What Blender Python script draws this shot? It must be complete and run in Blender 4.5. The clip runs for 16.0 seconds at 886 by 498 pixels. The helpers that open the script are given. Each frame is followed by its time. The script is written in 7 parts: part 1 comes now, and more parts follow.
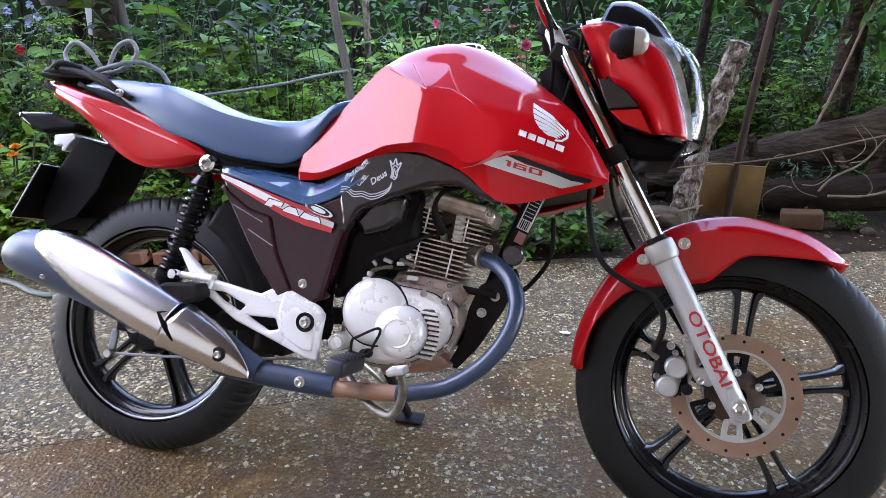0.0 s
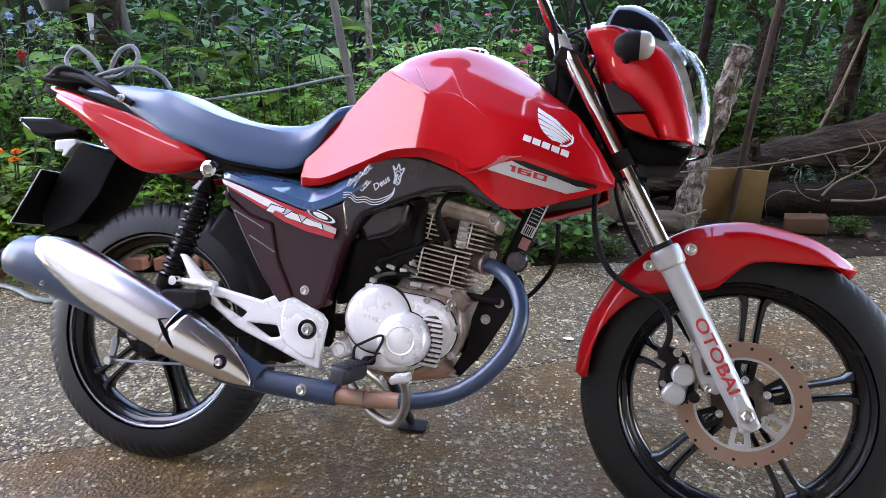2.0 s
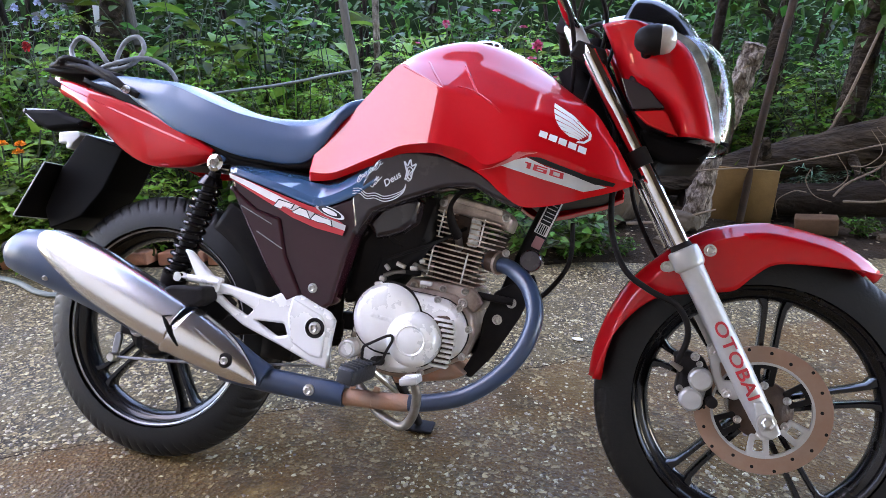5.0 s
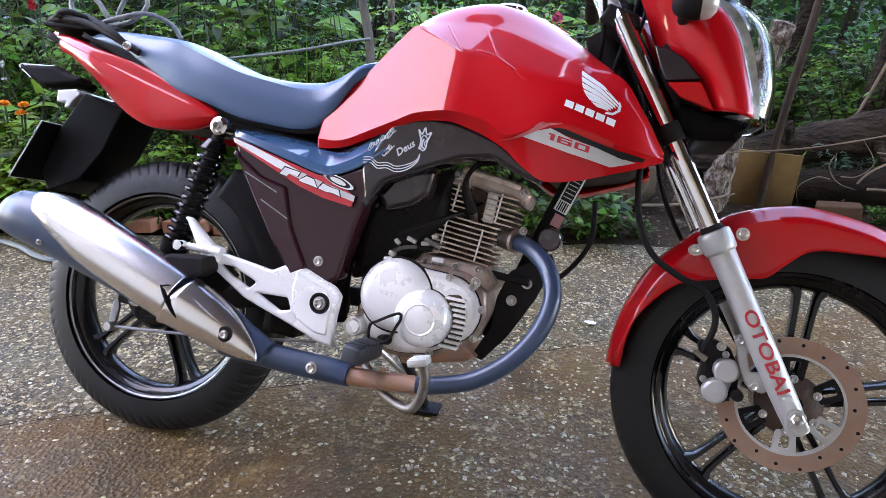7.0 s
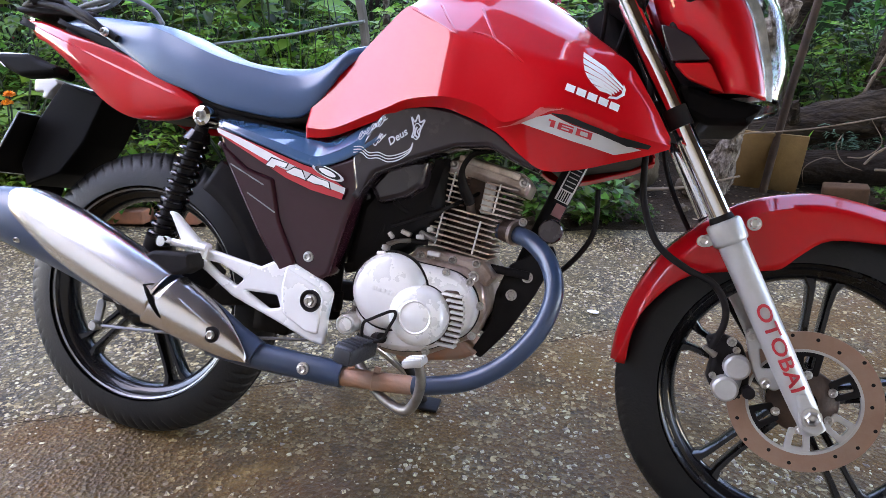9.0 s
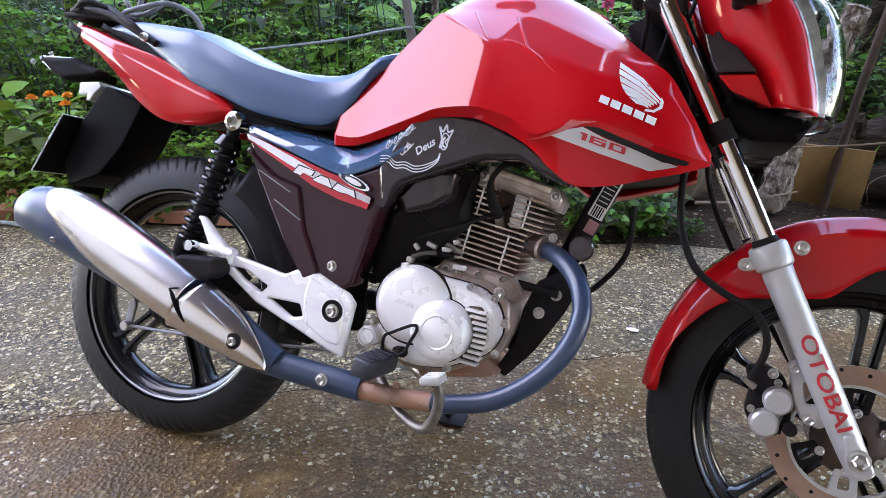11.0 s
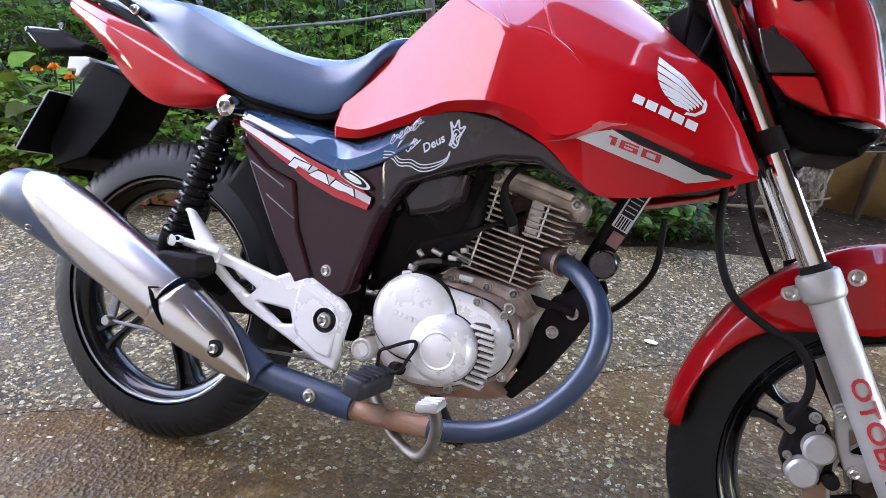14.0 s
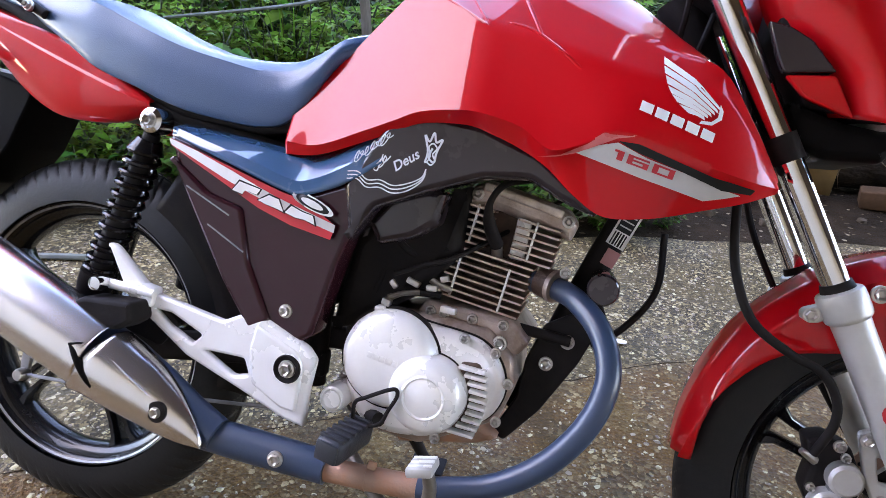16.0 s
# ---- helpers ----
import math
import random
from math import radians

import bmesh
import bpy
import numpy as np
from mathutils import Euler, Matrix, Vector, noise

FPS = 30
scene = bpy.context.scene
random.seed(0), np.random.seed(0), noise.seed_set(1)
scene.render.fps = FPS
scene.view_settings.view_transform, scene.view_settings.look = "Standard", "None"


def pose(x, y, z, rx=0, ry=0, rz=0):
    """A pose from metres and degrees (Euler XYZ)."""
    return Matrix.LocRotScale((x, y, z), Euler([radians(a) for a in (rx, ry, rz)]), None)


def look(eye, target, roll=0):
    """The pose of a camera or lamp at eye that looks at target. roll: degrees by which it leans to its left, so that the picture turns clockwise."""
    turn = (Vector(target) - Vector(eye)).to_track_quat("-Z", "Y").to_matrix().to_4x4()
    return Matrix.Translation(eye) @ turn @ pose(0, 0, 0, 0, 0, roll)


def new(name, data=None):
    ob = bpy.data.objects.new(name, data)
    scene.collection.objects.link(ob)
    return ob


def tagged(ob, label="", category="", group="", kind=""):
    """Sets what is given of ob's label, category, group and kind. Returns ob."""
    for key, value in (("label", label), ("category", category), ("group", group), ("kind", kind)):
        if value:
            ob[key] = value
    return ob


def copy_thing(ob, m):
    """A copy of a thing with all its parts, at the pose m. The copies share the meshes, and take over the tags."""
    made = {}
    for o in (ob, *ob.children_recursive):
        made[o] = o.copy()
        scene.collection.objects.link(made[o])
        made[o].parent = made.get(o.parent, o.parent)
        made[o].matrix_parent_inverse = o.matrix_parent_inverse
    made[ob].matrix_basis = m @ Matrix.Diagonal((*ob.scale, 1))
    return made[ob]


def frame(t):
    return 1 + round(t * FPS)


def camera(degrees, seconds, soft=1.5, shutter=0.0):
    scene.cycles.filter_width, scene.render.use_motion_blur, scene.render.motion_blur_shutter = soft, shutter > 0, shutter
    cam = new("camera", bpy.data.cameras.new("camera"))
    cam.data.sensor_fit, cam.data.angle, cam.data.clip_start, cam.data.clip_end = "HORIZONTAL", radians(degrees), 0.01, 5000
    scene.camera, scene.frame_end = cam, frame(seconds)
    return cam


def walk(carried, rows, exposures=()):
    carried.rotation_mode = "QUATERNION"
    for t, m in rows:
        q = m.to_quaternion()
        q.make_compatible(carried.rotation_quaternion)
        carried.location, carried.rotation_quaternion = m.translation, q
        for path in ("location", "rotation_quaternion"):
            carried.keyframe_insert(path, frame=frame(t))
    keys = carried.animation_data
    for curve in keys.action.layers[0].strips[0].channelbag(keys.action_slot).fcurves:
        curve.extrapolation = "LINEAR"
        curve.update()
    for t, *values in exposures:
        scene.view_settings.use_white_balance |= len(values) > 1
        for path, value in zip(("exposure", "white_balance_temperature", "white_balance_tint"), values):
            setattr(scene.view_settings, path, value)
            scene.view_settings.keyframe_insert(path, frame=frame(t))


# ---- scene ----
from mathutils.bvhtree import BVHTree

# camera and its walk
cam = camera(69.19, 16.0, soft=0.3)
ROWS = [
    (0.0, 1.0039, -1.1460, 0.9757, 71.37, -0.46, 13.26),
    (0.5, 1.0022, -1.1415, 0.9746, 71.15, -0.56, 13.29),
    (1.0, 0.9992, -1.1370, 0.9752, 71.29, -0.53, 13.26),
    (1.5, 0.9967, -1.1367, 0.9756, 71.63, -0.53, 13.33),
    (2.0, 0.9961, -1.1335, 0.9749, 71.75, -0.39, 13.35),
    (2.5, 0.9945, -1.1328, 0.9769, 71.72, -0.45, 13.46),
    (3.0, 0.9924, -1.1319, 0.9758, 71.63, -0.62, 13.74),
    (3.5, 0.9896, -1.1288, 0.9751, 71.75, -0.65, 13.89),
    (6.0, 0.9593, -1.0831, 0.9537, 70.95, -1.36, 13.51),
    (6.5, 0.9532, -1.0674, 0.9453, 70.38, -1.97, 13.93),
    (7.0, 0.9461, -1.0468, 0.9392, 69.47, -2.28, 15.00),
    (7.5, 0.9454, -1.0293, 0.9363, 69.22, -2.65, 15.06),
    (8.0, 0.9446, -1.0126, 0.9361, 68.38, -2.45, 14.47),
    (8.5, 0.9428, -1.0001, 0.9347, 68.19, -2.08, 14.42),
    (9.0, 0.9403, -0.9867, 0.9358, 68.03, -1.58, 14.84),
    (11.5, 0.9761, -0.9246, 0.9385, 68.22, -2.09, 20.92),
    (12.0, 0.9792, -0.9080, 0.9357, 67.43, -2.37, 21.96),
    (12.5, 0.9778, -0.8929, 0.9303, 66.97, -2.54, 22.31),
    (13.0, 0.9719, -0.8740, 0.9282, 67.13, -2.67, 22.93),
    (13.5, 0.9611, -0.8497, 0.9272, 67.12, -3.15, 22.39),
    (14.0, 0.9415, -0.8250, 0.9316, 66.96, -3.46, 21.68),
    (14.5, 0.9206, -0.8031, 0.9333, 66.62, -3.44, 21.00),
    (15.0, 0.8904, -0.7727, 0.9349, 66.72, -3.13, 19.29),
    (15.5, 0.8597, -0.7414, 0.9355, 66.08, -3.16, 17.29),
    (16.0, 0.8313, -0.7086, 0.9397, 65.69, -3.15, 15.07),
]
EXPOSURE, KELVIN, TINT = 4.03, 7900, 27
walk(cam, [(t, pose(*m)) for t, *m in ROWS], [(0.0, EXPOSURE, KELVIN, TINT), (16.0, EXPOSURE, KELVIN, TINT)])

# world: blue sky with the sun veiled by bright thin cloud over the yard, beyond the tail of the motorcycle
SUN_UP, SUN_ROUND = 50.0, 254.0
world = bpy.data.worlds.new("world")
scene.world = world
world.use_nodes = True
wn = world.node_tree
sky = wn.nodes.new("ShaderNodeTexSky")
sky.sky_type, sky.sun_disc = "NISHITA", False
sky.sun_elevation, sky.sun_rotation = radians(SUN_UP), radians(SUN_ROUND)
sky.air_density, sky.dust_density, sky.ozone_density = 1.1, 0.25, 4.0
wn.links.new(sky.outputs[0], wn.nodes["Background"].inputs[0])
wn.nodes["Background"].inputs[1].default_value = 0.14
sun_data = bpy.data.lights.new("sun", "SUN")
sun_data.energy, sun_data.angle, sun_data.color = 0.055, radians(48), (1.0, 0.97, 0.92)
sun = new("sun", sun_data)
azimuth = radians(SUN_ROUND)
toward = Vector((math.sin(azimuth) * math.cos(radians(SUN_UP)), math.cos(azimuth) * math.cos(radians(SUN_UP)), math.sin(radians(SUN_UP))))
sun.matrix_world = look(toward * 10, (0, 0, 0))


# ---- materials ----
def material(name, base, rough=0.5, metal=0.0, second=None, scale=20.0, amount=0.5, fine=200.0, bump=0.05, coat=0.0, rough_var=0.1,
             island=0.0, spec=0.5, translucent=0.0, sheen=0.0, dist=0.004, stretch=None, coat_ior=1.5, coat_rough=0.04):
    """Principled surface with coarse stains towards `second`, fine grain and relief."""
    m = bpy.data.materials.new(name)
    m.use_nodes = True
    nt = m.node_tree
    n, l = nt.nodes, nt.links
    b = n["Principled BSDF"]
    b.inputs["Metallic"].default_value = metal
    b.inputs["Specular IOR Level"].default_value = spec
    b.inputs["Coat Weight"].default_value = coat
    b.inputs["Coat Roughness"].default_value = coat_rough
    b.inputs["Coat IOR"].default_value = coat_ior
    b.inputs["Sheen Weight"].default_value = sheen
    tc = n.new("ShaderNodeTexCoord")
    big = n.new("ShaderNodeTexNoise")
    big.inputs["Scale"].default_value, big.inputs["Detail"].default_value, big.inputs["Roughness"].default_value = scale, 5, 0.65
    small = n.new("ShaderNodeTexNoise")
    small.inputs["Scale"].default_value, small.inputs["Detail"].default_value = fine, 3
    place_of = tc.outputs["Object"]
    if stretch:
        mp = n.new("ShaderNodeMapping")
        mp.inputs["Scale"].default_value = stretch
        l.new(place_of, mp.inputs["Vector"])
        place_of = mp.outputs[0]
    for tex in (big, small):
        l.new(place_of, tex.inputs["Vector"])
    ramp = n.new("ShaderNodeValToRGB")
    ramp.color_ramp.elements[0].position, ramp.color_ramp.elements[1].position = 0.38, 0.68
    l.new(big.outputs["Fac"], ramp.inputs["Fac"])
    mul = n.new("ShaderNodeMath")
    mul.operation, mul.inputs[1].default_value = "MULTIPLY", amount
    l.new(ramp.outputs["Color"], mul.inputs[0])
    mix = n.new("ShaderNodeMix")
    mix.data_type = "RGBA"
    second = second or tuple(c * 0.7 for c in base)
    mix.inputs["A"].default_value, mix.inputs["B"].default_value = (*base, 1), (*second, 1)
    l.new(mul.outputs[0], mix.inputs["Factor"])
    colour = mix.outputs["Result"]
    if island:
        geo = n.new("ShaderNodeNewGeometry")
        hsv = n.new("ShaderNodeHueSaturation")
        val = n.new("ShaderNodeMapRange")
        val.inputs["To Min"].default_value, val.inputs["To Max"].default_value = 1 - island, 1 + island
        hue = n.new("ShaderNodeMapRange")
        hue.inputs["To Min"].default_value, hue.inputs["To Max"].default_value = 0.5 - island * 0.05, 0.5 + island * 0.05
        l.new(geo.outputs["Random Per Island"], val.inputs["Value"])
        l.new(geo.outputs["Random Per Island"], hue.inputs["Value"])
        l.new(val.outputs[0], hsv.inputs["Value"])
        l.new(hue.outputs[0], hsv.inputs["Hue"])
        l.new(colour, hsv.inputs["Color"])
        colour = hsv.outputs["Color"]
    l.new(colour, b.inputs["Base Color"])
    rr = n.new("ShaderNodeMapRange")
    rr.inputs["To Min"].default_value, rr.inputs["To Max"].default_value = max(0.02, rough - rough_var), min(1, rough + rough_var)
    l.new(big.outputs["Fac"], rr.inputs["Value"])
    l.new(rr.outputs[0], b.inputs["Roughness"])
    if bump:
        bp = n.new("ShaderNodeBump")
        bp.inputs["Strength"].default_value, bp.inputs["Distance"].default_value = bump, dist
        l.new(small.outputs["Fac"], bp.inputs["Height"])
        l.new(bp.outputs["Normal"], b.inputs["Normal"])
    if translucent:
        tr = n.new("ShaderNodeBsdfTranslucent")
        ms = n.new("ShaderNodeMixShader")
        ms.inputs[0].default_value = translucent
        l.new(colour, tr.inputs["Color"])
        l.new(b.outputs[0], ms.inputs[1])
        l.new(tr.outputs[0], ms.inputs[2])
        l.new(ms.outputs[0], n["Material Output"].inputs["Surface"])
    return m


def glass(name, tint=(1, 1, 1), rough=0.02, ior=1.45):
    m = bpy.data.materials.new(name)
    m.use_nodes = True
    b = m.node_tree.nodes["Principled BSDF"]
    b.inputs["Base Color"].default_value = (*tint, 1)
    b.inputs["Roughness"].default_value, b.inputs["Transmission Weight"].default_value, b.inputs["IOR"].default_value = rough, 1.0, ior
    return m


RED = material("red_paint", (0.53, 0.0040, 0.007), 0.45, coat=1.0, second=(0.48, 0.0036, 0.0065), scale=6, amount=0.5, bump=0.0, rough_var=0.06, spec=0.08, coat_ior=1.39, coat_rough=0.02)
PLASTIC = material("satin_black_plastic", (0.022, 0.016, 0.020), 0.26, second=(0.030, 0.022, 0.025), scale=14, bump=0.015, coat=1.0, spec=0.12, coat_ior=1.5)
# black plastic; its blue base stands in for the sky it mirrors
PANEL = material("gloss_black_panel_sky_blued", (0.026, 0.092, 0.19), 0.25, second=(0.03, 0.10, 0.20), scale=14, bump=0.0, coat=1.0, spec=0.25, coat_ior=1.8, coat_rough=0.03)
PLUM = material("gloss_plum_black_plastic", (0.030, 0.0065, 0.0105), 0.2, second=(0.036, 0.011, 0.015), scale=10, bump=0.0, coat=0.55, spec=0.15)
MATTE = material("matte_black", (0.014, 0.0125, 0.0130), 0.55, second=(0.024, 0.020, 0.018), scale=25, bump=0.10, spec=0.06)
GLOSS = material("gloss_black_enamel", (0.005, 0.005, 0.006), 0.25, second=(0.014, 0.013, 0.012), scale=18, bump=0.02, coat=0.35, spec=0.2)
DARKPLASTIC = material("dull_black_plastic", (0.0030, 0.0026, 0.0026), 0.6, second=(0.0065, 0.0050, 0.0045), scale=16, bump=0.05, spec=0.05)
RUBBER = material("tyre_rubber", (0.0045, 0.0050, 0.0062), 0.52, second=(0.013, 0.0125, 0.012), scale=12, amount=0.6, bump=0.15, spec=0.35)
# dark vinyl with the sky's blue sheen put into the base colour
VINYL = material("seat_vinyl_sky_blued", (0.017, 0.066, 0.155), 0.38, second=(0.024, 0.076, 0.168), scale=9, fine=900, bump=0.2, rough_var=0.06, coat=0.36, coat_ior=1.65, coat_rough=0.16)
SILVER = material("silver_paint", (0.92, 0.91, 0.90), 0.28, metal=0.2, second=(0.76, 0.72, 0.69), scale=7, amount=0.3, bump=0.02)
ALLOY = material("cast_alloy", (0.92, 0.91, 0.89), 0.28, metal=0.2, second=(0.74, 0.69, 0.64), scale=9, amount=0.30, bump=0.03)
FORK = material("satin_fork_alloy", (0.52, 0.51, 0.49), 0.42, metal=0.4, second=(0.40, 0.38, 0.35), scale=18, bump=0.05)
STEEL = material("brushed_steel", (0.82, 0.80, 0.79), 0.25, metal=1.0, second=(0.66, 0.57, 0.51), scale=4, amount=0.5, bump=0.0, rough_var=0.03)
CHROME = material("chrome", (0.78, 0.78, 0.79), 0.09, metal=1.0, second=(0.6, 0.58, 0.55), scale=30, amount=0.3, bump=0.0, rough_var=0.05)
BOLT = material("zinc_bolt", (0.62, 0.60, 0.57), 0.32, metal=0.9, second=(0.40, 0.33, 0.27), scale=60, bump=0.05)
# dark exhaust paint, made bluer to carry the sky reflected in it
PIPE = material("sky_blued_exhaust_paint", (0.025, 0.049, 0.095), 0.34, second=(0.042, 0.055, 0.080), scale=11, bump=0.05, spec=0.6)
RUST = material("heat_rusted_steel", (0.36, 0.22, 0.16), 0.5, metal=0.2, second=(0.50, 0.18, 0.07), scale=24, bump=0.25)
DISC = material("rusty_disc", (0.34, 0.20, 0.14), 0.5, metal=0.5, second=(0.42, 0.30, 0.23), scale=18, bump=0.1)
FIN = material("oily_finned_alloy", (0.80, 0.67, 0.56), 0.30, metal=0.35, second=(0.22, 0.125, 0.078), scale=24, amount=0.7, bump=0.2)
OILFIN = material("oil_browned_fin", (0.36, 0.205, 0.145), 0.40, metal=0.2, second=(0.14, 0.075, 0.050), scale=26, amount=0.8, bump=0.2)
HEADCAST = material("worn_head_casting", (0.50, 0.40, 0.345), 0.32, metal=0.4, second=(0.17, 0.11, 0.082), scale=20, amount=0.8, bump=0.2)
# brown oily alloy, darkened further for the shade in fin gaps
CORE = material("oily_shaded_alloy", (0.095, 0.054, 0.038), 0.55, metal=0.2, second=(0.035, 0.021, 0.015), scale=30, amount=0.8, bump=0.3)
DULLSTEEL = material("dull_pedal_steel", (0.22, 0.205, 0.185), 0.42, metal=0.6, second=(0.11, 0.085, 0.065), scale=30, amount=0.7, bump=0.1)
PEGRUBBER = material("worn_peg_rubber", (0.018, 0.021, 0.028), 0.42, second=(0.045, 0.048, 0.055), scale=30, amount=0.6, bump=0.2)
CALIPER = material("grey_caliper_alloy", (0.27, 0.275, 0.29), 0.42, metal=0.5, second=(0.20, 0.19, 0.18), scale=30, amount=0.7, bump=0.15)
WHITE = material("white_decal", (0.80, 0.79, 0.78), 0.35, second=(0.7, 0.68, 0.66), scale=40, bump=0.0, coat=0.3)
GREYDECAL = material("silver_decal", (0.60, 0.58, 0.57), 0.35, metal=0.3, second=(0.50, 0.48, 0.47), scale=30, bump=0.0, coat=0.3)
BLACKDECAL = material("black_decal", (0.012, 0.012, 0.012), 0.4, second=(0.018, 0.018, 0.018), bump=0.0, coat=0.0, spec=0.2)
REDDECAL = material("red_decal", (0.56, 0.018, 0.028), 0.35, second=(0.48, 0.018, 0.025), bump=0.0, coat=0.3)
SCRIPT = material("pale_script_decal", (0.62, 0.65, 0.70), 0.4, second=(0.5, 0.52, 0.56), bump=0.0)
PLATE = material("number_plate", (0.55, 0.56, 0.58), 0.4, metal=0.3, second=(0.45, 0.45, 0.46), scale=30, bump=0.03)
REFLECTOR = material("lamp_reflector", (0.62, 0.62, 0.58), 0.34, metal=0.7, second=(0.20, 0.21, 0.18), scale=32, amount=0.9, bump=0.25, dist=0.01, fine=70)
LENS = glass("clear_lens", (0.95, 0.97, 0.97), 0.02, 1.22)
AMBER = material("red_lamp_lens", (0.30, 0.01, 0.01), 0.15, second=(0.25, 0.01, 0.01), bump=0.0, coat=0.6)
CORD = material("grey_elastic_cord", (0.20, 0.21, 0.21), 0.6, second=(0.02, 0.02, 0.025), scale=60, bump=0.4)


# ---- mesh helpers ----
def part(name, bm, mat, parent=None, label="", sharp=38.0):
    me = bpy.data.meshes.new(name)
    bm.normal_update()
    bm.to_mesh(me)
    bm.free()
    return finish(name, me, mat, parent, label, sharp)


def finish(name, me, mat, parent=None, label="", sharp=38.0):
    for m in mat if isinstance(mat, (list, tuple)) else [mat]:
        me.materials.append(m)
    for p in me.polygons:
        p.use_smooth = True
    me.set_sharp_from_angle(angle=radians(sharp))
    ob = new(name, me)
    ob.parent = parent
    if label:
        ob["label"] = label
    return ob


def spline(pts, n=6, closed=False):
    """Catmull-Rom curve through points of any dimension, n steps a span."""
    p = [np.array(q, float) for q in pts]
    k = len(p)
    out = []
    for i in range(k if closed else k - 1):
        if closed:
            a, b, c, d = p[i - 1], p[i], p[(i + 1) % k], p[(i + 2) % k]
        else:
            b, c = p[i], p[i + 1]
            a = p[i - 1] if i else 2 * b - c
            d = p[i + 2] if i + 2 < k else 2 * c - b
        for s in range(n):
            t = s / n
            out.append(0.5 * (2 * b + (c - a) * t + (2 * a - 5 * b + 4 * c - d) * t * t + (3 * b - a - 3 * c + d) * t ** 3))
    if not closed:
        out.append(p[-1])
    return out


def skin(bm, rings, wrap=True, caps=True):
    """Faces between rings of equal length."""
    vs = [[bm.verts.new(tuple(v)) for v in r] for r in rings]
    m = len(rings[0])
    for a, b in zip(vs, vs[1:]):
        for j in range(m if wrap else m - 1):
            k = (j + 1) % m
            try:
                bm.faces.new((a[j], a[k], b[k], b[j]))
            except ValueError:
                pass
    if caps and wrap:
        bm.faces.new(vs[0][::-1])
        bm.faces.new(vs[-1])
    return vs


def tube_into(bm, pts, radius, n=12, steps=6, caps=True, smooth=True):
    """A round tube along a smooth path; radius is one number or one for each point."""
    rad = radius if isinstance(radius, (list, tuple)) else [radius] * len(pts)
    q = [(*p, r) for p, r in zip(pts, rad)]
    q = spline(q, steps) if smooth and len(q) > 2 else [np.array(v, float) for v in q]
    pos = [Vector(v[:3]) for v in q]
    up = Vector((0, 0, 1))
    rings = []
    for i, p in enumerate(pos):
        d = (pos[min(i + 1, len(pos) - 1)] - pos[max(i - 1, 0)]).normalized()
        if abs(d.dot(up)) > 0.95:
            up = d.orthogonal().normalized()
        s = d.cross(up).normalized()
        up = s.cross(d).normalized()
        rings.append([p + (s * math.cos(a) + up * math.sin(a)) * q[i][3] for a in (2 * math.pi * j / n for j in range(n))])
    skin(bm, rings, True, caps)
    return bm


def tube(pts, radius, n=12, steps=6, caps=True, smooth=True):
    return tube_into(bmesh.new(), pts, radius, n, steps, caps, smooth)


def turn_into(bm, profile, centre=(0, 0, 0), n=40, closed=False, m=None):
    """Turns a profile of (radius, y) about an axis along y."""
    m = m or Matrix.Translation(centre)
    prof = list(profile) + ([profile[0]] if closed else [])
    rings = []
    for r, y in prof:
        rings.append([m @ Vector((r * math.cos(2 * math.pi * j / n), y, r * math.sin(2 * math.pi * j / n))) for j in range(n)])
    skin(bm, rings, True, False)
    bmesh.ops.remove_doubles(bm, verts=bm.verts, dist=1e-5)
    return bm


def turned(profile, centre=(0, 0, 0), n=40, closed=False, m=None):
    return turn_into(bmesh.new(), profile, centre, n, closed, m)


def box_into(bm, size, m=None, bevel=0.002, seg=2):
    b = bmesh.new()
    bmesh.ops.create_cube(b, size=1.0, matrix=Matrix.Diagonal((*size, 1)))
    if bevel:
        bmesh.ops.bevel(b, geom=b.edges[:], offset=bevel, segments=seg, affect="EDGES", profile=0.5)
    b.transform(m or Matrix())
    me = bpy.data.meshes.new("tmp")
    b.to_mesh(me)
    b.free()
    bm.from_mesh(me)
    bpy.data.meshes.remove(me)
    return bm


def box(size, m=None, bevel=0.002, seg=2):
    return box_into(bmesh.new(), size, m, bevel, seg)


def rounded(pts, r, n=4):
    """Rounds the corners of a closed 2D outline."""
    out = []
    k = len(pts)
    for i in range(k):
        p, a, b = Vector(pts[i]), Vector(pts[i - 1]), Vector(pts[(i + 1) % k])
        d1, d2 = a - p, b - p
        q = min(r, d1.length * 0.45, d2.length * 0.45)
        s, e = p + d1.normalized() * q, p + d2.normalized() * q
        for j in range(n + 1):
            t = j / n
            out.append(tuple(s * (1 - t) ** 2 + p * 2 * t * (1 - t) + e * t * t))
    return out


def curve_mesh(cu):
    ob = bpy.data.objects.new("tmp", cu)
    me = bpy.data.meshes.new_from_object(ob)
    bpy.data.objects.remove(ob)
    bpy.data.curves.remove(cu)
    bm = bmesh.new()
    bm.from_mesh(me)
    bpy.data.meshes.remove(me)
    return bm


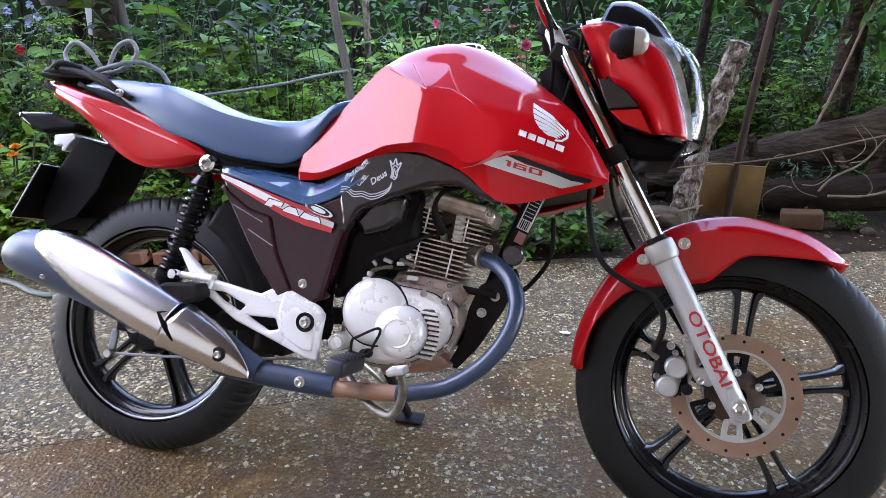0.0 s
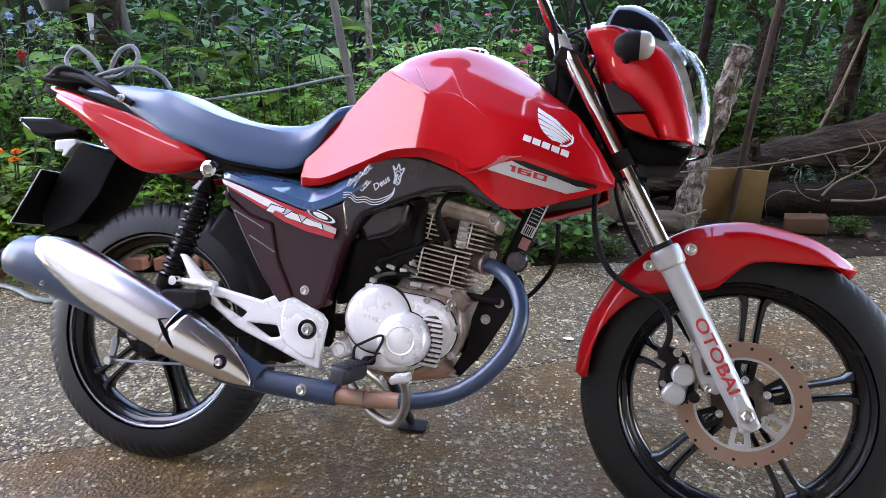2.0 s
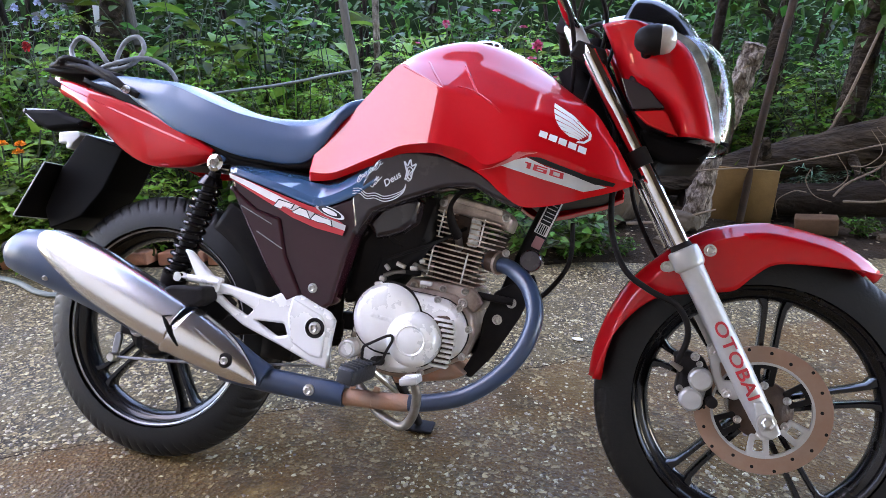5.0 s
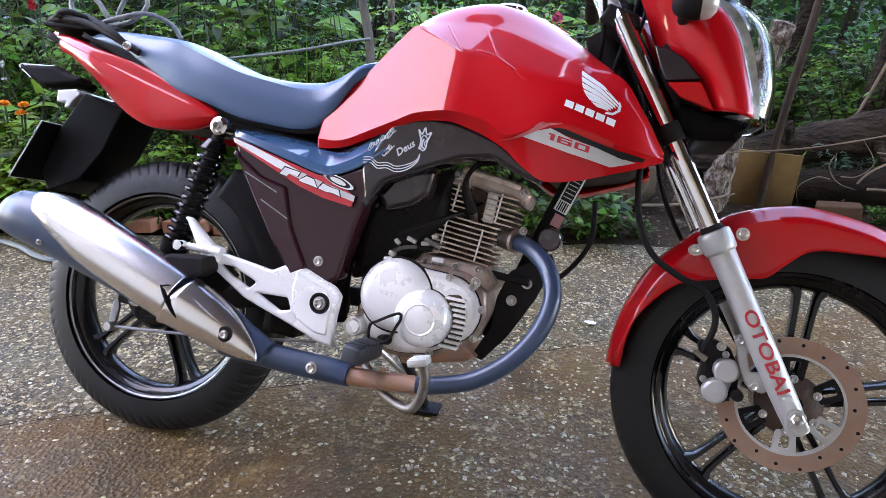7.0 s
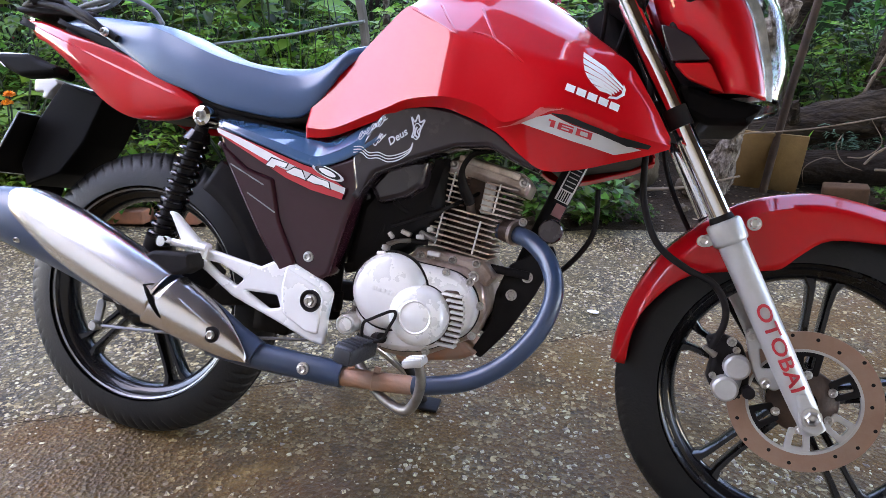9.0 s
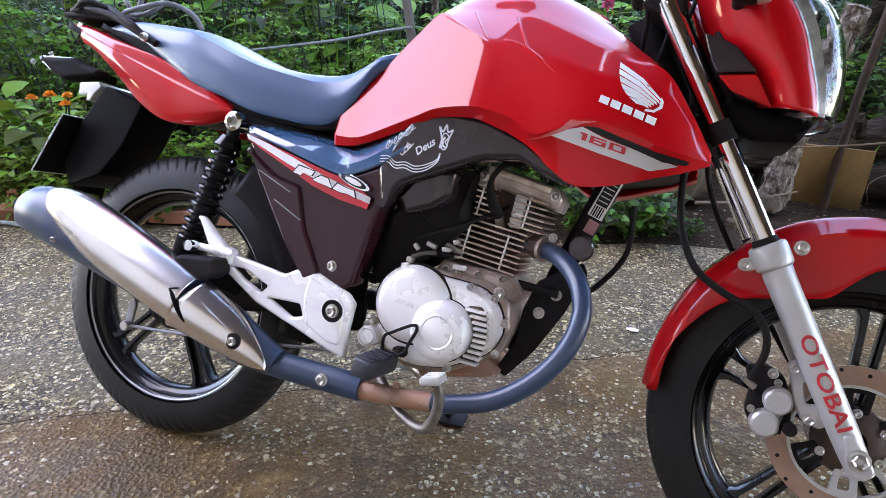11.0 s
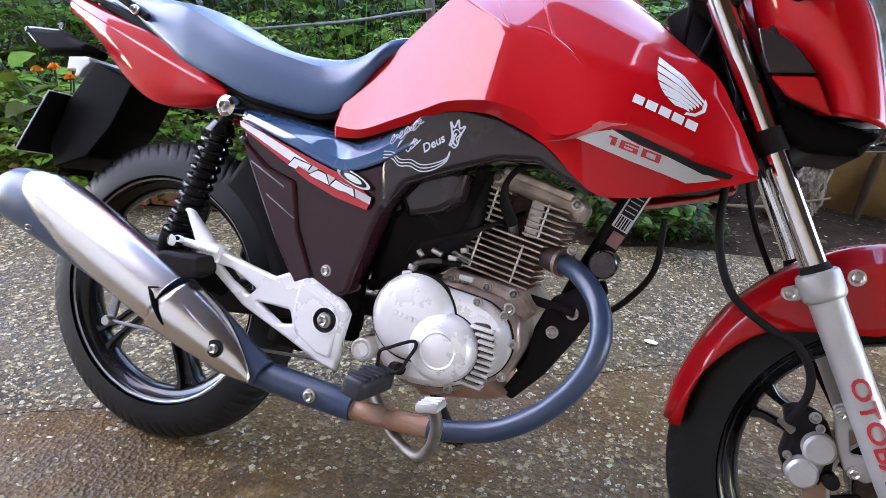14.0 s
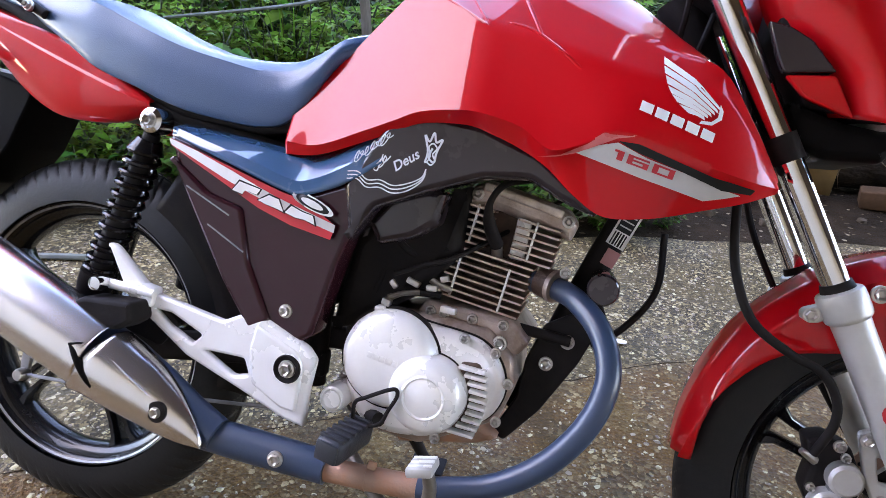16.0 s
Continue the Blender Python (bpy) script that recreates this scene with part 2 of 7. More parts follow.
def plate(outline, y_out, y_in, bevel=0.003, holes=(), fillet=0.006, seg=2):
    """A plate with an outline in (x, z), between two places across the machine (y_out nearer to its right side)."""
    cu = bpy.data.curves.new("tmp", "CURVE")
    cu.dimensions, cu.fill_mode = "2D", "BOTH"
    half = abs(y_in - y_out) / 2
    bevel = min(bevel, half * 0.95)
    cu.extrude, cu.bevel_depth, cu.bevel_resolution, cu.offset = half - bevel, bevel, seg, -bevel
    for loop in (outline, *holes):
        pts = rounded(loop, fillet) if fillet else loop
        sp = cu.splines.new("POLY")
        sp.points.add(len(pts) - 1)
        for q, (x, z) in zip(sp.points, pts):
            q.co = (x, z, 0, 1)
        sp.use_cyclic_u = True
    bm = curve_mesh(cu)
    bm.transform(Matrix.Translation((0, (y_in + y_out) / 2, 0)) @ pose(0, 0, 0, 90))
    return bm


def letters(text, size, depth=0.0006, bold=0.0):
    cu = bpy.data.curves.new("tmp", "FONT")
    cu.body, cu.size, cu.extrude, cu.offset = text, size, depth, bold
    cu.align_x, cu.align_y = "CENTER", "CENTER"
    cu.resolution_u = 3
    return curve_mesh(cu)


def sheet(lines, across=4, along=5, hard=(), mirror=False):
    """A smooth surface through feature lines (each a row of points); rows named in `hard` stay creased."""
    rows = [spline(l, along) for l in lines]
    cuts = [0, *[h for h in hard if 0 < h < len(lines) - 1], len(lines) - 1]
    cols = []
    for j in range(len(rows[0])):
        c = []
        for a, b in zip(cuts, cuts[1:]):
            seg = spline([rows[i][j] for i in range(a, b + 1)], across)
            c += seg if not c else seg[1:]
        cols.append(c)
    bm = bmesh.new()
    skin(bm, cols, False, False)
    if mirror:
        geom = bmesh.ops.duplicate(bm, geom=bm.verts[:] + bm.edges[:] + bm.faces[:])["geom"]
        faces = [g for g in geom if isinstance(g, bmesh.types.BMFace)]
        for g in geom:
            if isinstance(g, bmesh.types.BMVert):
                g.co.y = -g.co.y
        bmesh.ops.reverse_faces(bm, faces=faces)
        bmesh.ops.remove_doubles(bm, verts=bm.verts, dist=1e-4)
    return outward(bm)


def outward(bm):
    """Turns all faces to look away from the middle of the surface."""
    bm.normal_update()
    mid = sum((v.co for v in bm.verts), Vector()) / len(bm.verts)
    if sum((f.calc_center_median() - mid).dot(f.normal) * f.calc_area() for f in bm.faces) < 0:
        bmesh.ops.reverse_faces(bm, faces=bm.faces[:])
    return bm


def thick(ob, t, offset=-1.0):
    mod = ob.modifiers.new("thickness", "SOLIDIFY")
    mod.thickness, mod.offset = t, offset
    return ob


def wrapped(bm, tree, off=0.0012, cuts=2):
    """Lays a decal, drawn flat in (x, z), on the right side of a body."""
    if cuts:
        bmesh.ops.triangulate(bm, faces=bm.faces[:])
        bmesh.ops.subdivide_edges(bm, edges=bm.edges[:], cuts=cuts)
    for v in bm.verts:
        hit = tree.ray_cast(Vector((v.co.x, -0.6, v.co.z)), Vector((0, 1, 0)))
        if hit[0]:
            v.co = hit[0] + Vector((0, -1, 0)) * off
    return bm


def laid(bm, tree, off=0.0014, fine=9):
    """Like wrapped(), but cut fine and pushed off along the body's own slope."""
    bmesh.ops.triangulate(bm, faces=bm.faces[:])
    bmesh.ops.subdivide_edges(bm, edges=bm.edges[:], cuts=fine)
    for v in bm.verts:
        hit = tree.ray_cast(Vector((v.co.x, -0.6, v.co.z)), Vector((0, 1, 0)))
        if hit[0]:
            v.co = hit[0] + (hit[1] if hit[1].y < 0 else -hit[1]) * off
    return bm


def flat(outline, fillet=0.0):
    bm = bmesh.new()
    pts = rounded(outline, fillet) if fillet else outline
    f = bm.faces.new([bm.verts.new((x, 0, z)) for x, z in pts])
    bmesh.ops.triangulate(bm, faces=[f])
    return bm


def bolt(name, at, r, parent, mat=None, h=0.008, hexed=True):
    """A flanged bolt head that looks to the machine's right."""
    x, y, z = at
    bm = turned([(0, -h * 0.45), (r * 0.35, -h * 0.4), (r * 0.4, -h * 0.8)], at, 16)
    turn_into(bm, [(r * 0.4, -h * 0.8), (r * 0.62, -h), (r * 0.72, -h * 0.9)], at, 6 if hexed else 20)
    turn_into(bm, [(r * 0.72, -h * 0.9), (r * 0.74, -h * 0.3)], at, 6 if hexed else 20)
    turn_into(bm, [(r * 0.7, -h * 0.35), (r * 0.95, -h * 0.3), (r, -h * 0.1), (r, 0.002)], at, 20)
    return part(name, bm, mat or BOLT, parent)


# ---- ground and setting ----
def ground_material(name, wet):
    """Worn concrete with light stones in it, damp brown stains and a little moss; or dark garden soil."""
    m = bpy.data.materials.new(name)
    m.use_nodes = True
    nt = m.node_tree
    n, l = nt.nodes, nt.links
    b = n["Principled BSDF"]
    tc = n.new("ShaderNodeTexCoord")

    def noise_tex(scale, detail=6, rough=0.6):
        t = n.new("ShaderNodeTexNoise")
        t.inputs["Scale"].default_value, t.inputs["Detail"].default_value, t.inputs["Roughness"].default_value = scale, detail, rough
        l.new(tc.outputs["Object"], t.inputs["Vector"])
        return t.outputs["Fac"]

    def ramp(sock, *stops):
        r = n.new("ShaderNodeValToRGB")
        e = r.color_ramp.elements
        while len(e) < len(stops):
            e.new(0.5)
        for q, (at, c) in zip(e, stops):
            q.position, q.color = at, (*c, 1)
        l.new(sock, r.inputs["Fac"])
        return r.outputs["Color"]

    def blend(fac, a, c, kind="MIX"):
        x = n.new("ShaderNodeMix")
        x.data_type, x.blend_type = "RGBA", kind
        for s, v in ((x.inputs["Factor"], fac), (x.inputs["A"], a), (x.inputs["B"], c)):
            if isinstance(v, (int, float)):
                s.default_value = v
            elif isinstance(v, tuple):
                s.default_value = (*v, 1)
            else:
                l.new(v, s)
        return x.outputs["Result"]

    def stones(scale, limit):
        warp = n.new("ShaderNodeVectorMath")
        warp.operation = "ADD"
        wob = n.new("ShaderNodeTexNoise")
        wob.inputs["Scale"].default_value = scale * 0.8
        l.new(tc.outputs["Object"], wob.inputs["Vector"])
        sc = n.new("ShaderNodeVectorMath")
        sc.operation, sc.inputs["Scale"].default_value = "SCALE", 0.9 / scale
        l.new(wob.outputs["Color"], sc.inputs[0])
        l.new(tc.outputs["Object"], warp.inputs[0])
        l.new(sc.outputs[0], warp.inputs[1])
        v = n.new("ShaderNodeTexVoronoi")
        v.inputs["Scale"].default_value = scale
        l.new(warp.outputs[0], v.inputs["Vector"])
        sep = n.new("ShaderNodeSeparateColor")
        l.new(v.outputs["Color"], sep.inputs[0])
        thr = n.new("ShaderNodeMath")
        thr.operation = "MULTIPLY"
        thr.inputs[1].default_value = limit
        l.new(sep.outputs[0], thr.inputs[0])
        inside = n.new("ShaderNodeMath")
        inside.operation = "LESS_THAN"
        l.new(v.outputs["Distance"], inside.inputs[0])
        l.new(thr.outputs[0], inside.inputs[1])
        tone = ramp(sep.outputs[1], (0.0, (0.029, 0.022, 0.013)), (0.40, (0.103, 0.079, 0.045)), (0.78, (0.255, 0.202, 0.122)), (1.0, (0.588, 0.490, 0.330)))
        return inside.outputs[0], tone, v.outputs["Distance"]

    if wet:
        # a joint runs across the slab: bare pebbles beyond it, a browner and muddier screed before it
        sep = n.new("ShaderNodeSeparateXYZ")
        l.new(tc.outputs["Object"], sep.inputs[0])

        def calc(kind, a, c, d=None):
            x = n.new("ShaderNodeMath")
            x.operation = kind
            for sock, v in zip(x.inputs, (a, c, d)):
                if isinstance(v, (int, float)):
                    sock.default_value = v
                elif v is not None:
                    l.new(v, sock)
            return x.outputs[0]

        across = calc("SUBTRACT", calc("SUBTRACT", sep.outputs["Y"], calc("MULTIPLY", sep.outputs["X"], 0.667)), 0.105)
        ragged = calc("MULTIPLY_ADD", calc("SUBTRACT", noise_tex(5.5, 7, 0.7), 0.5), 0.22, across)
        beyond = ramp(calc("ADD", ragged, 0.5), (0.475, (0, 0, 0)), (0.535, (1, 1, 1)))
        in1, tone1, d1 = stones(92.0, 0.95)
        in2, tone2, d2 = stones(165.0, 0.95)
        # bare pebbles in a dark grey-brown bed
        bed = ramp(noise_tex(150, 4, 0.75), (0.32, (0.011, 0.0085, 0.005)), (0.55, (0.036, 0.028, 0.016)), (0.75, (0.115, 0.090, 0.052)))
        pebbly = blend(in1, blend(in2, bed, tone2), tone1)
        film = ramp(noise_tex(4.2, 7, 0.72), (0.47, (0, 0, 0)), (0.60, (0.75, 0.75, 0.75)))
        pebbly = blend(film, pebbly, ramp(noise_tex(120, 5, 0.8), (0.30, (0.047, 0.035, 0.017)), (0.66, (0.162, 0.122, 0.061))))
        pebbly = blend(ramp(noise_tex(1.9, 6, 0.7), (0.50, (0, 0, 0)), (0.70, (0.55, 0.55, 0.55))), pebbly, (0.083, 0.073, 0.034))
        # brown screed with mud over most of its stones
        screed = ramp(noise_tex(140, 5, 0.8), (0.30, (0.043, 0.021, 0.006)), (0.52, (0.120, 0.063, 0.017)), (0.74, (0.312, 0.174, 0.056)))
        bare = ramp(noise_tex(7.0, 7, 0.72), (0.40, (0, 0, 0)), (0.60, (0.85, 0.85, 0.85)))
        screed = blend(bare, screed, blend(in1, blend(in2, screed, tone2), tone1))
        screed = blend(ramp(noise_tex(3.3, 7, 0.7), (0.50, (0, 0, 0)), (0.66, (0.65, 0.65, 0.65))), screed, ramp(noise_tex(60, 5, 0.75), (0.35, (0.066, 0.029, 0.008)), (0.70, (0.168, 0.075, 0.022))))
        screed = blend(ramp(noise_tex(2.4, 6, 0.7), (0.52, (0, 0, 0)), (0.68, (0.6, 0.6, 0.6))), screed, ramp(noise_tex(90, 5, 0.75), (0.35, (0.066, 0.045, 0.010)), (0.70, (0.192, 0.123, 0.030))))
        screed = blend(ramp(noise_tex(4.7, 6, 0.7), (0.60, (0, 0, 0)), (0.72, (0.6, 0.6, 0.6))), screed, ramp(noise_tex(100, 5, 0.75), (0.35, (0.192, 0.127, 0.053)), (0.70, (0.432, 0.288, 0.128))))
        # dark damp patches with ragged edges
        screed = blend(ramp(noise_tex(2.9, 8, 0.75), (0.50, (0, 0, 0)), (0.60, (0.62, 0.62, 0.62))), screed, ramp(noise_tex(110, 5, 0.8), (0.32, (0.018, 0.011, 0.004)), (0.70, (0.085, 0.055, 0.022))))
        pebbly = blend(ramp(noise_tex(3.6, 8, 0.75), (0.54, (0, 0, 0)), (0.66, (0.5, 0.5, 0.5))), pebbly, ramp(noise_tex(110, 5, 0.8), (0.32, (0.018, 0.015, 0.007)), (0.70, (0.075, 0.064, 0.034))))
        col = blend(beyond, screed, pebbly)
        stain = noise_tex(1.7, 5, 0.62)
        rust = ramp(noise_tex(3.1, 4, 0.6), (0.62, (0, 0, 0)), (0.78, (0.4, 0.4, 0.4)))
        col = blend(rust, col, (0.16, 0.075, 0.036))
        col = blend(1.0, col, (0.85, 0.775, 0.585), "MULTIPLY")
        rough = ramp(stain, (0.40, (0.85, 0.85, 0.85)), (0.62, (0.48, 0.48, 0.48)))
        height, strength, dist = blend(0.5, d1, noise_tex(120, 4)), 0.9, 0.008
    else:
        col = ramp(noise_tex(5), (0.3, (0.011, 0.007, 0.004)), (0.7, (0.036, 0.022, 0.012)))
        in1, tone1, d1 = stones(28.0, 0.30)
        col = blend(in1, col, blend(0.5, tone1, (0.10, 0.075, 0.05)))
        rough = ramp(noise_tex(7), (0.3, (0.8, 0.8, 0.8)), (0.7, (1, 1, 1)))
        height, strength, dist = noise_tex(40, 6), 0.9, 0.02
    l.new(col, b.inputs["Base Color"])
    l.new(rough, b.inputs["Roughness"])
    b.inputs["Specular IOR Level"].default_value = 0.25 if wet else 0.08
    bp = n.new("ShaderNodeBump")
    bp.inputs["Strength"].default_value, bp.inputs["Distance"].default_value = strength, dist
    l.new(height, bp.inputs["Height"])
    l.new(bp.outputs["Normal"], b.inputs["Normal"])
    return m


CONCRETE = ground_material("worn_concrete", True)
SOIL = ground_material("garden_soil", False)
BARK = material("flaky_bark", (0.040, 0.027, 0.019), 0.85, second=(0.30, 0.25, 0.20), scale=30, amount=0.85, fine=45, bump=1.0, dist=0.03, stretch=(1, 1, 0.5), spec=0.1)
PALEWOOD = material("weathered_wood", (0.125, 0.112, 0.095), 0.8, second=(0.05, 0.042, 0.034), scale=16, amount=0.8, fine=50, bump=0.8, dist=0.012, stretch=(1, 1, 0.15), spec=0.12)
# wood colour taken near black for the shade at the back
DARKWOOD = material("shade_darkened_wood", (0.010, 0.007, 0.005), 0.9, second=(0.028, 0.019, 0.012), scale=9, amount=0.7, fine=30, bump=1.0, dist=0.03, stretch=(0.35, 1, 0.6), spec=0.08)
STONE = material("garden_stone", (0.075, 0.056, 0.037), 0.85, second=(0.036, 0.026, 0.017), scale=9, amount=0.7, fine=70, bump=0.6, spec=0.12)
BRICK = material("old_brick", (0.30, 0.115, 0.06), 0.85, second=(0.17, 0.09, 0.06), scale=14, amount=0.7, fine=120, bump=0.6, spec=0.12)
BOARD = material("tan_board", (0.17, 0.100, 0.036), 0.7, second=(0.10, 0.055, 0.022), scale=7, amount=0.7, fine=120, bump=0.3, spec=0.12)
WALLPAINT = material("tan_wall_paint", (0.46, 0.385, 0.32), 0.8, second=(0.37, 0.31, 0.26), scale=2, fine=80, bump=0.2)
ROOFWOOD = material("roof_boards", (0.15, 0.105, 0.075), 0.8, second=(0.10, 0.07, 0.05), scale=2, fine=80, bump=0.2)
ROPE = material("grey_hose", (0.085, 0.10, 0.085), 0.5, second=(0.15, 0.165, 0.15), scale=20, bump=0.2)
POT = material("dark_plastic_pot", (0.035, 0.028, 0.025), 0.6, second=(0.06, 0.045, 0.04), scale=15, bump=0.1)
PAPER = material("faded_white_tin", (0.34, 0.35, 0.35), 0.6, second=(0.45, 0.43, 0.40), scale=20, bump=0.1)
RUSTBAR = material("rusty_post", (0.030, 0.020, 0.014), 0.8, second=(0.06, 0.034, 0.02), scale=18, amount=0.7, fine=100, bump=0.5, spec=0.12)


def bed_line(x):
    """The line along which the slab ends and the garden begins."""
    return 1.373 + 0.326 * max(-5.0, min(6.0, x))


def land_height(x, y):
    """The garden rises a little behind the slab."""
    d = y - bed_line(x)
    up = max(0.0, min(1.0, (d - 0.3) / 3.0))
    return -0.015 + 0.04 * up + (0.030 * noise.noise((x * 1.6, y * 1.6, 0.3)) + 0.012 * noise.noise((x * 6, y * 6, 1.7))) * min(1.0, max(0.0, (d + 0.1) / 0.5)) - (0.03 if d < -0.15 else 0)


xs = [-900, -150, -40, -12] + [-6 + 0.1 * k for k in range(121)] + [12, 40, 150, 900]
ys = [-900, -150, -40, -12, -6, -2, -0.8] + [-0.6 + 0.1 * k for k in range(75)] + [8, 14, 40, 150, 900]
bm = bmesh.new()
skin(bm, [[(x, y, land_height(x, y) if abs(x) < 7 and y > -0.7 else -0.045) for x in xs] for y in ys], False, False)
bmesh.ops.reverse_faces(bm, faces=bm.faces[:])
tagged(part("ground", bm, SOIL), "dark damp garden soil with scattered stones", "ground", kind="structure")

# concrete slab with a crumbling garden edge and one long joint
edge = lambda x: bed_line(x) + 0.05 * noise.noise((x * 2.1, 0.4, 0)) + 0.025 * noise.noise((x * 9, 1.4, 0))
bm = bmesh.new()
cols = []
for k in range(161):
    x = -6 + 0.075 * k
    e = edge(x)
    col = []
    for j in range(41):
        y = -9 + (e + 9) * (j / 40) ** 0.45
        col.append((x, y, 0.004 * noise.noise((x * 0.9, y * 0.9, 0)) * min(1, abs(y) * 0.6)))
    col += [(x, e + 0.006, -0.008), (x, e + 0.012, -0.06)]
    cols.append(col)
skin(bm, cols, False, False)
slab = tagged(part("pavement", bm, CONCRETE, sharp=60), "worn damp concrete slab with exposed pebbles", "pavement", kind="structure")
# unseen wall behind the camera; its tan is chosen for fill light
wall_bm = box((11.0, 0.2, 3.0), pose(1.9, -2.95, 1.45), 0.01)
# unseen roof; its outline is cut to steer which surfaces mirror the sky
roof_bm = bmesh.new()
outline = ((-0.48, 1.25), (-0.80, -0.4), (-0.85, -0.9), (-1.6, -1.9), (-2.4, -3.0), (7.4, -3.0), (7.4, 1.25))
skin(roof_bm, [[(x, y, z) for x, y in outline] for z in (2.95, 3.05)])
bmesh.ops.recalc_face_normals(roof_bm, faces=roof_bm.faces[:])
tagged(part("unseen_porch_roof", roof_bm, ROOFWOOD), "plain porch roof, unseen, added over the yard to block the sky", "roof", kind="structure")
# unseen tall dark wall, added to keep sky out of the tail's reflections
tagged(part("unseen_side_wall", box((0.15, 7.6, 7.0), pose(-5.6, -6.2, 3.45), 0.01), material("dark_side_wall", (0.075, 0.070, 0.050), 0.9, second=(0.04, 0.045, 0.025), scale=1.5, fine=60, bump=0.3)), "plain dark wall, unseen, added to block low sky", "wall", kind="structure")
tagged(part("unseen_house_wall", wall_bm, WALLPAINT), "plain tan house wall, unseen, added to close the yard and bounce light", "wall", kind="structure")


# loose and half-sunk chips of stone all over the slab
CHIP = material("pale_stone_chip", (0.32, 0.25, 0.155), 0.55, second=(0.16, 0.120, 0.070), scale=40, amount=0.7, fine=300, bump=0.2, island=0.7)
chip_rng = np.random.default_rng(3)
vs, fs = [], []
while len(vs) < 7 * 33000:
    x, y = chip_rng.uniform(-2.6, 3.0), -0.75 + 3.2 * chip_rng.random() ** 1.15
    side_of_joint = y - 0.105 - 0.667 * x
    dense = 0.16 if side_of_joint > 0 else (-0.36 if x < 0.55 else -0.12)
    if y > bed_line(x) - 0.02 or dense + 0.7 * noise.noise((x * 2.3, y * 2.3, 5.0)) + 0.45 * noise.noise((x * 7, y * 7, 2.0)) < chip_rng.uniform(-0.55, 0.45):
        continue
    r, turn, k = 0.0024 + 0.0078 * chip_rng.random() ** 2.0, chip_rng.uniform(0, 6.28), len(vs)
    z = 0.004 * noise.noise((x * 0.9, y * 0.9, 0)) * min(1, abs(y) * 0.6)
    squash = chip_rng.uniform(0.5, 1.0)
    for q in range(6):
        a, rr = turn + q * 1.047 + chip_rng.normal(0, 0.2), r * chip_rng.uniform(0.75, 1.2)
        u, v = rr * math.cos(a), rr * math.sin(a) * squash
        vs.append((x + u * math.cos(turn) - v * math.sin(turn), y + u * math.sin(turn) + v * math.cos(turn), z - 0.0006))
    vs.append((x + chip_rng.normal(0, r * 0.25), y + chip_rng.normal(0, r * 0.25), z + r * chip_rng.uniform(0.15, 0.36)))
    fs += [(k + q, k + (q + 1) % 6, k + 6) for q in range(6)]
me = bpy.data.meshes.new("gravel")
me.from_pydata(vs, [], fs)
tagged(finish("gravel", me, CHIP, None, "", 20), "pale stone chips sunk in the concrete", "gravel", kind="stuff")

crack = spline([(-0.9, -0.47, 0), (-0.62, -0.30, 0), (-0.38, -0.142, 0), (-0.28, -0.071, 0), (-0.18, -0.011, 0), (0.0, 0.11, 0), (0.2, 0.245, 0), (0.40, 0.38, 0), (0.57, 0.51, 0), (0.75, 0.61, 0), (0.90, 0.707, 0), (1.0, 0.785, 0), (1.22, 0.90, 0)], 8)
crack_bm = tube([(x + 0.006 * noise.noise((x * 30, 0, 1)), y + 0.008 * noise.noise((x * 24, 2, 0)), 0.0004) for x, y, z in crack], [0.0012 + 0.0022 * abs(noise.noise((k * 0.6, 3, 0))) for k in range(len(crack))], 6, 1)
for v in crack_bm.verts:
    v.co.z = 0.0008 + (v.co.z - 0.0004) * 0.2
part("crack", crack_bm, SOIL, slab, "thin dark crack in the slab")


# ---- the motorcycle ----
LEAN, STEER = 19.5, -3.46
WHEELBASE, AXLE = 1.315, 0.309
bike = tagged(new("motorcycle"), "red and black motorcycle leaning on its stand on damp concrete", "motorcycle")
bike.empty_display_size = 0.1
bike.matrix_world = pose(0, 0, 0, -LEAN, 0, 0)

# the fork, front wheel, headlamp and handlebar turn a little to the right about the steering axis
PIVOT = Matrix.Translation((WHEELBASE + 0.09, 0, 0))
TURNED = PIVOT @ Matrix.Rotation(radians(STEER), 4, Vector((-math.sin(radians(26)), 0, math.cos(radians(26))))) @ PIVOT.inverted()


def front(ob):
    ob.matrix_basis = TURNED
    return ob


def fork_at(z, y=-0.1):
    return Vector((1.307 - 0.555 * (z - 0.305), y, z))


def tyre_mesh(radius, width, bead, block, reach, groove):
    """Tyre with a rounded crown and slanting grooves cut into the tread."""
    n, m = 576, 28
    bm = bmesh.new()
    rings = []
    for i in range(n):
        a = 2 * math.pi * i / n
        ring = []
        for j in range(m + 1):
            s = -1 + 2 * j / m
            across = math.sin(s * 1.5) * width / 2
            fall = (1 - math.cos(s * 1.5)) ** 1.25
            r = radius - (radius - bead) * fall * 0.93
            if abs(s) < 0.9:
                slant = (i + abs(s) * block * 1.6) % block
                if slant < block * 0.18 and 0.10 < abs(s) < reach or abs(s) < 0.04:
                    r -= groove
            ring.append(Vector((r * math.cos(a), across, r * math.sin(a))))
        rings.append(ring)
    rings.append(rings[0])
    skin(bm, rings, False, False)
    bmesh.ops.remove_doubles(bm, verts=bm.verts, dist=1e-5)
    bmesh.ops.recalc_face_normals(bm, faces=bm.faces[:])
    return bm


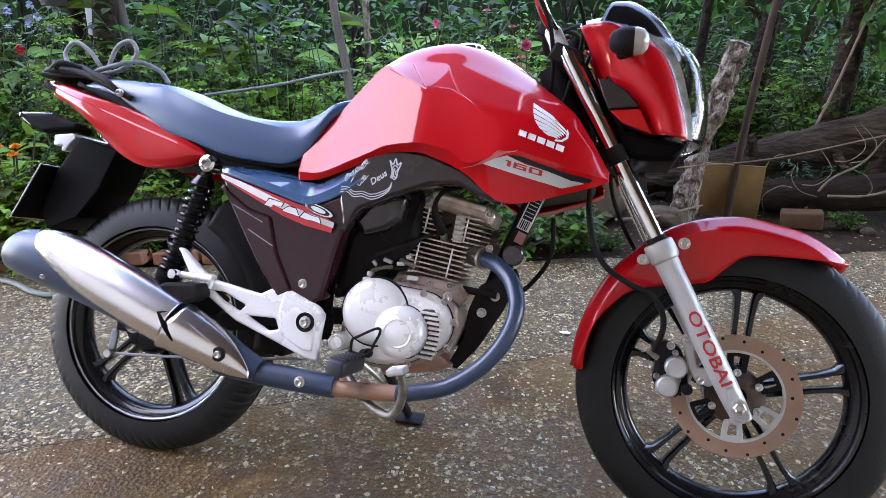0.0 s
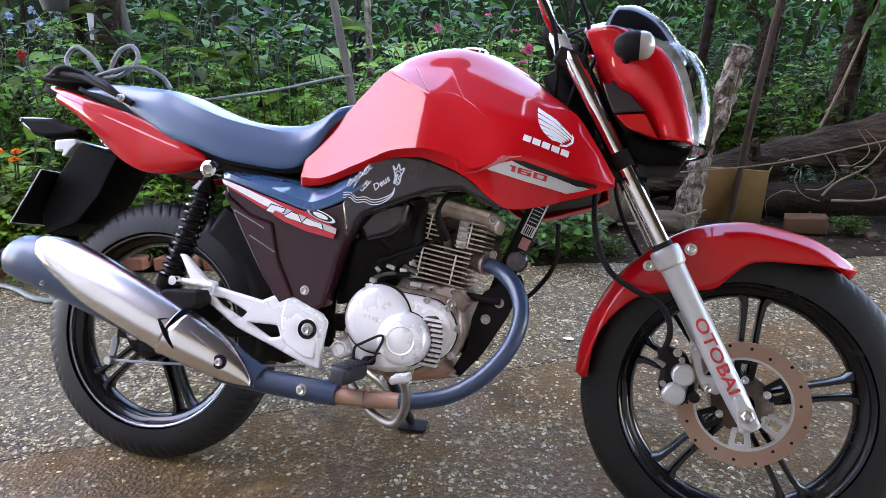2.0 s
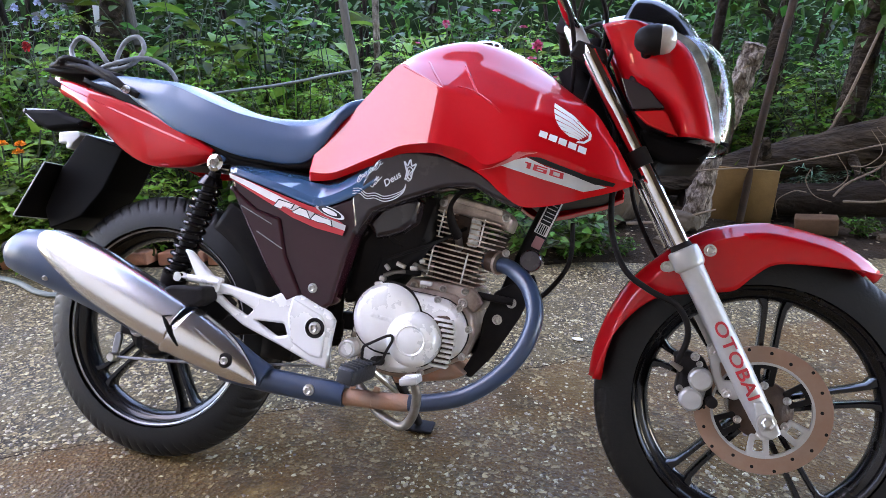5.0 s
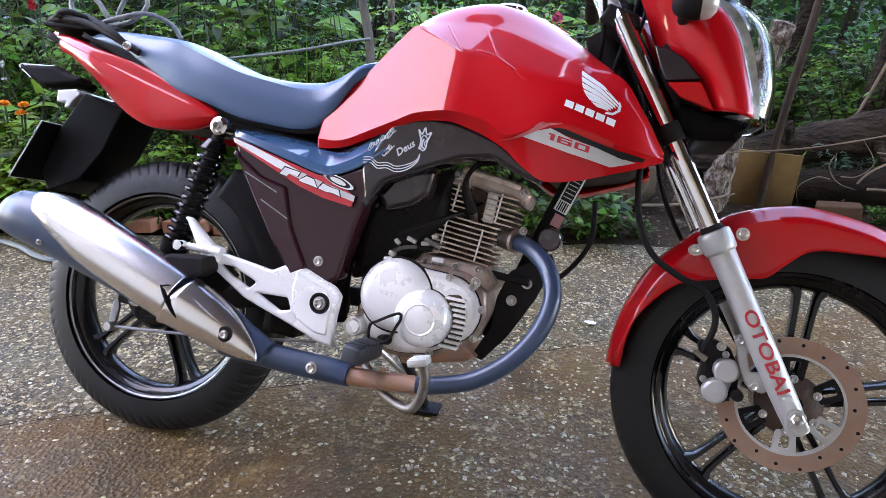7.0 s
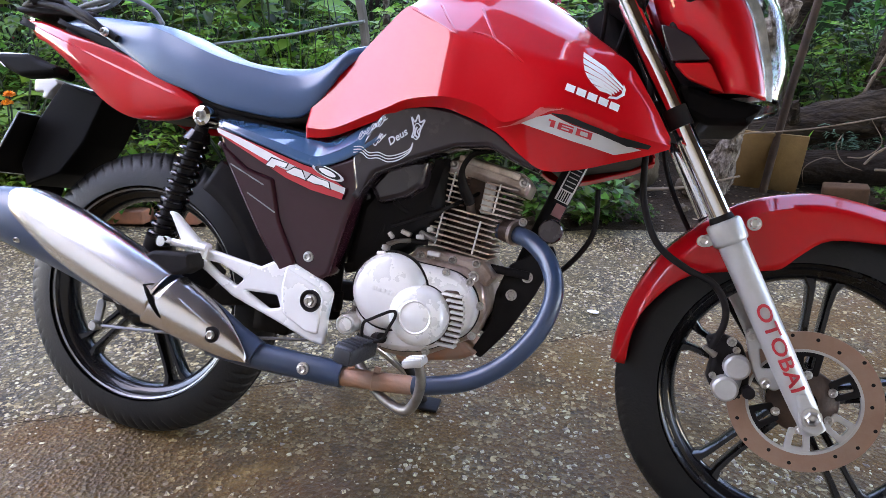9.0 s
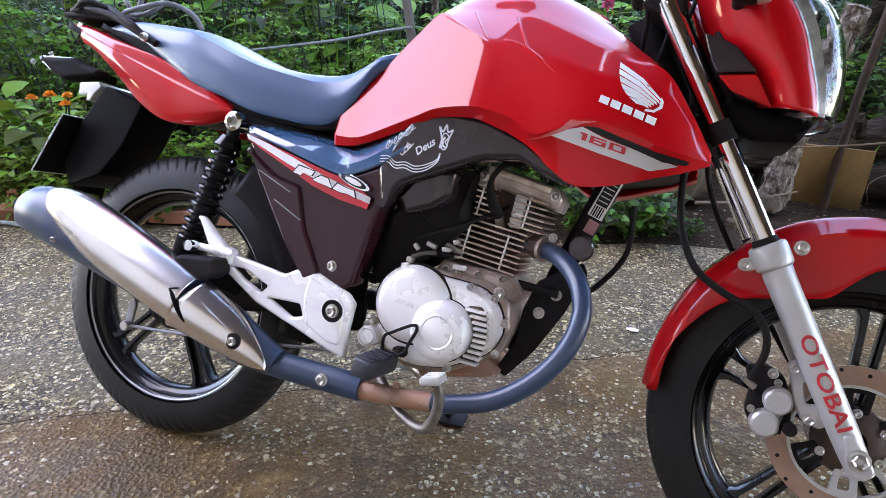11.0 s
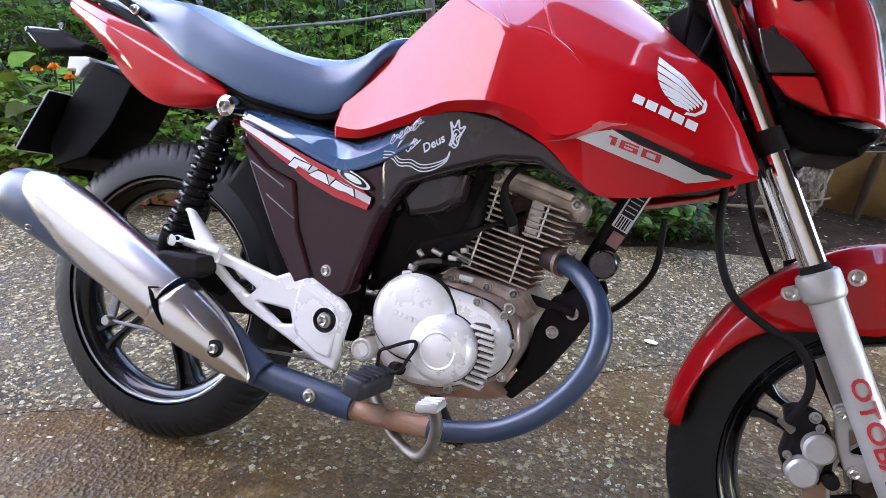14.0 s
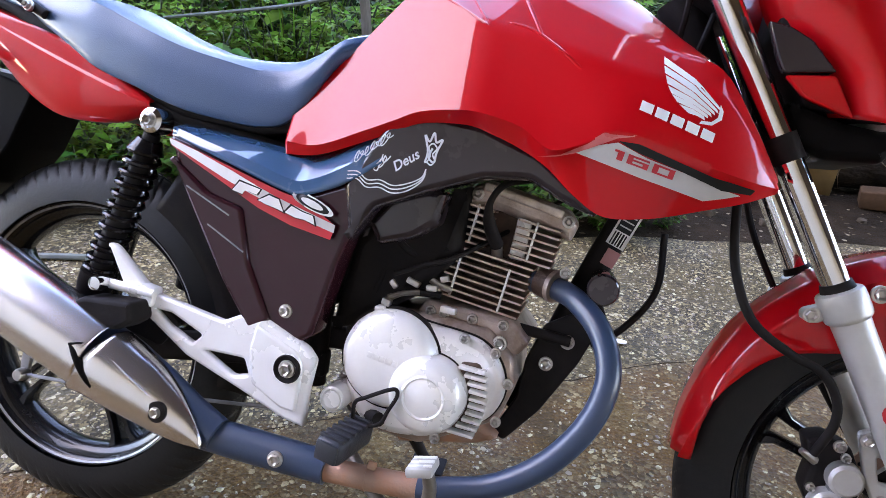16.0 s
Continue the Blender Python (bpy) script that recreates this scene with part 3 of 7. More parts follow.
def wheel(name, centre, radius, width, first_angle, label, hub_r):
    """Cast wheel: rim with tyre, hub and five double spokes."""
    cx, cz = centre
    hw = width * 0.36
    rim = turned([(0.236, -hw - 0.004), (0.232, -hw - 0.007), (0.226, -hw - 0.004), (0.222, -hw + 0.004), (0.213, -hw + 0.008), (0.205, -0.012), (0.202, 0),
                  (0.205, 0.012), (0.213, hw - 0.008), (0.222, hw - 0.004), (0.226, hw + 0.004), (0.232, hw + 0.007), (0.236, hw + 0.004), (0.228, 0)], (cx, 0, cz), 96, True)
    rim_ob = part(name, rim, GLOSS, bike, label)
    t = part("tyre", tyre_mesh(radius, width, 0.221, 8, *((0.66, 0.0046) if hub_r > 0.06 else (0.45, 0.0030))), RUBBER, rim_ob, "black rubber tyre with slanted tread grooves", 30)
    t.location = (cx, 0, cz)
    part("hub", turned([(0.02, -0.05), (hub_r * 0.55, -0.05), (hub_r * 0.6, -0.045), (hub_r * 0.65, -0.035), (hub_r, -0.032), (hub_r, 0.032), (hub_r * 0.6, 0.045), (0.02, 0.05)],
                       (cx, 0, cz), 40), GLOSS, rim_ob)
    for k in range(5):
        for side in (-1, 1):
            a = radians(first_angle + 72 * k)
            d, s = Vector((math.cos(a), 0, math.sin(a))), Vector((-math.sin(a), 0, math.cos(a)))
            c = Vector((cx, 0, cz))
            bm = bmesh.new()
            rings = []
            for r, off, w, h in ((hub_r * 0.8, 0.011, 0.0065, 0.020), (0.10, 0.0125, 0.0055, 0.017), (0.16, 0.0145, 0.0055, 0.015), (0.19, 0.017, 0.0065, 0.016), (0.206, 0.024, 0.011, 0.018)):
                p = c + d * r + s * off * side
                rings.append([p + s * w * u + Vector((0, v * h, 0)) for u, v in ((-1, -0.7), (-0.6, -1), (0.6, -1), (1, -0.7), (1, 0.7), (0.6, 1), (-0.6, 1), (-1, 0.7))])
            skin(bm, rings)
            part("spoke", bm, GLOSS, rim_ob)
    return rim_ob


rear_wheel = wheel("rear_wheel", (0, 0.31), 0.31, 0.090, -65, "black cast rear wheel with double spokes", 0.075)
front_wheel = front(wheel("front_wheel", (WHEELBASE, AXLE), 0.309, 0.080, 86, "black cast front wheel with double spokes", 0.055))
part("drum_cover", turned([(0, -0.062), (0.03, -0.062), (0.034, -0.055), (0.062, -0.05), (0.07, -0.04), (0.07, -0.03)], (0, 0, 0.31), 40), GLOSS, rear_wheel, "black brake drum cover")
part("brake_arm", plate([(-0.074, 0.240), (-0.060, 0.240), (-0.052, 0.285), (-0.058, 0.296), (-0.070, 0.292), (-0.076, 0.25)], -0.085, -0.077, 0.002), CALIPER, rear_wheel, "grey brake arm")
part("brake_rod", tube([(-0.066, -0.088, 0.238), (0.12, -0.09, 0.25), (0.42, -0.085, 0.28)], 0.0032, 8), CALIPER, rear_wheel)
part("rod_nut", turned([(0, -0.012), (0.009, -0.012), (0.011, -0.008), (0.011, 0.008), (0, 0.008)], (-0.066, -0.088, 0.238), 12), BOLT, rear_wheel)
part("rim_line", turned([(0.2262, -0.0375), (0.2296, -0.0396)], (0, 0, 0.31), 96), CALIPER, rear_wheel, "thin grey pinstripe on the rim")

# brake disc on its carrier
cx, cz = WHEELBASE, AXLE
disc_bm = turned([(0.120, -0.048), (0.120, -0.052), (0.090, -0.052), (0.090, -0.048)], (cx, 0, cz), 96, True)
part("brake_disc", disc_bm, DISC, front_wheel, "rust-filmed drilled steel brake disc")
part("disc_edge", turned([(0.090, -0.047), (0.090, -0.0535), (0.0855, -0.0535), (0.085, -0.047)], (cx, 0, cz), 80, True), FORK, front_wheel, "bright inner edge of the disc")
hole_bm = turned([(0, -0.0524), (0.0031, -0.0524), (0.0033, -0.0518)], (0, 0, 0), 10)
hole_me = bpy.data.meshes.new("disc_hole")
hole_bm.to_mesh(hole_me)
hole_bm.free()
hole_me.materials.append(MATTE)
for k in range(18):
    a = 2 * math.pi * k / 18 + 0.1
    r = (0.101, 0.108, 0.114)[k % 3]
    ob = new("disc_hole", hole_me)
    ob.parent, ob.location = front_wheel, (cx + r * math.cos(a), 0, cz + r * math.sin(a))
part("disc_hub", turned([(0.02, -0.058), (0.034, -0.058), (0.040, -0.054), (0.052, -0.050), (0.056, -0.044), (0.05, -0.03)], (cx, 0, cz), 40), CORE, front_wheel)
for k in range(6):
    a = radians(30 + 60 * k)
    c, s = math.cos(a), math.sin(a)
    def rot(u, v):
        return (cx + u * c - v * s, cz + u * s + v * c)
    part("disc_arm", plate([rot(0.046, -0.016), rot(0.086, -0.021), rot(0.089, 0.0), rot(0.086, 0.021), rot(0.046, 0.016)], -0.053, -0.047, 0.0015,
                           [[rot(0.056, -0.007), rot(0.078, -0.009), rot(0.078, 0.009), rot(0.056, 0.007)]], 0.004), FORK if k in (4, 5) else MATTE, front_wheel)
    bolt("disc_bolt", (*rot(0.047, 0.0)[:1], -0.054, rot(0.047, 0.0)[1]), 0.0075, front_wheel, h=0.006)

# fork
for y in (-0.1, 0.1):
    slider = bmesh.new()
    tube_into(slider, [fork_at(0.275, y), fork_at(0.34, y), fork_at(0.52, y), fork_at(0.565, y)], [0.018, 0.0215, 0.0225, 0.0235], 24, 3)
    tube_into(slider, [fork_at(0.562, y), fork_at(0.568, y), fork_at(0.592, y), fork_at(0.597, y)], [0.0245, 0.0285, 0.0285, 0.024], 24, 3)
    leg = front(part("fork_slider", slider, FORK, bike, "satin silver fork slider"))
    part("fork_seal", tube([fork_at(0.596, y), fork_at(0.606, y)], [0.021, 0.0185], 24, 2, True, False), MATTE, leg)
    part("fork_tube", tube([fork_at(0.59, y), fork_at(0.96, y)], 0.0172, 24, 2, True, False), CHROME, leg, "polished chrome fork tube")
    part("axle_clamp", plate([(1.285, 0.335), (1.300, 0.340), (1.335, 0.288), (1.322, 0.272), (1.300, 0.279)], y - 0.024, y + 0.02, 0.004), FORK, leg)
    part("fork_clamp", tube([fork_at(0.775, y), fork_at(0.745, y)], 0.0205, 24, 2, True, False), MATTE, leg, "black lower fork clamp")
    bolt("axle_nut", (1.3105, y - 0.025, 0.303), 0.016, leg, h=0.012)
    part("fender_stay", plate([(1.110, 0.565), (1.125, 0.572), (1.150, 0.585), (1.150, 0.566), (1.128, 0.551), (1.112, 0.552)], y - 0.006, y + 0.02, 0.003), FORK, leg)
    bolt("stay_bolt", (1.120, y - 0.004, 0.561), 0.010, leg)
    bolt("fender_bolt", (1.196, y * 0.86, 0.598), 0.0115, leg)
    if y < 0:
        words = letters("OTOBAI", 0.040, 0.0004, 0.0006)
        words.transform(Matrix.Diagonal((1.02, 0.76, 1, 1)))
        bmesh.ops.triangulate(words, faces=words.faces[:])
        bmesh.ops.subdivide_edges(words, edges=words.edges[:], cuts=3)
        low, high = fork_at(0.335, y), fork_at(0.475, y)
        along = (low - high).normalized()
        out = Vector((0, -1, 0))
        side = out.cross(along)
        frame_m = Matrix((along, side, out)).transposed().to_4x4()
        for v in words.verts:
            u, w = v.co.x, v.co.y
            ang = w / 0.0222
            v.co = (low + high) / 2 + along * u + side * 0.0232 * math.sin(ang) + out * (0.0232 * math.cos(ang) + v.co.z + 0.0004)
        part("lettering", words, REDDECAL, leg, "red lettering down the fork leg")

# triple clamps, stem and handlebar
head = part("steering_head", tube([(0.985, 0, 0.78), (0.905, 0, 0.955)], 0.032, 24, 2, True, False), MATTE, bike, "black steering head")
front(part("lower_yoke", plate([(1.075, 0.735), (1.095, 0.765), (1.04, 0.795), (0.99, 0.785), (1.0, 0.755)], -0.09, 0.09, 0.01), MATTE, bike, "black lower fork yoke"))
yoke = front(part("upper_yoke", plate([(0.905, 0.955), (0.92, 0.985), (0.975, 0.965), (0.98, 0.94), (0.955, 0.93)], -0.112, 0.112, 0.008), MATTE, bike, "black upper fork yoke"))
for y in (-0.1, 0.1):
    part("fork_cap", tube([fork_at(0.955, y), fork_at(0.972, y)], [0.018, 0.013], 6, 2, True, False), CHROME, yoke)
    part("bar_clamp", box((0.036, 0.03, 0.07), pose(0.918, y * 0.45, 0.997, 0, -28, 0), 0.007), SILVER, yoke, "silver handlebar clamp")
bar = front(part("handlebar", tube([(0.845, -0.36, 1.105), (0.855, -0.26, 1.125), (0.868, -0.17, 1.095), (0.895, -0.105, 1.035), (0.908, -0.05, 1.022), (0.908, 0.05, 1.022), (0.895, 0.105, 1.035),
                                    (0.868, 0.17, 1.095), (0.855, 0.26, 1.125), (0.845, 0.36, 1.105)], 0.0115, 16, 5), CHROME, bike, "chrome handlebar"))
for s in (-1, 1):
    part("grip", tube([(0.851, s * 0.25, 1.124), (0.845, s * 0.36, 1.105)], 0.0175, 16, 2, True, False), MATTE, bar, "black rubber grip")
    part("lever", tube([(0.885, s * 0.21, 1.112), (0.93, s * 0.25, 1.11), (0.925, s * 0.34, 1.09)], [0.006, 0.006, 0.0075], 10), MATTE, bar)
    part("switch_box", box((0.045, 0.05, 0.045), pose(0.862, s * 0.215, 1.115, 0, 20, s * -10), 0.009), MATTE, bar)
part("brake_reservoir", box((0.045, 0.055, 0.035), pose(0.912, -0.185, 1.118, 0, 10, 0), 0.006), MATTE, bar)

for path in ([(0.87, -0.20, 1.09), (0.93, -0.15, 1.10), (0.97, -0.08, 1.03), (0.95, -0.04, 0.93), (0.93, -0.03, 0.85)], [(0.87, -0.18, 1.085), (0.905, -0.13, 1.02), (0.915, -0.09, 0.95), (0.91, -0.05, 0.88)],
             [(0.87, 0.20, 1.09), (0.95, 0.14, 1.10), (0.98, 0.06, 1.02), (0.95, 0.03, 0.92)]):
    part("control_cable", tube(path, 0.0045, 8, 6), MATTE, bar)
part("ignition_lock", turned([(0, -0.03), (0.018, -0.03), (0.02, -0.025), (0.02, 0.03), (0, 0.03)], n=20, m=pose(0.945, 0, 0.985, 65, 0, 0)), MATTE, yoke)

# headlamp cowl, lamp and visor
front_edge = [(1.056, 1.008), (1.112, 0.975), (1.142, 0.930), (1.160, 0.880), (1.174, 0.835), (1.183, 0.794)]
rear_edge = [(0.962, 1.022), (0.985, 0.975), (1.010, 0.915), (1.055, 0.870), (1.085, 0.845), (1.100, 0.806)]
rows = []
for k, (w, y) in enumerate(((0.0, 0.080), (0.25, 0.108), (0.6, 0.128), (0.85, 0.124), (1.0, 0.112))):
    rows.append([((1 - w) * r[0] + w * f[0], -y, (1 - w) * r[1] + w * f[1]) for r, f in zip(rear_edge, front_edge)])
cowl = thick(front(part("headlamp_cowl", sheet(rows, 4, 5, (), True), RED, bike, "glossy red headlamp cowl")), 0.004)
part("cowl_top", sheet([[(0.962, -0.080, 1.022), (1.01, -0.095, 1.022), (1.056, -0.112, 1.008)], [(0.965, -0.04, 1.045), (1.01, -0.05, 1.05), (1.06, -0.06, 1.038)],
                        [(0.965, 0.04, 1.045), (1.01, 0.05, 1.05), (1.06, 0.06, 1.038)], [(0.962, 0.080, 1.022), (1.01, 0.095, 1.022), (1.056, 0.112, 1.008)]], 4, 4), PLASTIC, cowl)
for s in (-1, 1):
    part("cowl_insert", plate([(1.008, 0.908), (1.035, 0.902), (1.06, 0.888), (1.092, 0.853), (1.033, 0.848), (1.022, 0.87)], s * 0.117 - 0.006, s * 0.117 + 0.01, 0.003, (), 0.004), PLASTIC, cowl, "dark grey cowl insert")
    part("cowl_chin", plate([(1.036, 0.846), (1.092, 0.850), (1.12, 0.80), (1.062, 0.821)], s * 0.116 - 0.005, s * 0.116 + 0.008, 0.003, (), 0.006), RED, cowl)
part("cowl_belly", plate([(1.05, 0.82), (1.115, 0.80), (1.185, 0.79), (1.165, 0.755), (1.10, 0.752), (1.06, 0.77)], -0.10, 0.10, 0.012), DARKPLASTIC, cowl, "black underside of the cowl")
part("lamp_shell", plate([(1.03, 0.99), (1.10, 0.965), (1.15, 0.87), (1.17, 0.80), (1.07, 0.815), (1.02, 0.90)], -0.098, 0.098, 0.01), MATTE, cowl)
lens_rows, mirror_rows = [], []
for s in (-1, -0.86, -0.6, 0, 0.6, 0.86, 1):
    bulge = 1 - abs(s) ** 2.6
    lens_rows.append([(f[0] + 0.002 + d * bulge, s * 0.112, f[1] + 0.001 + u * bulge) for f, d, u in
                      zip(front_edge, (0.045, 0.062, 0.066, 0.062, 0.052, 0.035), (0.012, 0.02, 0.02, 0.012, 0.005, -0.004))])
    mirror_rows.append([(f[0] - 0.004 - 0.05 * bulge, s * 0.106, f[1]) for f in front_edge])
lamp = part("headlamp_lens", sheet(lens_rows, 4, 5), LENS, cowl, "clear curved headlamp lens")
lamp.visible_shadow = False
thick(lamp, 0.0025)
for s in (-1, 1):
    part("lamp_bezel", sheet([[(x + (f[0] - x) * 0.25, s * (0.1085 - 0.004 * k), z) for (x, y, z), f in zip(lens_rows[k if s < 0 else 6 - k], front_edge)] for k in range(2)], 3, 4), REFLECTOR, cowl, "bright lamp bezel behind the lens")
part("headlamp_reflector", sheet(mirror_rows, 3, 4), REFLECTOR, cowl, "silver headlamp reflector")
part("lamp_bulb", turned([(0, -0.012), (0.02, -0.01), (0.026, 0.0), (0.02, 0.012), (0, 0.014)], n=24, m=pose(1.12, 0, 0.88, 0, 0, 90)), CHROME, cowl)
VISOR = material("smoked_visor_plastic", (0.006, 0.006, 0.007), 0.18, second=(0.009, 0.009, 0.010), bump=0.0, spec=0.3, rough_var=0.04)
side_line = [(1.0, -0.080, 1.030), (1.055, -0.100, 1.012), (1.10, -0.106, 0.985), (1.15, -0.100, 0.935)]
mid_line = [(1.020, -0.062, 1.075), (1.060, -0.072, 1.066), (1.112, -0.074, 1.032), (1.168, -0.066, 0.958)]
top_line = [(1.032, 0, 1.098), (1.066, 0, 1.098), (1.122, 0, 1.058), (1.180, 0, 0.975)]
thick(front(part("visor", sheet([side_line, mid_line, top_line], 5, 5, (), True), VISOR, bike, "dark smoked fly visor")), 0.003)
for s in (-1, 1):
    ind = front(part("front_indicator", turned([(0, -0.040), (0.011, -0.038), (0.023, -0.027), (0.027, -0.010), (0.025, 0.008), (0.018, 0.022), (0.009, 0.028), (0, 0.028)], n=28,
                                               m=Matrix.Translation((1.055, s * 0.19, 0.957)) @ pose(0, 0, 0, 0, 0, 90)), MATTE, bike, "black indicator with clear lens"))
    part("indicator_stem", tube([(1.05, s * 0.10, 0.955), (1.05, s * 0.19, 0.957)], 0.011, 12, 2, True, False), MATTE, ind)
    part("indicator_lens", turned([(0.0245, 0.004), (0.026, 0.014), (0.023, 0.026), (0.014, 0.034), (0, 0.037)], n=28, m=Matrix.Translation((1.062, s * 0.19, 0.957)) @ pose(0, 0, 0, 0, 0, -90)),
         material("clear_indicator_lens", (0.42, 0.36, 0.33), 0.10, second=(0.30, 0.24, 0.22), scale=50, bump=0.1, coat=0.7), ind, "clear indicator lens")

# front fender
fen = []
for deg, r_out, r_in, w in ((57, 0.331, 0.326, 0.040), (64, 0.336, 0.306, 0.056), (74, 0.343, 0.288, 0.064), (90, 0.350, 0.274, 0.069), (99, 0.352, 0.250, 0.071), (107, 0.352, 0.230, 0.073), (115, 0.350, 0.234, 0.074),
                            (123, 0.344, 0.246, 0.073), (138, 0.337, 0.280, 0.068), (152, 0.330, 0.294, 0.064), (166, 0.325, 0.304, 0.060), (177, 0.322, 0.312, 0.054)):
    a = radians(deg)
    d = Vector((math.cos(a), 0, math.sin(a)))
    c = Vector((cx, 0, cz))
    fen.append([c + d * r_in + Vector((0, -w, 0)), c + d * (r_in * 0.5 + (r_out - 0.027) * 0.5) + Vector((0, -w * 1.02, 0)), c + d * (r_out - 0.025) + Vector((0, -w, 0)),
                c + d * (r_out - 0.001) + Vector((0, -w * 0.56, 0)), c + d * (r_out + 0.001) + Vector((0, 0, 0))])
rows = [[f[k] for f in fen] for k in range(5)]
fender = thick(front(part("front_fender", sheet(rows, 4, 4, (2, 3), True), RED, bike, "glossy red front mudguard", 50)), 0.003)

# caliper and hose
# body blackened to give the shaded gaps round the pistons
cal = front(part("brake_caliper", plate([(1.150, 0.395), (1.175, 0.405), (1.205, 0.395), (1.222, 0.36), (1.225, 0.32), (1.205, 0.295), (1.175, 0.298), (1.158, 0.325), (1.162, 0.36)], -0.078, -0.030, 0.008), MATTE, bike, "grey two-piston brake caliper with its gaps blackened for shade"))
for dx, dz in ((1.200, 0.357), (1.186, 0.318)):
    part("piston_housing", turned([(0, -0.098), (0.017, -0.098), (0.021, -0.094), (0.022, -0.075)], (dx, 0, dz), 28), FORK, cal)
part("caliper_bridge", plate([(1.186, 0.37), (1.215, 0.36), (1.207, 0.315), (1.180, 0.31)], -0.094, -0.07, 0.006), CALIPER, cal)
part("caliper_bracket", plate([(1.205, 0.42), (1.225, 0.43), (1.262, 0.39), (1.285, 0.345), (1.262, 0.325), (1.235, 0.335), (1.222, 0.36)], -0.086, -0.074, 0.003, [[(1.23, 0.395), (1.25, 0.385), (1.256, 0.362), (1.238, 0.36)]]), FORK, cal)
for at, r in (((1.215, -0.088, 0.413), 0.009), ((1.246, -0.088, 0.338), 0.009), ((1.187, -0.088, 0.398), 0.008), ((1.165, -0.082, 0.335), 0.006), ((1.196, -0.088, 0.385), 0.006)):
    bolt("caliper_bolt", at, r, cal)
part("caliper_pin", turned([(0, -0.10), (0.010, -0.098), (0.011, -0.09), (0.009, -0.07)], (1.222, 0, 0.318), 16), MATTE, cal)
part("bleed_nipple", tube([(1.165, -0.08, 0.37), (1.145, -0.085, 0.382)], [0.006, 0.004], 8, 2, True, False), BOLT, cal)
front(part("brake_hose", tube([(1.0, -0.07, 0.86), (1.01, -0.095, 0.76), (1.012, -0.125, 0.66), (1.022, -0.135, 0.60), (1.05, -0.135, 0.545), (1.10, -0.128, 0.512), (1.14, -0.12, 0.495), (1.163, -0.115, 0.465),
                               (1.168, -0.11, 0.43), (1.155, -0.10, 0.385)], 0.0058, 10, 6), MATTE, bike, "black brake hose"))
front(part("speedometer_cable", tube([(0.97, 0.05, 0.98), (1.03, 0.06, 0.86), (1.05, 0.08, 0.70), (1.12, 0.10, 0.56), (1.26, 0.12, 0.36), (1.30, 0.09, 0.32)], 0.005, 8, 6), MATTE, bike))
front(part("wiring_loom", tube([(0.96, -0.02, 0.96), (0.99, -0.06, 0.90), (1.02, -0.06, 0.85), (1.05, -0.03, 0.82)], [0.012, 0.016, 0.014, 0.01], 10), MATTE, bike))

# fuel tank with its shrouds
# for each place along the tank: bottom edge, lower crease, knee crease, shoulder crease, top, middle
S = {
    0.395: ((-.130, .668), (-.136, .686), (-.120, .730), (-.090, .749), (-.045, .757), (0, .760)),
    0.450: ((-.140, .673), (-.147, .686), (-.109, .800), (-.082, .816), (-.042, .831), (0, .836)),
    0.520: ((-.153, .698), (-.162, .712), (-.101, .888), (-.078, .904), (-.042, .924), (0, .931)),
    0.560: ((-.160, .714), (-.170, .728), (-.101, .926), (-.077, .936), (-.040, .958), (0, .966)),
    0.600: ((-.166, .730), (-.177, .744), (-.122, .903), (-.076, .942), (-.038, .978), (0, .991)),
    0.660: ((-.172, .734), (-.190, .750), (-.151, .866), (-.086, .937), (-.045, .988), (0, 1.006)),
    0.700: ((-.173, .724), (-.193, .745), (-.160, .855), (-.100, .929), (-.052, .987), (0, 1.007)),
    0.735: ((-.175, .711), (-.196, .735), (-.168, .846), (-.110, .921), (-.055, .980), (0, 1.002)),
    0.770: ((-.178, .692), (-.202, .714), (-.177, .836), (-.120, .909), (-.058, .968), (0, .991)),
    0.805: ((-.182, .664), (-.206, .723), (-.184, .826), (-.130, .894), (-.062, .952), (0, .976)),
    0.845: ((-.184, .643), (-.208, .741), (-.189, .816), (-.140, .876), (-.068, .930), (0, .954)),
    0.900: ((-.184, .649), (-.206, .731), (-.190, .808), (-.150, .853), (-.105, .884), (-.05, .900)),
    0.955: ((-.180, .666), (-.200, .715), (-.180, .798), (-.155, .834), (-.124, .842), (-.09, .846)),
    1.000: ((-.170, .681), (-.186, .706), (-.170, .756), (-.155, .775), (-.136, .781), (-.11, .781)),
    1.038: ((-.150, .698), (-.158, .703), (-.149, .710), (-.145, .716), (-.134, .718), (-.12, .716)),
}


def tank_section(x, low, crease, knee, *rest):
    """The whole half section; the side between the two creases is flat at the knee and full on the shroud."""
    full = 0.004 * max(0.0, min(1.0, (x - 0.70) / 0.20)) * max(0.0, min(1.0, (1.05 - x) / 0.1))
    mids = [(crease[0] + (knee[0] - crease[0]) * t - full * 4 * t * (1 - t), crease[1] + (knee[1] - crease[1]) * t) for t in (0.33, 0.67)]
    return [(x, y, z) for y, z in ((low[0] + 0.03, low[1] + 0.006), low, crease, *mids, knee, *rest)]


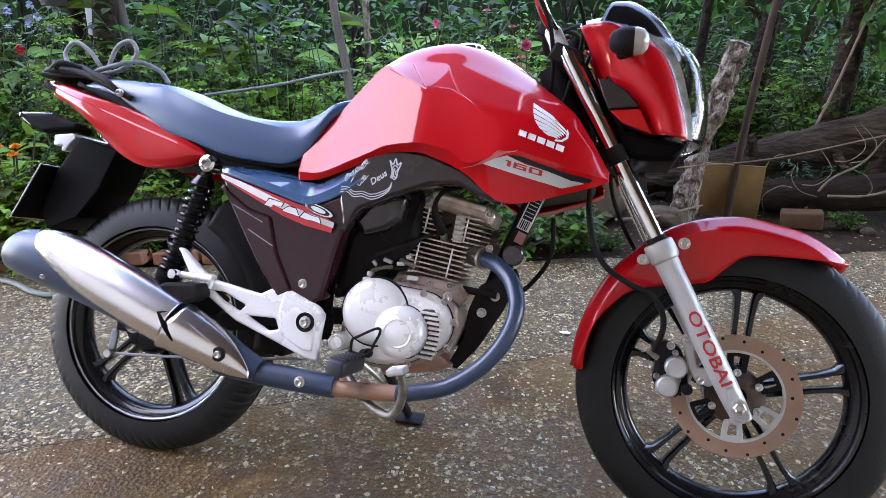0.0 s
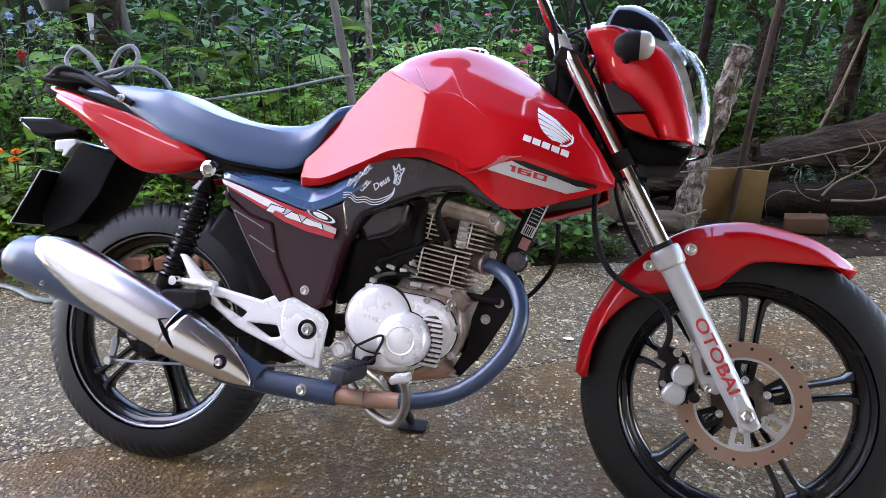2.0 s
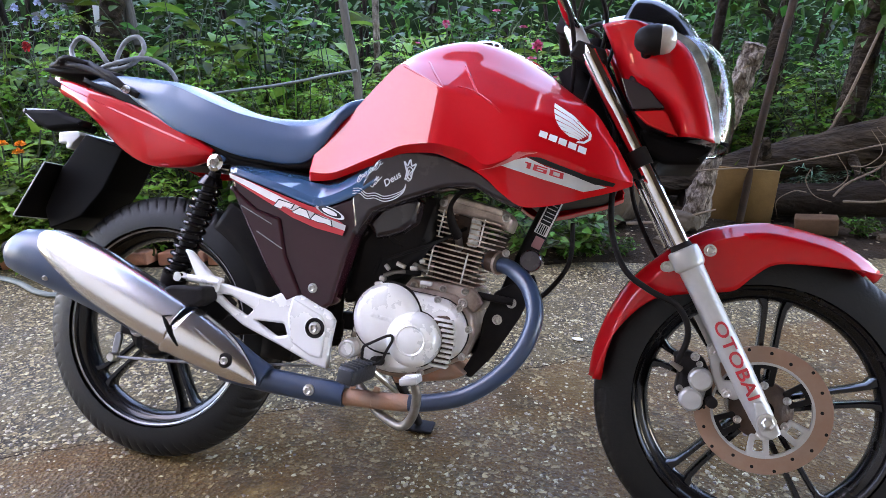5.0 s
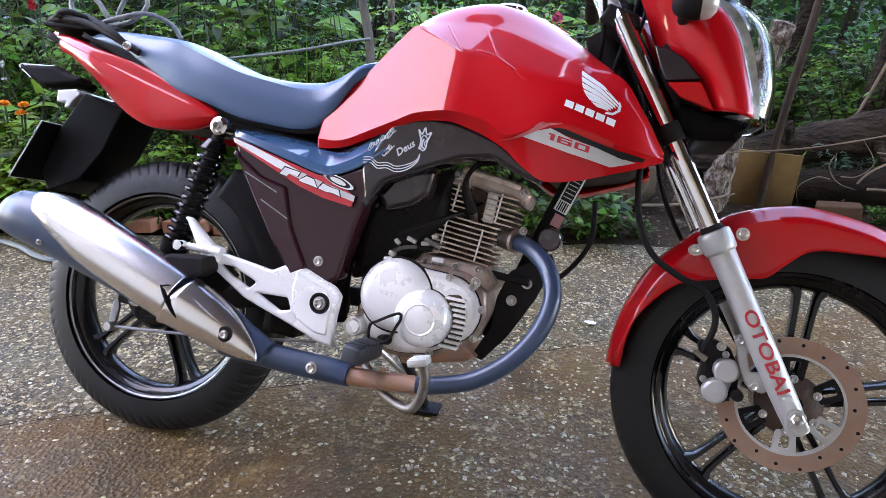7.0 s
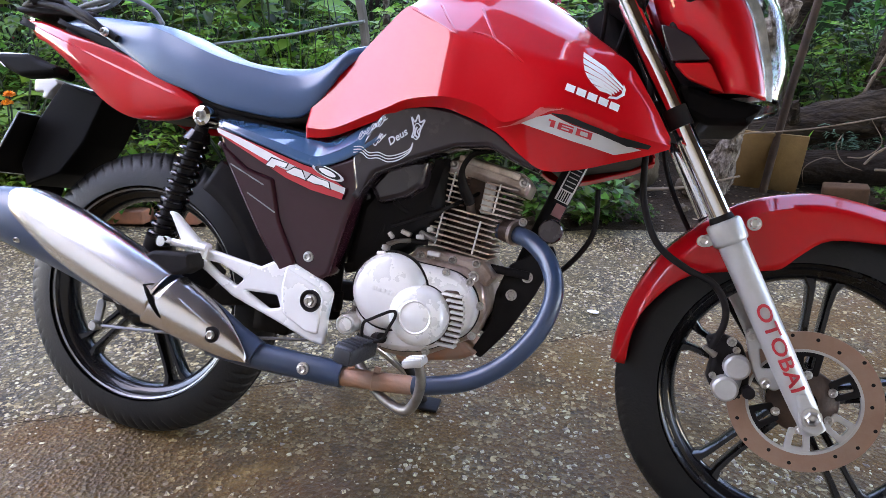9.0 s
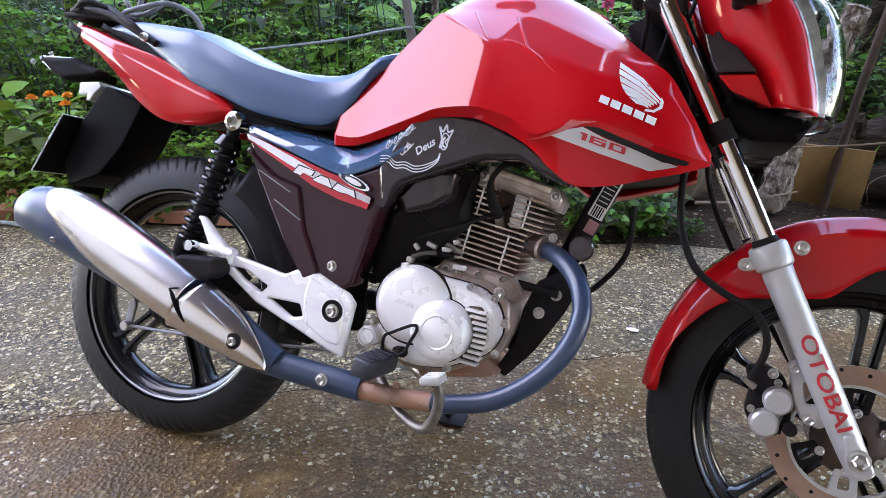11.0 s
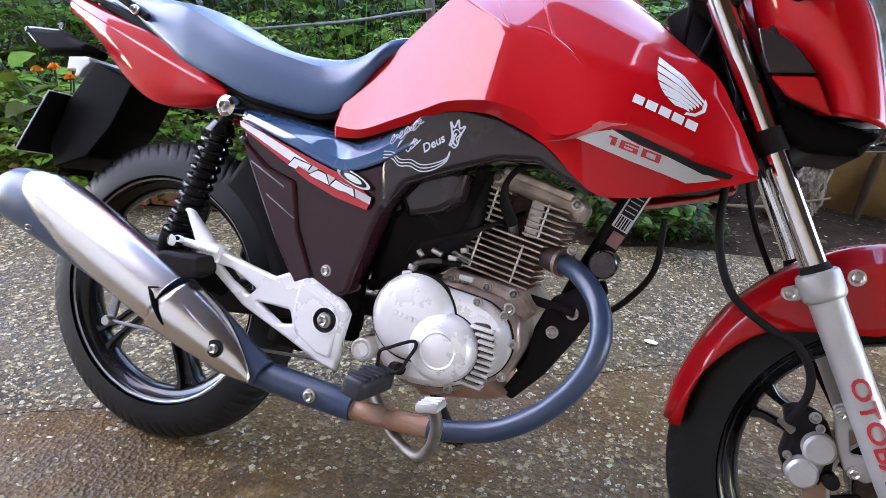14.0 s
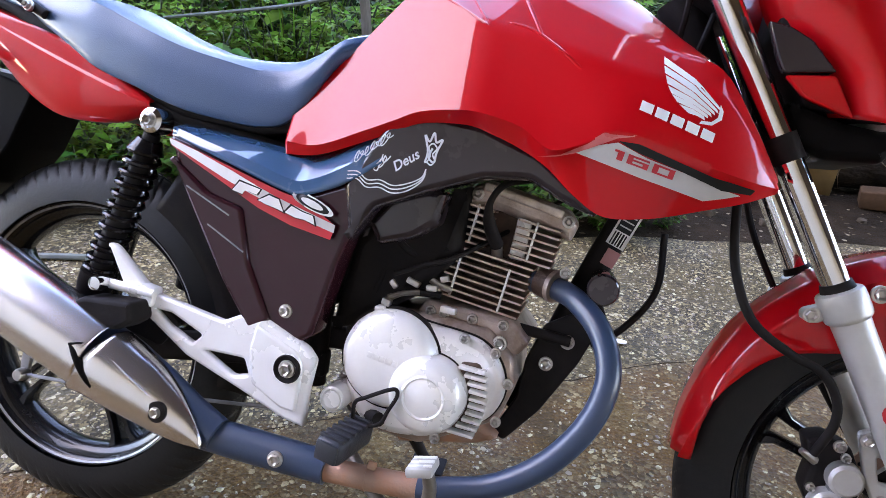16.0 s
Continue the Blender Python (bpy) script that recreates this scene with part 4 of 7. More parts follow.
tank_rows = [list(row) for row in zip(*(tank_section(x, *S[x]) for x in sorted(S)))]
tank_bm = sheet(tank_rows, 6, 14, (1, 2, 5, 6), True)
tank_tree = BVHTree.FromBMesh(tank_bm)
tank = thick(part("fuel_tank", tank_bm, RED, bike, "glossy red fuel tank with side shrouds", 28), 0.004)
part("tank_cap", turned([(0, 0.012), (0.03, 0.012), (0.036, 0.006), (0.037, -0.012)], n=36, m=pose(0.72, 0, 0.990, 90, 0, 0)), CHROME, tank, "chrome fuel cap")
part("tank_inner", plate([(0.42, 0.70), (0.62, 0.76), (0.80, 0.72), (0.86, 0.67), (0.97, 0.70), (0.95, 0.80), (0.86, 0.90), (0.70, 0.95), (0.55, 0.90), (0.45, 0.80)], -0.07, 0.07, 0.02), MATTE, tank)
# black liner added to hide the bright inside of the far shroud
part("tank_dark_liner", plate([(0.79, 0.70), (0.85, 0.658), (0.99, 0.688), (1.02, 0.704), (0.95, 0.75), (0.85, 0.75)], -0.165, 0.165, 0.01), MATTE, tank)

# pressed ridges that run together at the upper corner of the knee panel
for line in ([(0.563, 0.924), (0.600, 0.903), (0.640, 0.880), (0.668, 0.863)], [(0.612, 0.941), (0.636, 0.906), (0.668, 0.864)], [(0.694, 0.930), (0.716, 0.892), (0.740, 0.850)], [(0.690, 0.872), (0.725, 0.862), (0.762, 0.838), (0.795, 0.812)]):
    pts = []
    for x, z in spline(line, 6):
        hit = tank_tree.ray_cast(Vector((x, -0.6, z)), Vector((0, 1, 0)))
        pts.append(tuple(hit[0] + Vector((0, 0.0012, -0.0004))))
    part("tank_ridge", tube(pts, [0.0006] + [0.0026] * (len(pts) - 2) + [0.0006], 8, 2), RED, tank)

# decals: wing of five feathers over five plain blocks, stripe panel with the number
edge_l = spline([(0.885, 0.842), (0.887, 0.821), (0.893, 0.801), (0.905, 0.784), (0.928, 0.766)], 16)
last = len(edge_l) - 1
for k in range(6):
    i0, i1 = int(last * (0.02 + 0.155 * k)), int(last * (0.02 + 0.155 * k + 0.125))
    a, b = edge_l[i0], edge_l[i1]
    sweep = 1 - 0.10 * k
    c = (0.9555 - 0.0035 * k, 0.779 - 0.0024 * k)
    d = (0.9540 - 0.0035 * k, 0.7805 - 0.0024 * k + 0.003)
    mid_a = ((a[0] + d[0]) / 2 + 0.0030 * sweep, (a[1] + d[1]) / 2 + 0.0026 * sweep)
    mid_b = ((b[0] + c[0]) / 2 + 0.0022 * sweep, (b[1] + c[1]) / 2 + 0.0016 * sweep)
    part("wing_feather", laid(flat([a, mid_a, d, c, mid_b, b]), tank_tree, 0.0016, 5), WHITE, tank, "white wing emblem")
part("wing_root", laid(flat([(0.9535, 0.788), (0.9575, 0.780), (0.9565, 0.770), (0.946, 0.762), (0.932, 0.7625), (0.934, 0.766), (0.945, 0.766), (0.952, 0.772)]), tank_tree, 0.0018, 5), WHITE, tank)
for k in range(5):
    u0, u1 = k / 5 + 0.012, (k + 1) / 5 - 0.026
    at = lambda u, v: (0.866 + 0.088 * u - 0.002 * v, 0.782 - 0.029 * u - 0.0112 * v)
    part("emblem_bar", laid(flat([at(u0, 0), at(u1, 0), at(u1, 1), at(u0, 1)]), tank_tree, 0.0014, 3), WHITE, tank, "white block of the tank emblem")
part("stripe_panel", laid(flat([(0.799, 0.715), (0.820, 0.724), (0.848, 0.731), (0.858, 0.727), (0.883, 0.717), (0.931, 0.705), (0.968, 0.694), (0.992, 0.690), (0.974, 0.684), (0.952, 0.678), (0.876, 0.695)]), tank_tree, 0.0026, 30), GREYDECAL, tank, "silver stripe panel on the shroud")
part("stripe_line", laid(flat([(0.848, 0.733), (0.872, 0.732), (0.910, 0.720), (0.958, 0.706), (1.006, 0.699), (1.002, 0.693), (0.969, 0.693), (0.921, 0.708), (0.873, 0.722), (0.858, 0.728)]), tank_tree, 0.0042, 30), BLACKDECAL, tank)
# painted pale strip for the reflection along the shroud panel's bevel
part("bevel_glint", laid(flat([(0.756, 0.706), (0.780, 0.7085), (0.813, 0.7255), (0.831, 0.739), (0.868, 0.740), (0.846, 0.7355), (0.820, 0.7225), (0.800, 0.7135)]), tank_tree, 0.0034, 24), material("pale_red_bevel_glint", (0.62, 0.10, 0.10), 0.3, second=(0.6, 0.2, 0.2), bump=0.0, coat=0.8), tank)
# the number, in wide square digits
def digit_point(u, v):
    return (0.844 + 0.070 * u + 0.002 * v, 0.7135 - 0.0165 * u + 0.0105 * v)
# the number, one part a digit, each built of its bars welded together
for bars in (((0.06, 0, 0.16, 0.76), (0.06, 0.76, 0.16, 1), (0, 0.76, 0.06, 1)),
             ((0.23, 0, 0.32, 0.2), (0.23, 0.2, 0.32, 0.42), (0.23, 0.42, 0.32, 0.62), (0.23, 0.62, 0.32, 0.78), (0.23, 0.78, 0.32, 1), (0.32, 0.78, 0.58, 1),
              (0.32, 0.42, 0.49, 0.62), (0.49, 0.42, 0.58, 0.62), (0.32, 0, 0.49, 0.2), (0.49, 0, 0.58, 0.2), (0.49, 0.2, 0.58, 0.42)),
             ((0.65, 0, 0.74, 0.2), (0.65, 0.2, 0.74, 0.78), (0.65, 0.78, 0.74, 1), (0.74, 0.78, 0.91, 1), (0.91, 0.78, 1, 1), (0.74, 0, 0.91, 0.2), (0.91, 0, 1, 0.2), (0.91, 0.2, 1, 0.78))):
    digit = bmesh.new()
    for u0, v0, u1, v1 in bars:
        digit.faces.new([digit.verts.new((x, 0, z)) for x, z in (digit_point(u0, v0), digit_point(u1, v0), digit_point(u1, v1), digit_point(u0, v1))])
    bmesh.ops.remove_doubles(digit, verts=digit.verts, dist=1e-5)
    part("digit", laid(digit, tank_tree, 0.0046, 4), REDDECAL, tank, "dark red digit on the shroud")

# seat
seat_rows = [[] for _ in range(7)]
for x, zt, zb, w in ((-0.215, 0.878, 0.868, 0.075), (-0.16, 0.887, 0.850, 0.100), (-0.10, 0.886, 0.840, 0.112), (-0.03, 0.880, 0.808, 0.122), (0.03, 0.873, 0.776, 0.130), (0.07, 0.862, 0.757, 0.134), (0.14, 0.836, 0.737, 0.136), (0.21, 0.814, 0.715, 0.134),
                     (0.28, 0.803, 0.705, 0.130), (0.34, 0.802, 0.701, 0.127), (0.385, 0.808, 0.712, 0.125), (0.42, 0.825, 0.752, 0.123), (0.455, 0.848, 0.808, 0.115), (0.505, 0.866, 0.830, 0.085)):
    h = zt - zb
    # the rider's half has a sharper stitched shoulder
    f = max(0.0, min(1.0, (x + 0.01) / 0.05)) * max(0.0, min(1.0, (0.36 - x) / 0.10))
    for k, (u, v) in enumerate(((0.90, 0.0), (0.985, 0.05), (1.0, 0.45 + 0.06 * f), (0.93 + 0.022 * f, 0.78 + 0.12 * f), (0.78 - 0.02 * f, 0.96 + 0.03 * f), (0.45, 1.06), (0.0, 1.10))):
        seat_rows[k].append((x, -w * u, zb + h * v))
seat = part("seat", sheet(seat_rows, 4, 4, (3,), True), VINYL, bike, "dark vinyl two-up seat, blued for reflected sky", 32)
part("seat_base", plate([(-0.20, 0.868), (-0.06, 0.806), (0.07, 0.748), (0.21, 0.703), (0.34, 0.692), (0.40, 0.70), (0.40, 0.74), (0.2, 0.76), (0.0, 0.82)], -0.116, 0.116, 0.006), MATTE, seat)
# tail
tail_rows = [[] for _ in range(7)]
for x, zt, zm, zb, w in ((-0.350, 0.888, 0.884, 0.880, 0.040), (-0.290, 0.874, 0.858, 0.838, 0.078), (-0.245, 0.864, 0.838, 0.822, 0.093), (-0.172, 0.843, 0.812, 0.778, 0.106), (-0.088, 0.822, 0.778, 0.715, 0.114), (-0.024, 0.803, 0.755, 0.684, 0.119),
                         (0.030, 0.784, 0.738, 0.677, 0.122), (0.094, 0.756, 0.722, 0.681, 0.124), (0.135, 0.735, 0.714, 0.694, 0.122), (0.160, 0.722, 0.712, 0.705, 0.118)):
    step = 0.0030 * max(0.0, min(1.0, (x + 0.17) / 0.12))
    for k, (y, z) in enumerate(((0.90 * w, zt + 0.003), (1.025 * w, zt - 0.003), (w * 1.045, zm + 0.35 * (zt - zm) + 0.0005 + step), (w * 1.065, zm + 0.35 * (zt - zm) - 0.001), (w * 1.05, zm - 0.35 * (zm - zb)), (w * 0.96, zb + 0.08 * (zm - zb)), (w * 0.86, zb))):
        tail_rows[k].append((x, -y, z))
tail_bm = sheet(tail_rows, 4, 4, (2, 3), True)
tail = thick(part("tail_cowl", tail_bm, RED, bike, "glossy red tail cowl", 24), 0.003)
part("tail_lamp", box((0.03, 0.07, 0.03), pose(-0.325, 0, 0.862, 0, 25, 0), 0.008), AMBER, tail, "red tail lamp")
part("tail_inner", plate([(-0.33, 0.875), (-0.16, 0.835), (0.0, 0.79), (0.16, 0.72), (0.12, 0.69), (-0.02, 0.69), (-0.12, 0.745), (-0.24, 0.825)], -0.085, 0.085, 0.01), MATTE, tail)
rack = part("grab_rail", tube([(-0.04, -0.125, 0.832), (-0.10, -0.128, 0.86), (-0.17, -0.118, 0.886), (-0.25, -0.105, 0.902), (-0.33, -0.07, 0.905), (-0.35, 0, 0.905), (-0.33, 0.07, 0.905), (-0.25, 0.105, 0.902), (-0.17, 0.118, 0.886),
                               (-0.10, 0.128, 0.86), (-0.04, 0.125, 0.832)], 0.0075, 12, 5), MATTE, bike, "black rear grab rail")
part("rack_plate", plate([(-0.34, 0.898), (-0.20, 0.902), (-0.13, 0.893), (-0.13, 0.883), (-0.33, 0.888)], -0.09, 0.09, 0.004), MATTE, rack)
bolt("rail_bolt", (-0.062, -0.136, 0.842), 0.009, rack)
# rear mudguard, plate and indicators
guard_rows = []
for s in (-1, -0.8, 0, 0.8, 1):
    drop = 0.02 * (abs(s) > 0.9)
    guard_rows.append([(x + 0.018 * abs(s), s * w, z - drop) for x, z, w in ((-0.10, 0.745, 0.050), (-0.19, 0.735, 0.050), (-0.25, 0.69, 0.050), (-0.295, 0.62, 0.048), (-0.32, 0.54, 0.046), (-0.33, 0.50, 0.044))])
guard = thick(part("rear_mudguard", sheet(guard_rows, 4, 5), DARKPLASTIC, bike, "black plastic rear mudguard"), 0.004)
part("mudguard_side", plate([(-0.225, 0.748), (-0.115, 0.720), (-0.16, 0.62), (-0.215, 0.55), (-0.30, 0.515), (-0.32, 0.56), (-0.285, 0.66)], -0.062, 0.062, 0.004), DARKPLASTIC, guard)
part("number_plate", box((0.002, 0.2, 0.155), pose(-0.334, 0, 0.605, 0, 29, 0), 0.0005), PLATE, guard, "metal number plate seen from its back")
part("plate_holder", box((0.004, 0.196, 0.150), pose(-0.3305, 0, 0.605, 0, 29, 0), 0.001), DARKPLASTIC, guard)
part("plate_lamp", plate([(-0.302, 0.751), (-0.250, 0.756), (-0.238, 0.746), (-0.258, 0.728), (-0.268, 0.712), (-0.280, 0.712), (-0.276, 0.727), (-0.302, 0.724)], -0.060, 0.060, 0.003, (), 0.004), GREYDECAL, guard, "pale plate bracket")
for s in (-1, 1):
    wedge = [(-0.322, 0.782), (-0.300, 0.786), (-0.231, 0.788), (-0.205, 0.776), (-0.158, 0.766), (-0.160, 0.750), (-0.249, 0.740), (-0.290, 0.756)]
    part("rear_indicator", plate(wedge, s * 0.130 - 0.020, s * 0.130 + 0.020, 0.010, (), 0.005, 3), DARKPLASTIC, guard, "black wedge-shaped rear indicator with pale lens rim")
    part("lens_rim", tube([(-0.286, s * 0.130 - 0.018, 0.757), (-0.3205, s * 0.130 - 0.016, 0.781), (-0.300, s * 0.130 - 0.015, 0.785), (-0.232, s * 0.130 - 0.014, 0.786)], [0.0010, 0.0020, 0.0022, 0.0012], 8, 5), GREYDECAL, guard)
    part("indicator_arm", tube([(-0.205, s * 0.06, 0.760), (-0.205, s * 0.118, 0.762)], 0.010, 10, 2, True, False), MATTE, guard)
# side covers
cover_lines = [[(0.222, -0.118, 0.690), (0.30, -0.118, 0.684), (0.36, -0.118, 0.678), (0.415, -0.118, 0.671), (0.450, -0.120, 0.672), (0.500, -0.128, 0.698), (0.552, -0.135, 0.730)],
               [(0.223, -0.146, 0.683), (0.30, -0.150, 0.664), (0.36, -0.153, 0.649), (0.415, -0.156, 0.634), (0.446, -0.157, 0.634), (0.50, -0.158, 0.660), (0.552, -0.158, 0.700)],
               [(0.226, -0.152, 0.672), (0.30, -0.156, 0.650), (0.36, -0.158, 0.632), (0.415, -0.160, 0.616), (0.446, -0.161, 0.614), (0.50, -0.161, 0.636), (0.552, -0.161, 0.672)]]
side = thick(part("side_cover", sheet(cover_lines, 3, 5, (1,)), PANEL, bike, "glossy black right side cover, blued for reflected sky", 28), 0.003)
cover_bm = plate([(0.226, 0.674), (0.30, 0.652), (0.36, 0.634), (0.415, 0.618), (0.446, 0.616), (0.50, 0.638), (0.555, 0.675), (0.560, 0.625), (0.520, 0.575), (0.505, 0.53), (0.480, 0.42), (0.452, 0.402), (0.39, 0.412), (0.335, 0.480), (0.285, 0.56), (0.238, 0.640)], -0.160, -0.105, 0.008)
cover_tree = BVHTree.FromBMesh(cover_bm)
lower = part("cover_panel", cover_bm, PLUM, side, "glossy plum-black lower panel")
part("cover_vent", plate([(0.234, 0.645), (0.30, 0.60), (0.355, 0.585), (0.375, 0.51), (0.418, 0.432), (0.385, 0.415), (0.335, 0.480), (0.285, 0.56)], -0.1665, -0.12, 0.006), PLUM, side, "dark vented panel")
for a, b in (((0.266, 0.604), (0.338, 0.571)), ((0.306, 0.554), (0.366, 0.523))):
    part("vent_slit", tube([(a[0], -0.1663, a[1]), (b[0], -0.1663, b[1])], 0.0013, 8, 2, True, False), CALIPER, side)
part("cover_stripe", wrapped(flat([(0.234, 0.668), (0.300, 0.6485), (0.360, 0.6305), (0.415, 0.6145), (0.446, 0.609), (0.475, 0.594), (0.499, 0.580), (0.494, 0.560), (0.434, 0.571), (0.382, 0.588), (0.332, 0.612), (0.264, 0.644), (0.236, 0.658)]), cover_tree, 0.0078, 3), REDDECAL, side, "red and white decal stripe")
part("stripe_white", wrapped(flat([(0.232, 0.668), (0.278, 0.6545), (0.339, 0.6330), (0.376, 0.6185), (0.362, 0.6085), (0.327, 0.6215), (0.264, 0.648), (0.236, 0.659)]), cover_tree, 0.0086, 3), WHITE, side)
part("stripe_tail", wrapped(flat([(0.376, 0.6185), (0.410, 0.6065), (0.450, 0.595), (0.499, 0.581), (0.498, 0.570), (0.467, 0.578), (0.400, 0.596), (0.362, 0.6085)]), cover_tree, 0.0086, 3), GREYDECAL, side)
for outline in ([(0.341, 0.608), (0.351, 0.621), (0.384, 0.614), (0.379, 0.606), (0.361, 0.610), (0.357, 0.604)], [(0.382, 0.599), (0.398, 0.608), (0.413, 0.604), (0.422, 0.588), (0.408, 0.592), (0.394, 0.595)],
                [(0.424, 0.588), (0.433, 0.598), (0.450, 0.592), (0.466, 0.589), (0.470, 0.577), (0.454, 0.582), (0.440, 0.583)]):
    mx, mz = sum(x for x, z in outline) / len(outline), sum(z for x, z in outline) / len(outline)
    part("emblem_shadow", wrapped(flat([(mx + (x - mx) * 1.12, mz + (z - mz) * 1.25) for x, z in outline]), cover_tree, 0.0094, 1), BLACKDECAL, side)
    part("emblem_block", wrapped(flat(outline), cover_tree, 0.0102, 1), WHITE, side)
oval = [(0.463 + 0.032 * math.cos(a) + 0.003 * math.sin(a), 0.605 - 0.011 * math.cos(a) + 0.0085 * math.sin(a)) for a in (2 * math.pi * k / 24 for k in range(24))]
for name, grow, lift, mat in (("oval_rim", 1.0, 0.0100, WHITE), ("oval_field", 0.80, 0.0106, BLACKDECAL), ("oval_mark", 0.52, 0.0112, WHITE)):
    part(name, wrapped(flat([(0.463 + (x - 0.463) * grow, 0.605 + (z - 0.605) * grow) for x, z in oval]), cover_tree, lift, 1), mat, side)
bolt("cover_bolt", (0.438, -0.160, 0.450), 0.010, side)
arch_bm = plate([(0.50, 0.640), (0.552, 0.726), (0.608, 0.745), (0.681, 0.737), (0.757, 0.710), (0.840, 0.650), (0.835, 0.640), (0.79, 0.655), (0.747, 0.676), (0.689, 0.670), (0.62, 0.643), (0.549, 0.612), (0.515, 0.56)], -0.163, -0.10, 0.010)
arch = part("knee_cover", arch_bm, PLASTIC, bike, "black cover below the tank")
part("intake_cover", plate([(0.530, 0.590), (0.560, 0.630), (0.615, 0.650), (0.640, 0.645), (0.632, 0.600), (0.600, 0.575), (0.55, 0.560)], -0.135, -0.06, 0.012), PLASTIC, arch)
part("airbox", plate([(0.50, 0.56), (0.53, 0.60), (0.66, 0.66), (0.66, 0.56), (0.60, 0.49), (0.52, 0.43), (0.48, 0.42)], -0.10, 0.08, 0.02), MATTE, arch)
# script sticker: strokes that cannot be read, one short word and a bird-like shape
def strokes(pts, r=0.0013):
    bm = tube([(x, 0, z) for x, z in pts], r * 0.8, 6, 5)
    for v in bm.verts:
        v.co.y = -0.1634 + v.co.y * 0.35
    return bm
def scrawl(x0, z0, x1, z1, loops, size):
    """A line of tight slanted loops, like quick handwriting."""
    pts = []
    for k in range(loops * 8 + 1):
        t, a = k / (loops * 8), 2 * math.pi * k / 8
        tall = size * (1.0 + 0.55 * math.sin(t * 17.0 + 0.6))
        pts.append((x0 + (x1 - x0) * t + 0.45 * size * math.cos(a) + 0.35 * tall * math.sin(a), z0 + (z1 - z0) * t + tall * math.sin(a)))
    return strokes(pts, 0.00105)
part("sticker_bar", scrawl(0.513, 0.674, 0.560, 0.711, 7, 0.0062), SCRIPT, arch, "pale handwritten sticker strokes")
part("sticker_bar", scrawl(0.547, 0.670, 0.560, 0.683, 2, 0.0062), SCRIPT, arch)
part("sticker_bar", strokes([(0.552, 0.684), (0.549, 0.672), (0.546, 0.662), (0.541, 0.664), (0.546, 0.672)], 0.00105), SCRIPT, arch)
word = letters("Deus", 0.0185, 0.0002, 0.0003)
word.transform(Matrix.Translation((0.585, -0.1636, 0.680)) @ pose(0, 0, 0, 0, -36, 0) @ pose(0, 0, 0, 90) @ Matrix(((1, 0.25, 0, 0), (0, 1, 0, 0), (0, 0, 1, 0), (0, 0, 0, 1))))
part("sticker_word", word, SCRIPT, arch)
for k in range(3):
    part("sticker_wave", strokes([(0.505, 0.656 - 0.005 * k), (0.520, 0.657 - 0.005 * k), (0.534, 0.648 - 0.005 * k), (0.552, 0.650 - 0.005 * k), (0.570, 0.645 - 0.005 * k), (0.590, 0.650 - 0.005 * k), (0.608, 0.660 - 0.003 * k), (0.613, 0.672 - 0.003 * k)], 0.0012), SCRIPT, arch)
part("sticker_figure", strokes([(0.610, 0.680), (0.612, 0.696), (0.606, 0.716), (0.613, 0.708), (0.618, 0.720), (0.622, 0.708), (0.630, 0.712), (0.624, 0.695), (0.622, 0.682), (0.614, 0.688), (0.618, 0.70)], 0.0018), SCRIPT, arch)
part("sticker_figure", strokes([(0.612, 0.680), (0.616, 0.690), (0.613, 0.701), (0.618, 0.706), (0.624, 0.700), (0.619, 0.692), (0.623, 0.684), (0.618, 0.678), (0.612, 0.682)], 0.0014), SCRIPT, arch)

# engine
case = part("crankcase", plate([(0.515, 0.412), (0.548, 0.455), (0.60, 0.470), (0.66, 0.470), (0.72, 0.462), (0.757, 0.43), (0.765, 0.39), (0.748, 0.338), (0.69, 0.305), (0.64, 0.280), (0.58, 0.284), (0.535, 0.305), (0.503, 0.335)], -0.105, 0.09, 0.012), HEADCAST, bike, "oily brown-grey cast engine case")
part("clutch_cover", plate([(0.522, 0.405), (0.542, 0.452), (0.585, 0.474), (0.628, 0.462), (0.675, 0.458), (0.715, 0.452), (0.745, 0.425), (0.757, 0.385), (0.74, 0.345), (0.70, 0.322), (0.655, 0.300), (0.60, 0.294), (0.555, 0.303), (0.525, 0.345)], -0.128, -0.100, 0.012, (), 0.02), ALLOY, case)
part("cover_gasket", plate([(0.638 + (x - 0.638) * 1.018, 0.384 + (z - 0.384) * 1.022) for x, z in ((0.522, 0.405), (0.542, 0.452), (0.585, 0.474), (0.628, 0.462), (0.675, 0.458), (0.715, 0.452), (0.745, 0.425), (0.757, 0.385), (0.74, 0.345), (0.70, 0.322), (0.655, 0.300), (0.60, 0.294), (0.555, 0.303), (0.525, 0.345))], -0.1115, -0.1065, 0.0, (), 0.02), MATTE, case)
# black rings draw the shade at the foot of dome and cap
part("dome_shade_ring", turned([(0.070, -0.1285), (0.0738, -0.1285), (0.0738, -0.120)], (0.590, 0, 0.405), 48), MATTE, case)
part("cap_shade_ring", turned([(0.054, -0.1290), (0.0568, -0.1290), (0.0568, -0.120)], (0.652, 0, 0.370), 48), MATTE, case)
part("clutch_dome", turned([(0, -0.150), (0.045, -0.150), (0.058, -0.147), (0.068, -0.138), (0.072, -0.120)], (0.590, 0, 0.405), 48), ALLOY, case, "round silver clutch cover")
part("rotor_cap", turned([(0, -0.168), (0.026, -0.168), (0.028, -0.1665), (0.030, -0.168), (0.042, -0.166), (0.050, -0.160), (0.054, -0.148), (0.055, -0.12)], (0.652, 0, 0.370), 48), ALLOY, case, "round silver filter cap")
part("cap_ring", turned([(0.026, -0.1680), (0.0285, -0.1695), (0.031, -0.1680)], (0.652, 0, 0.370), 40), ALLOY, case)
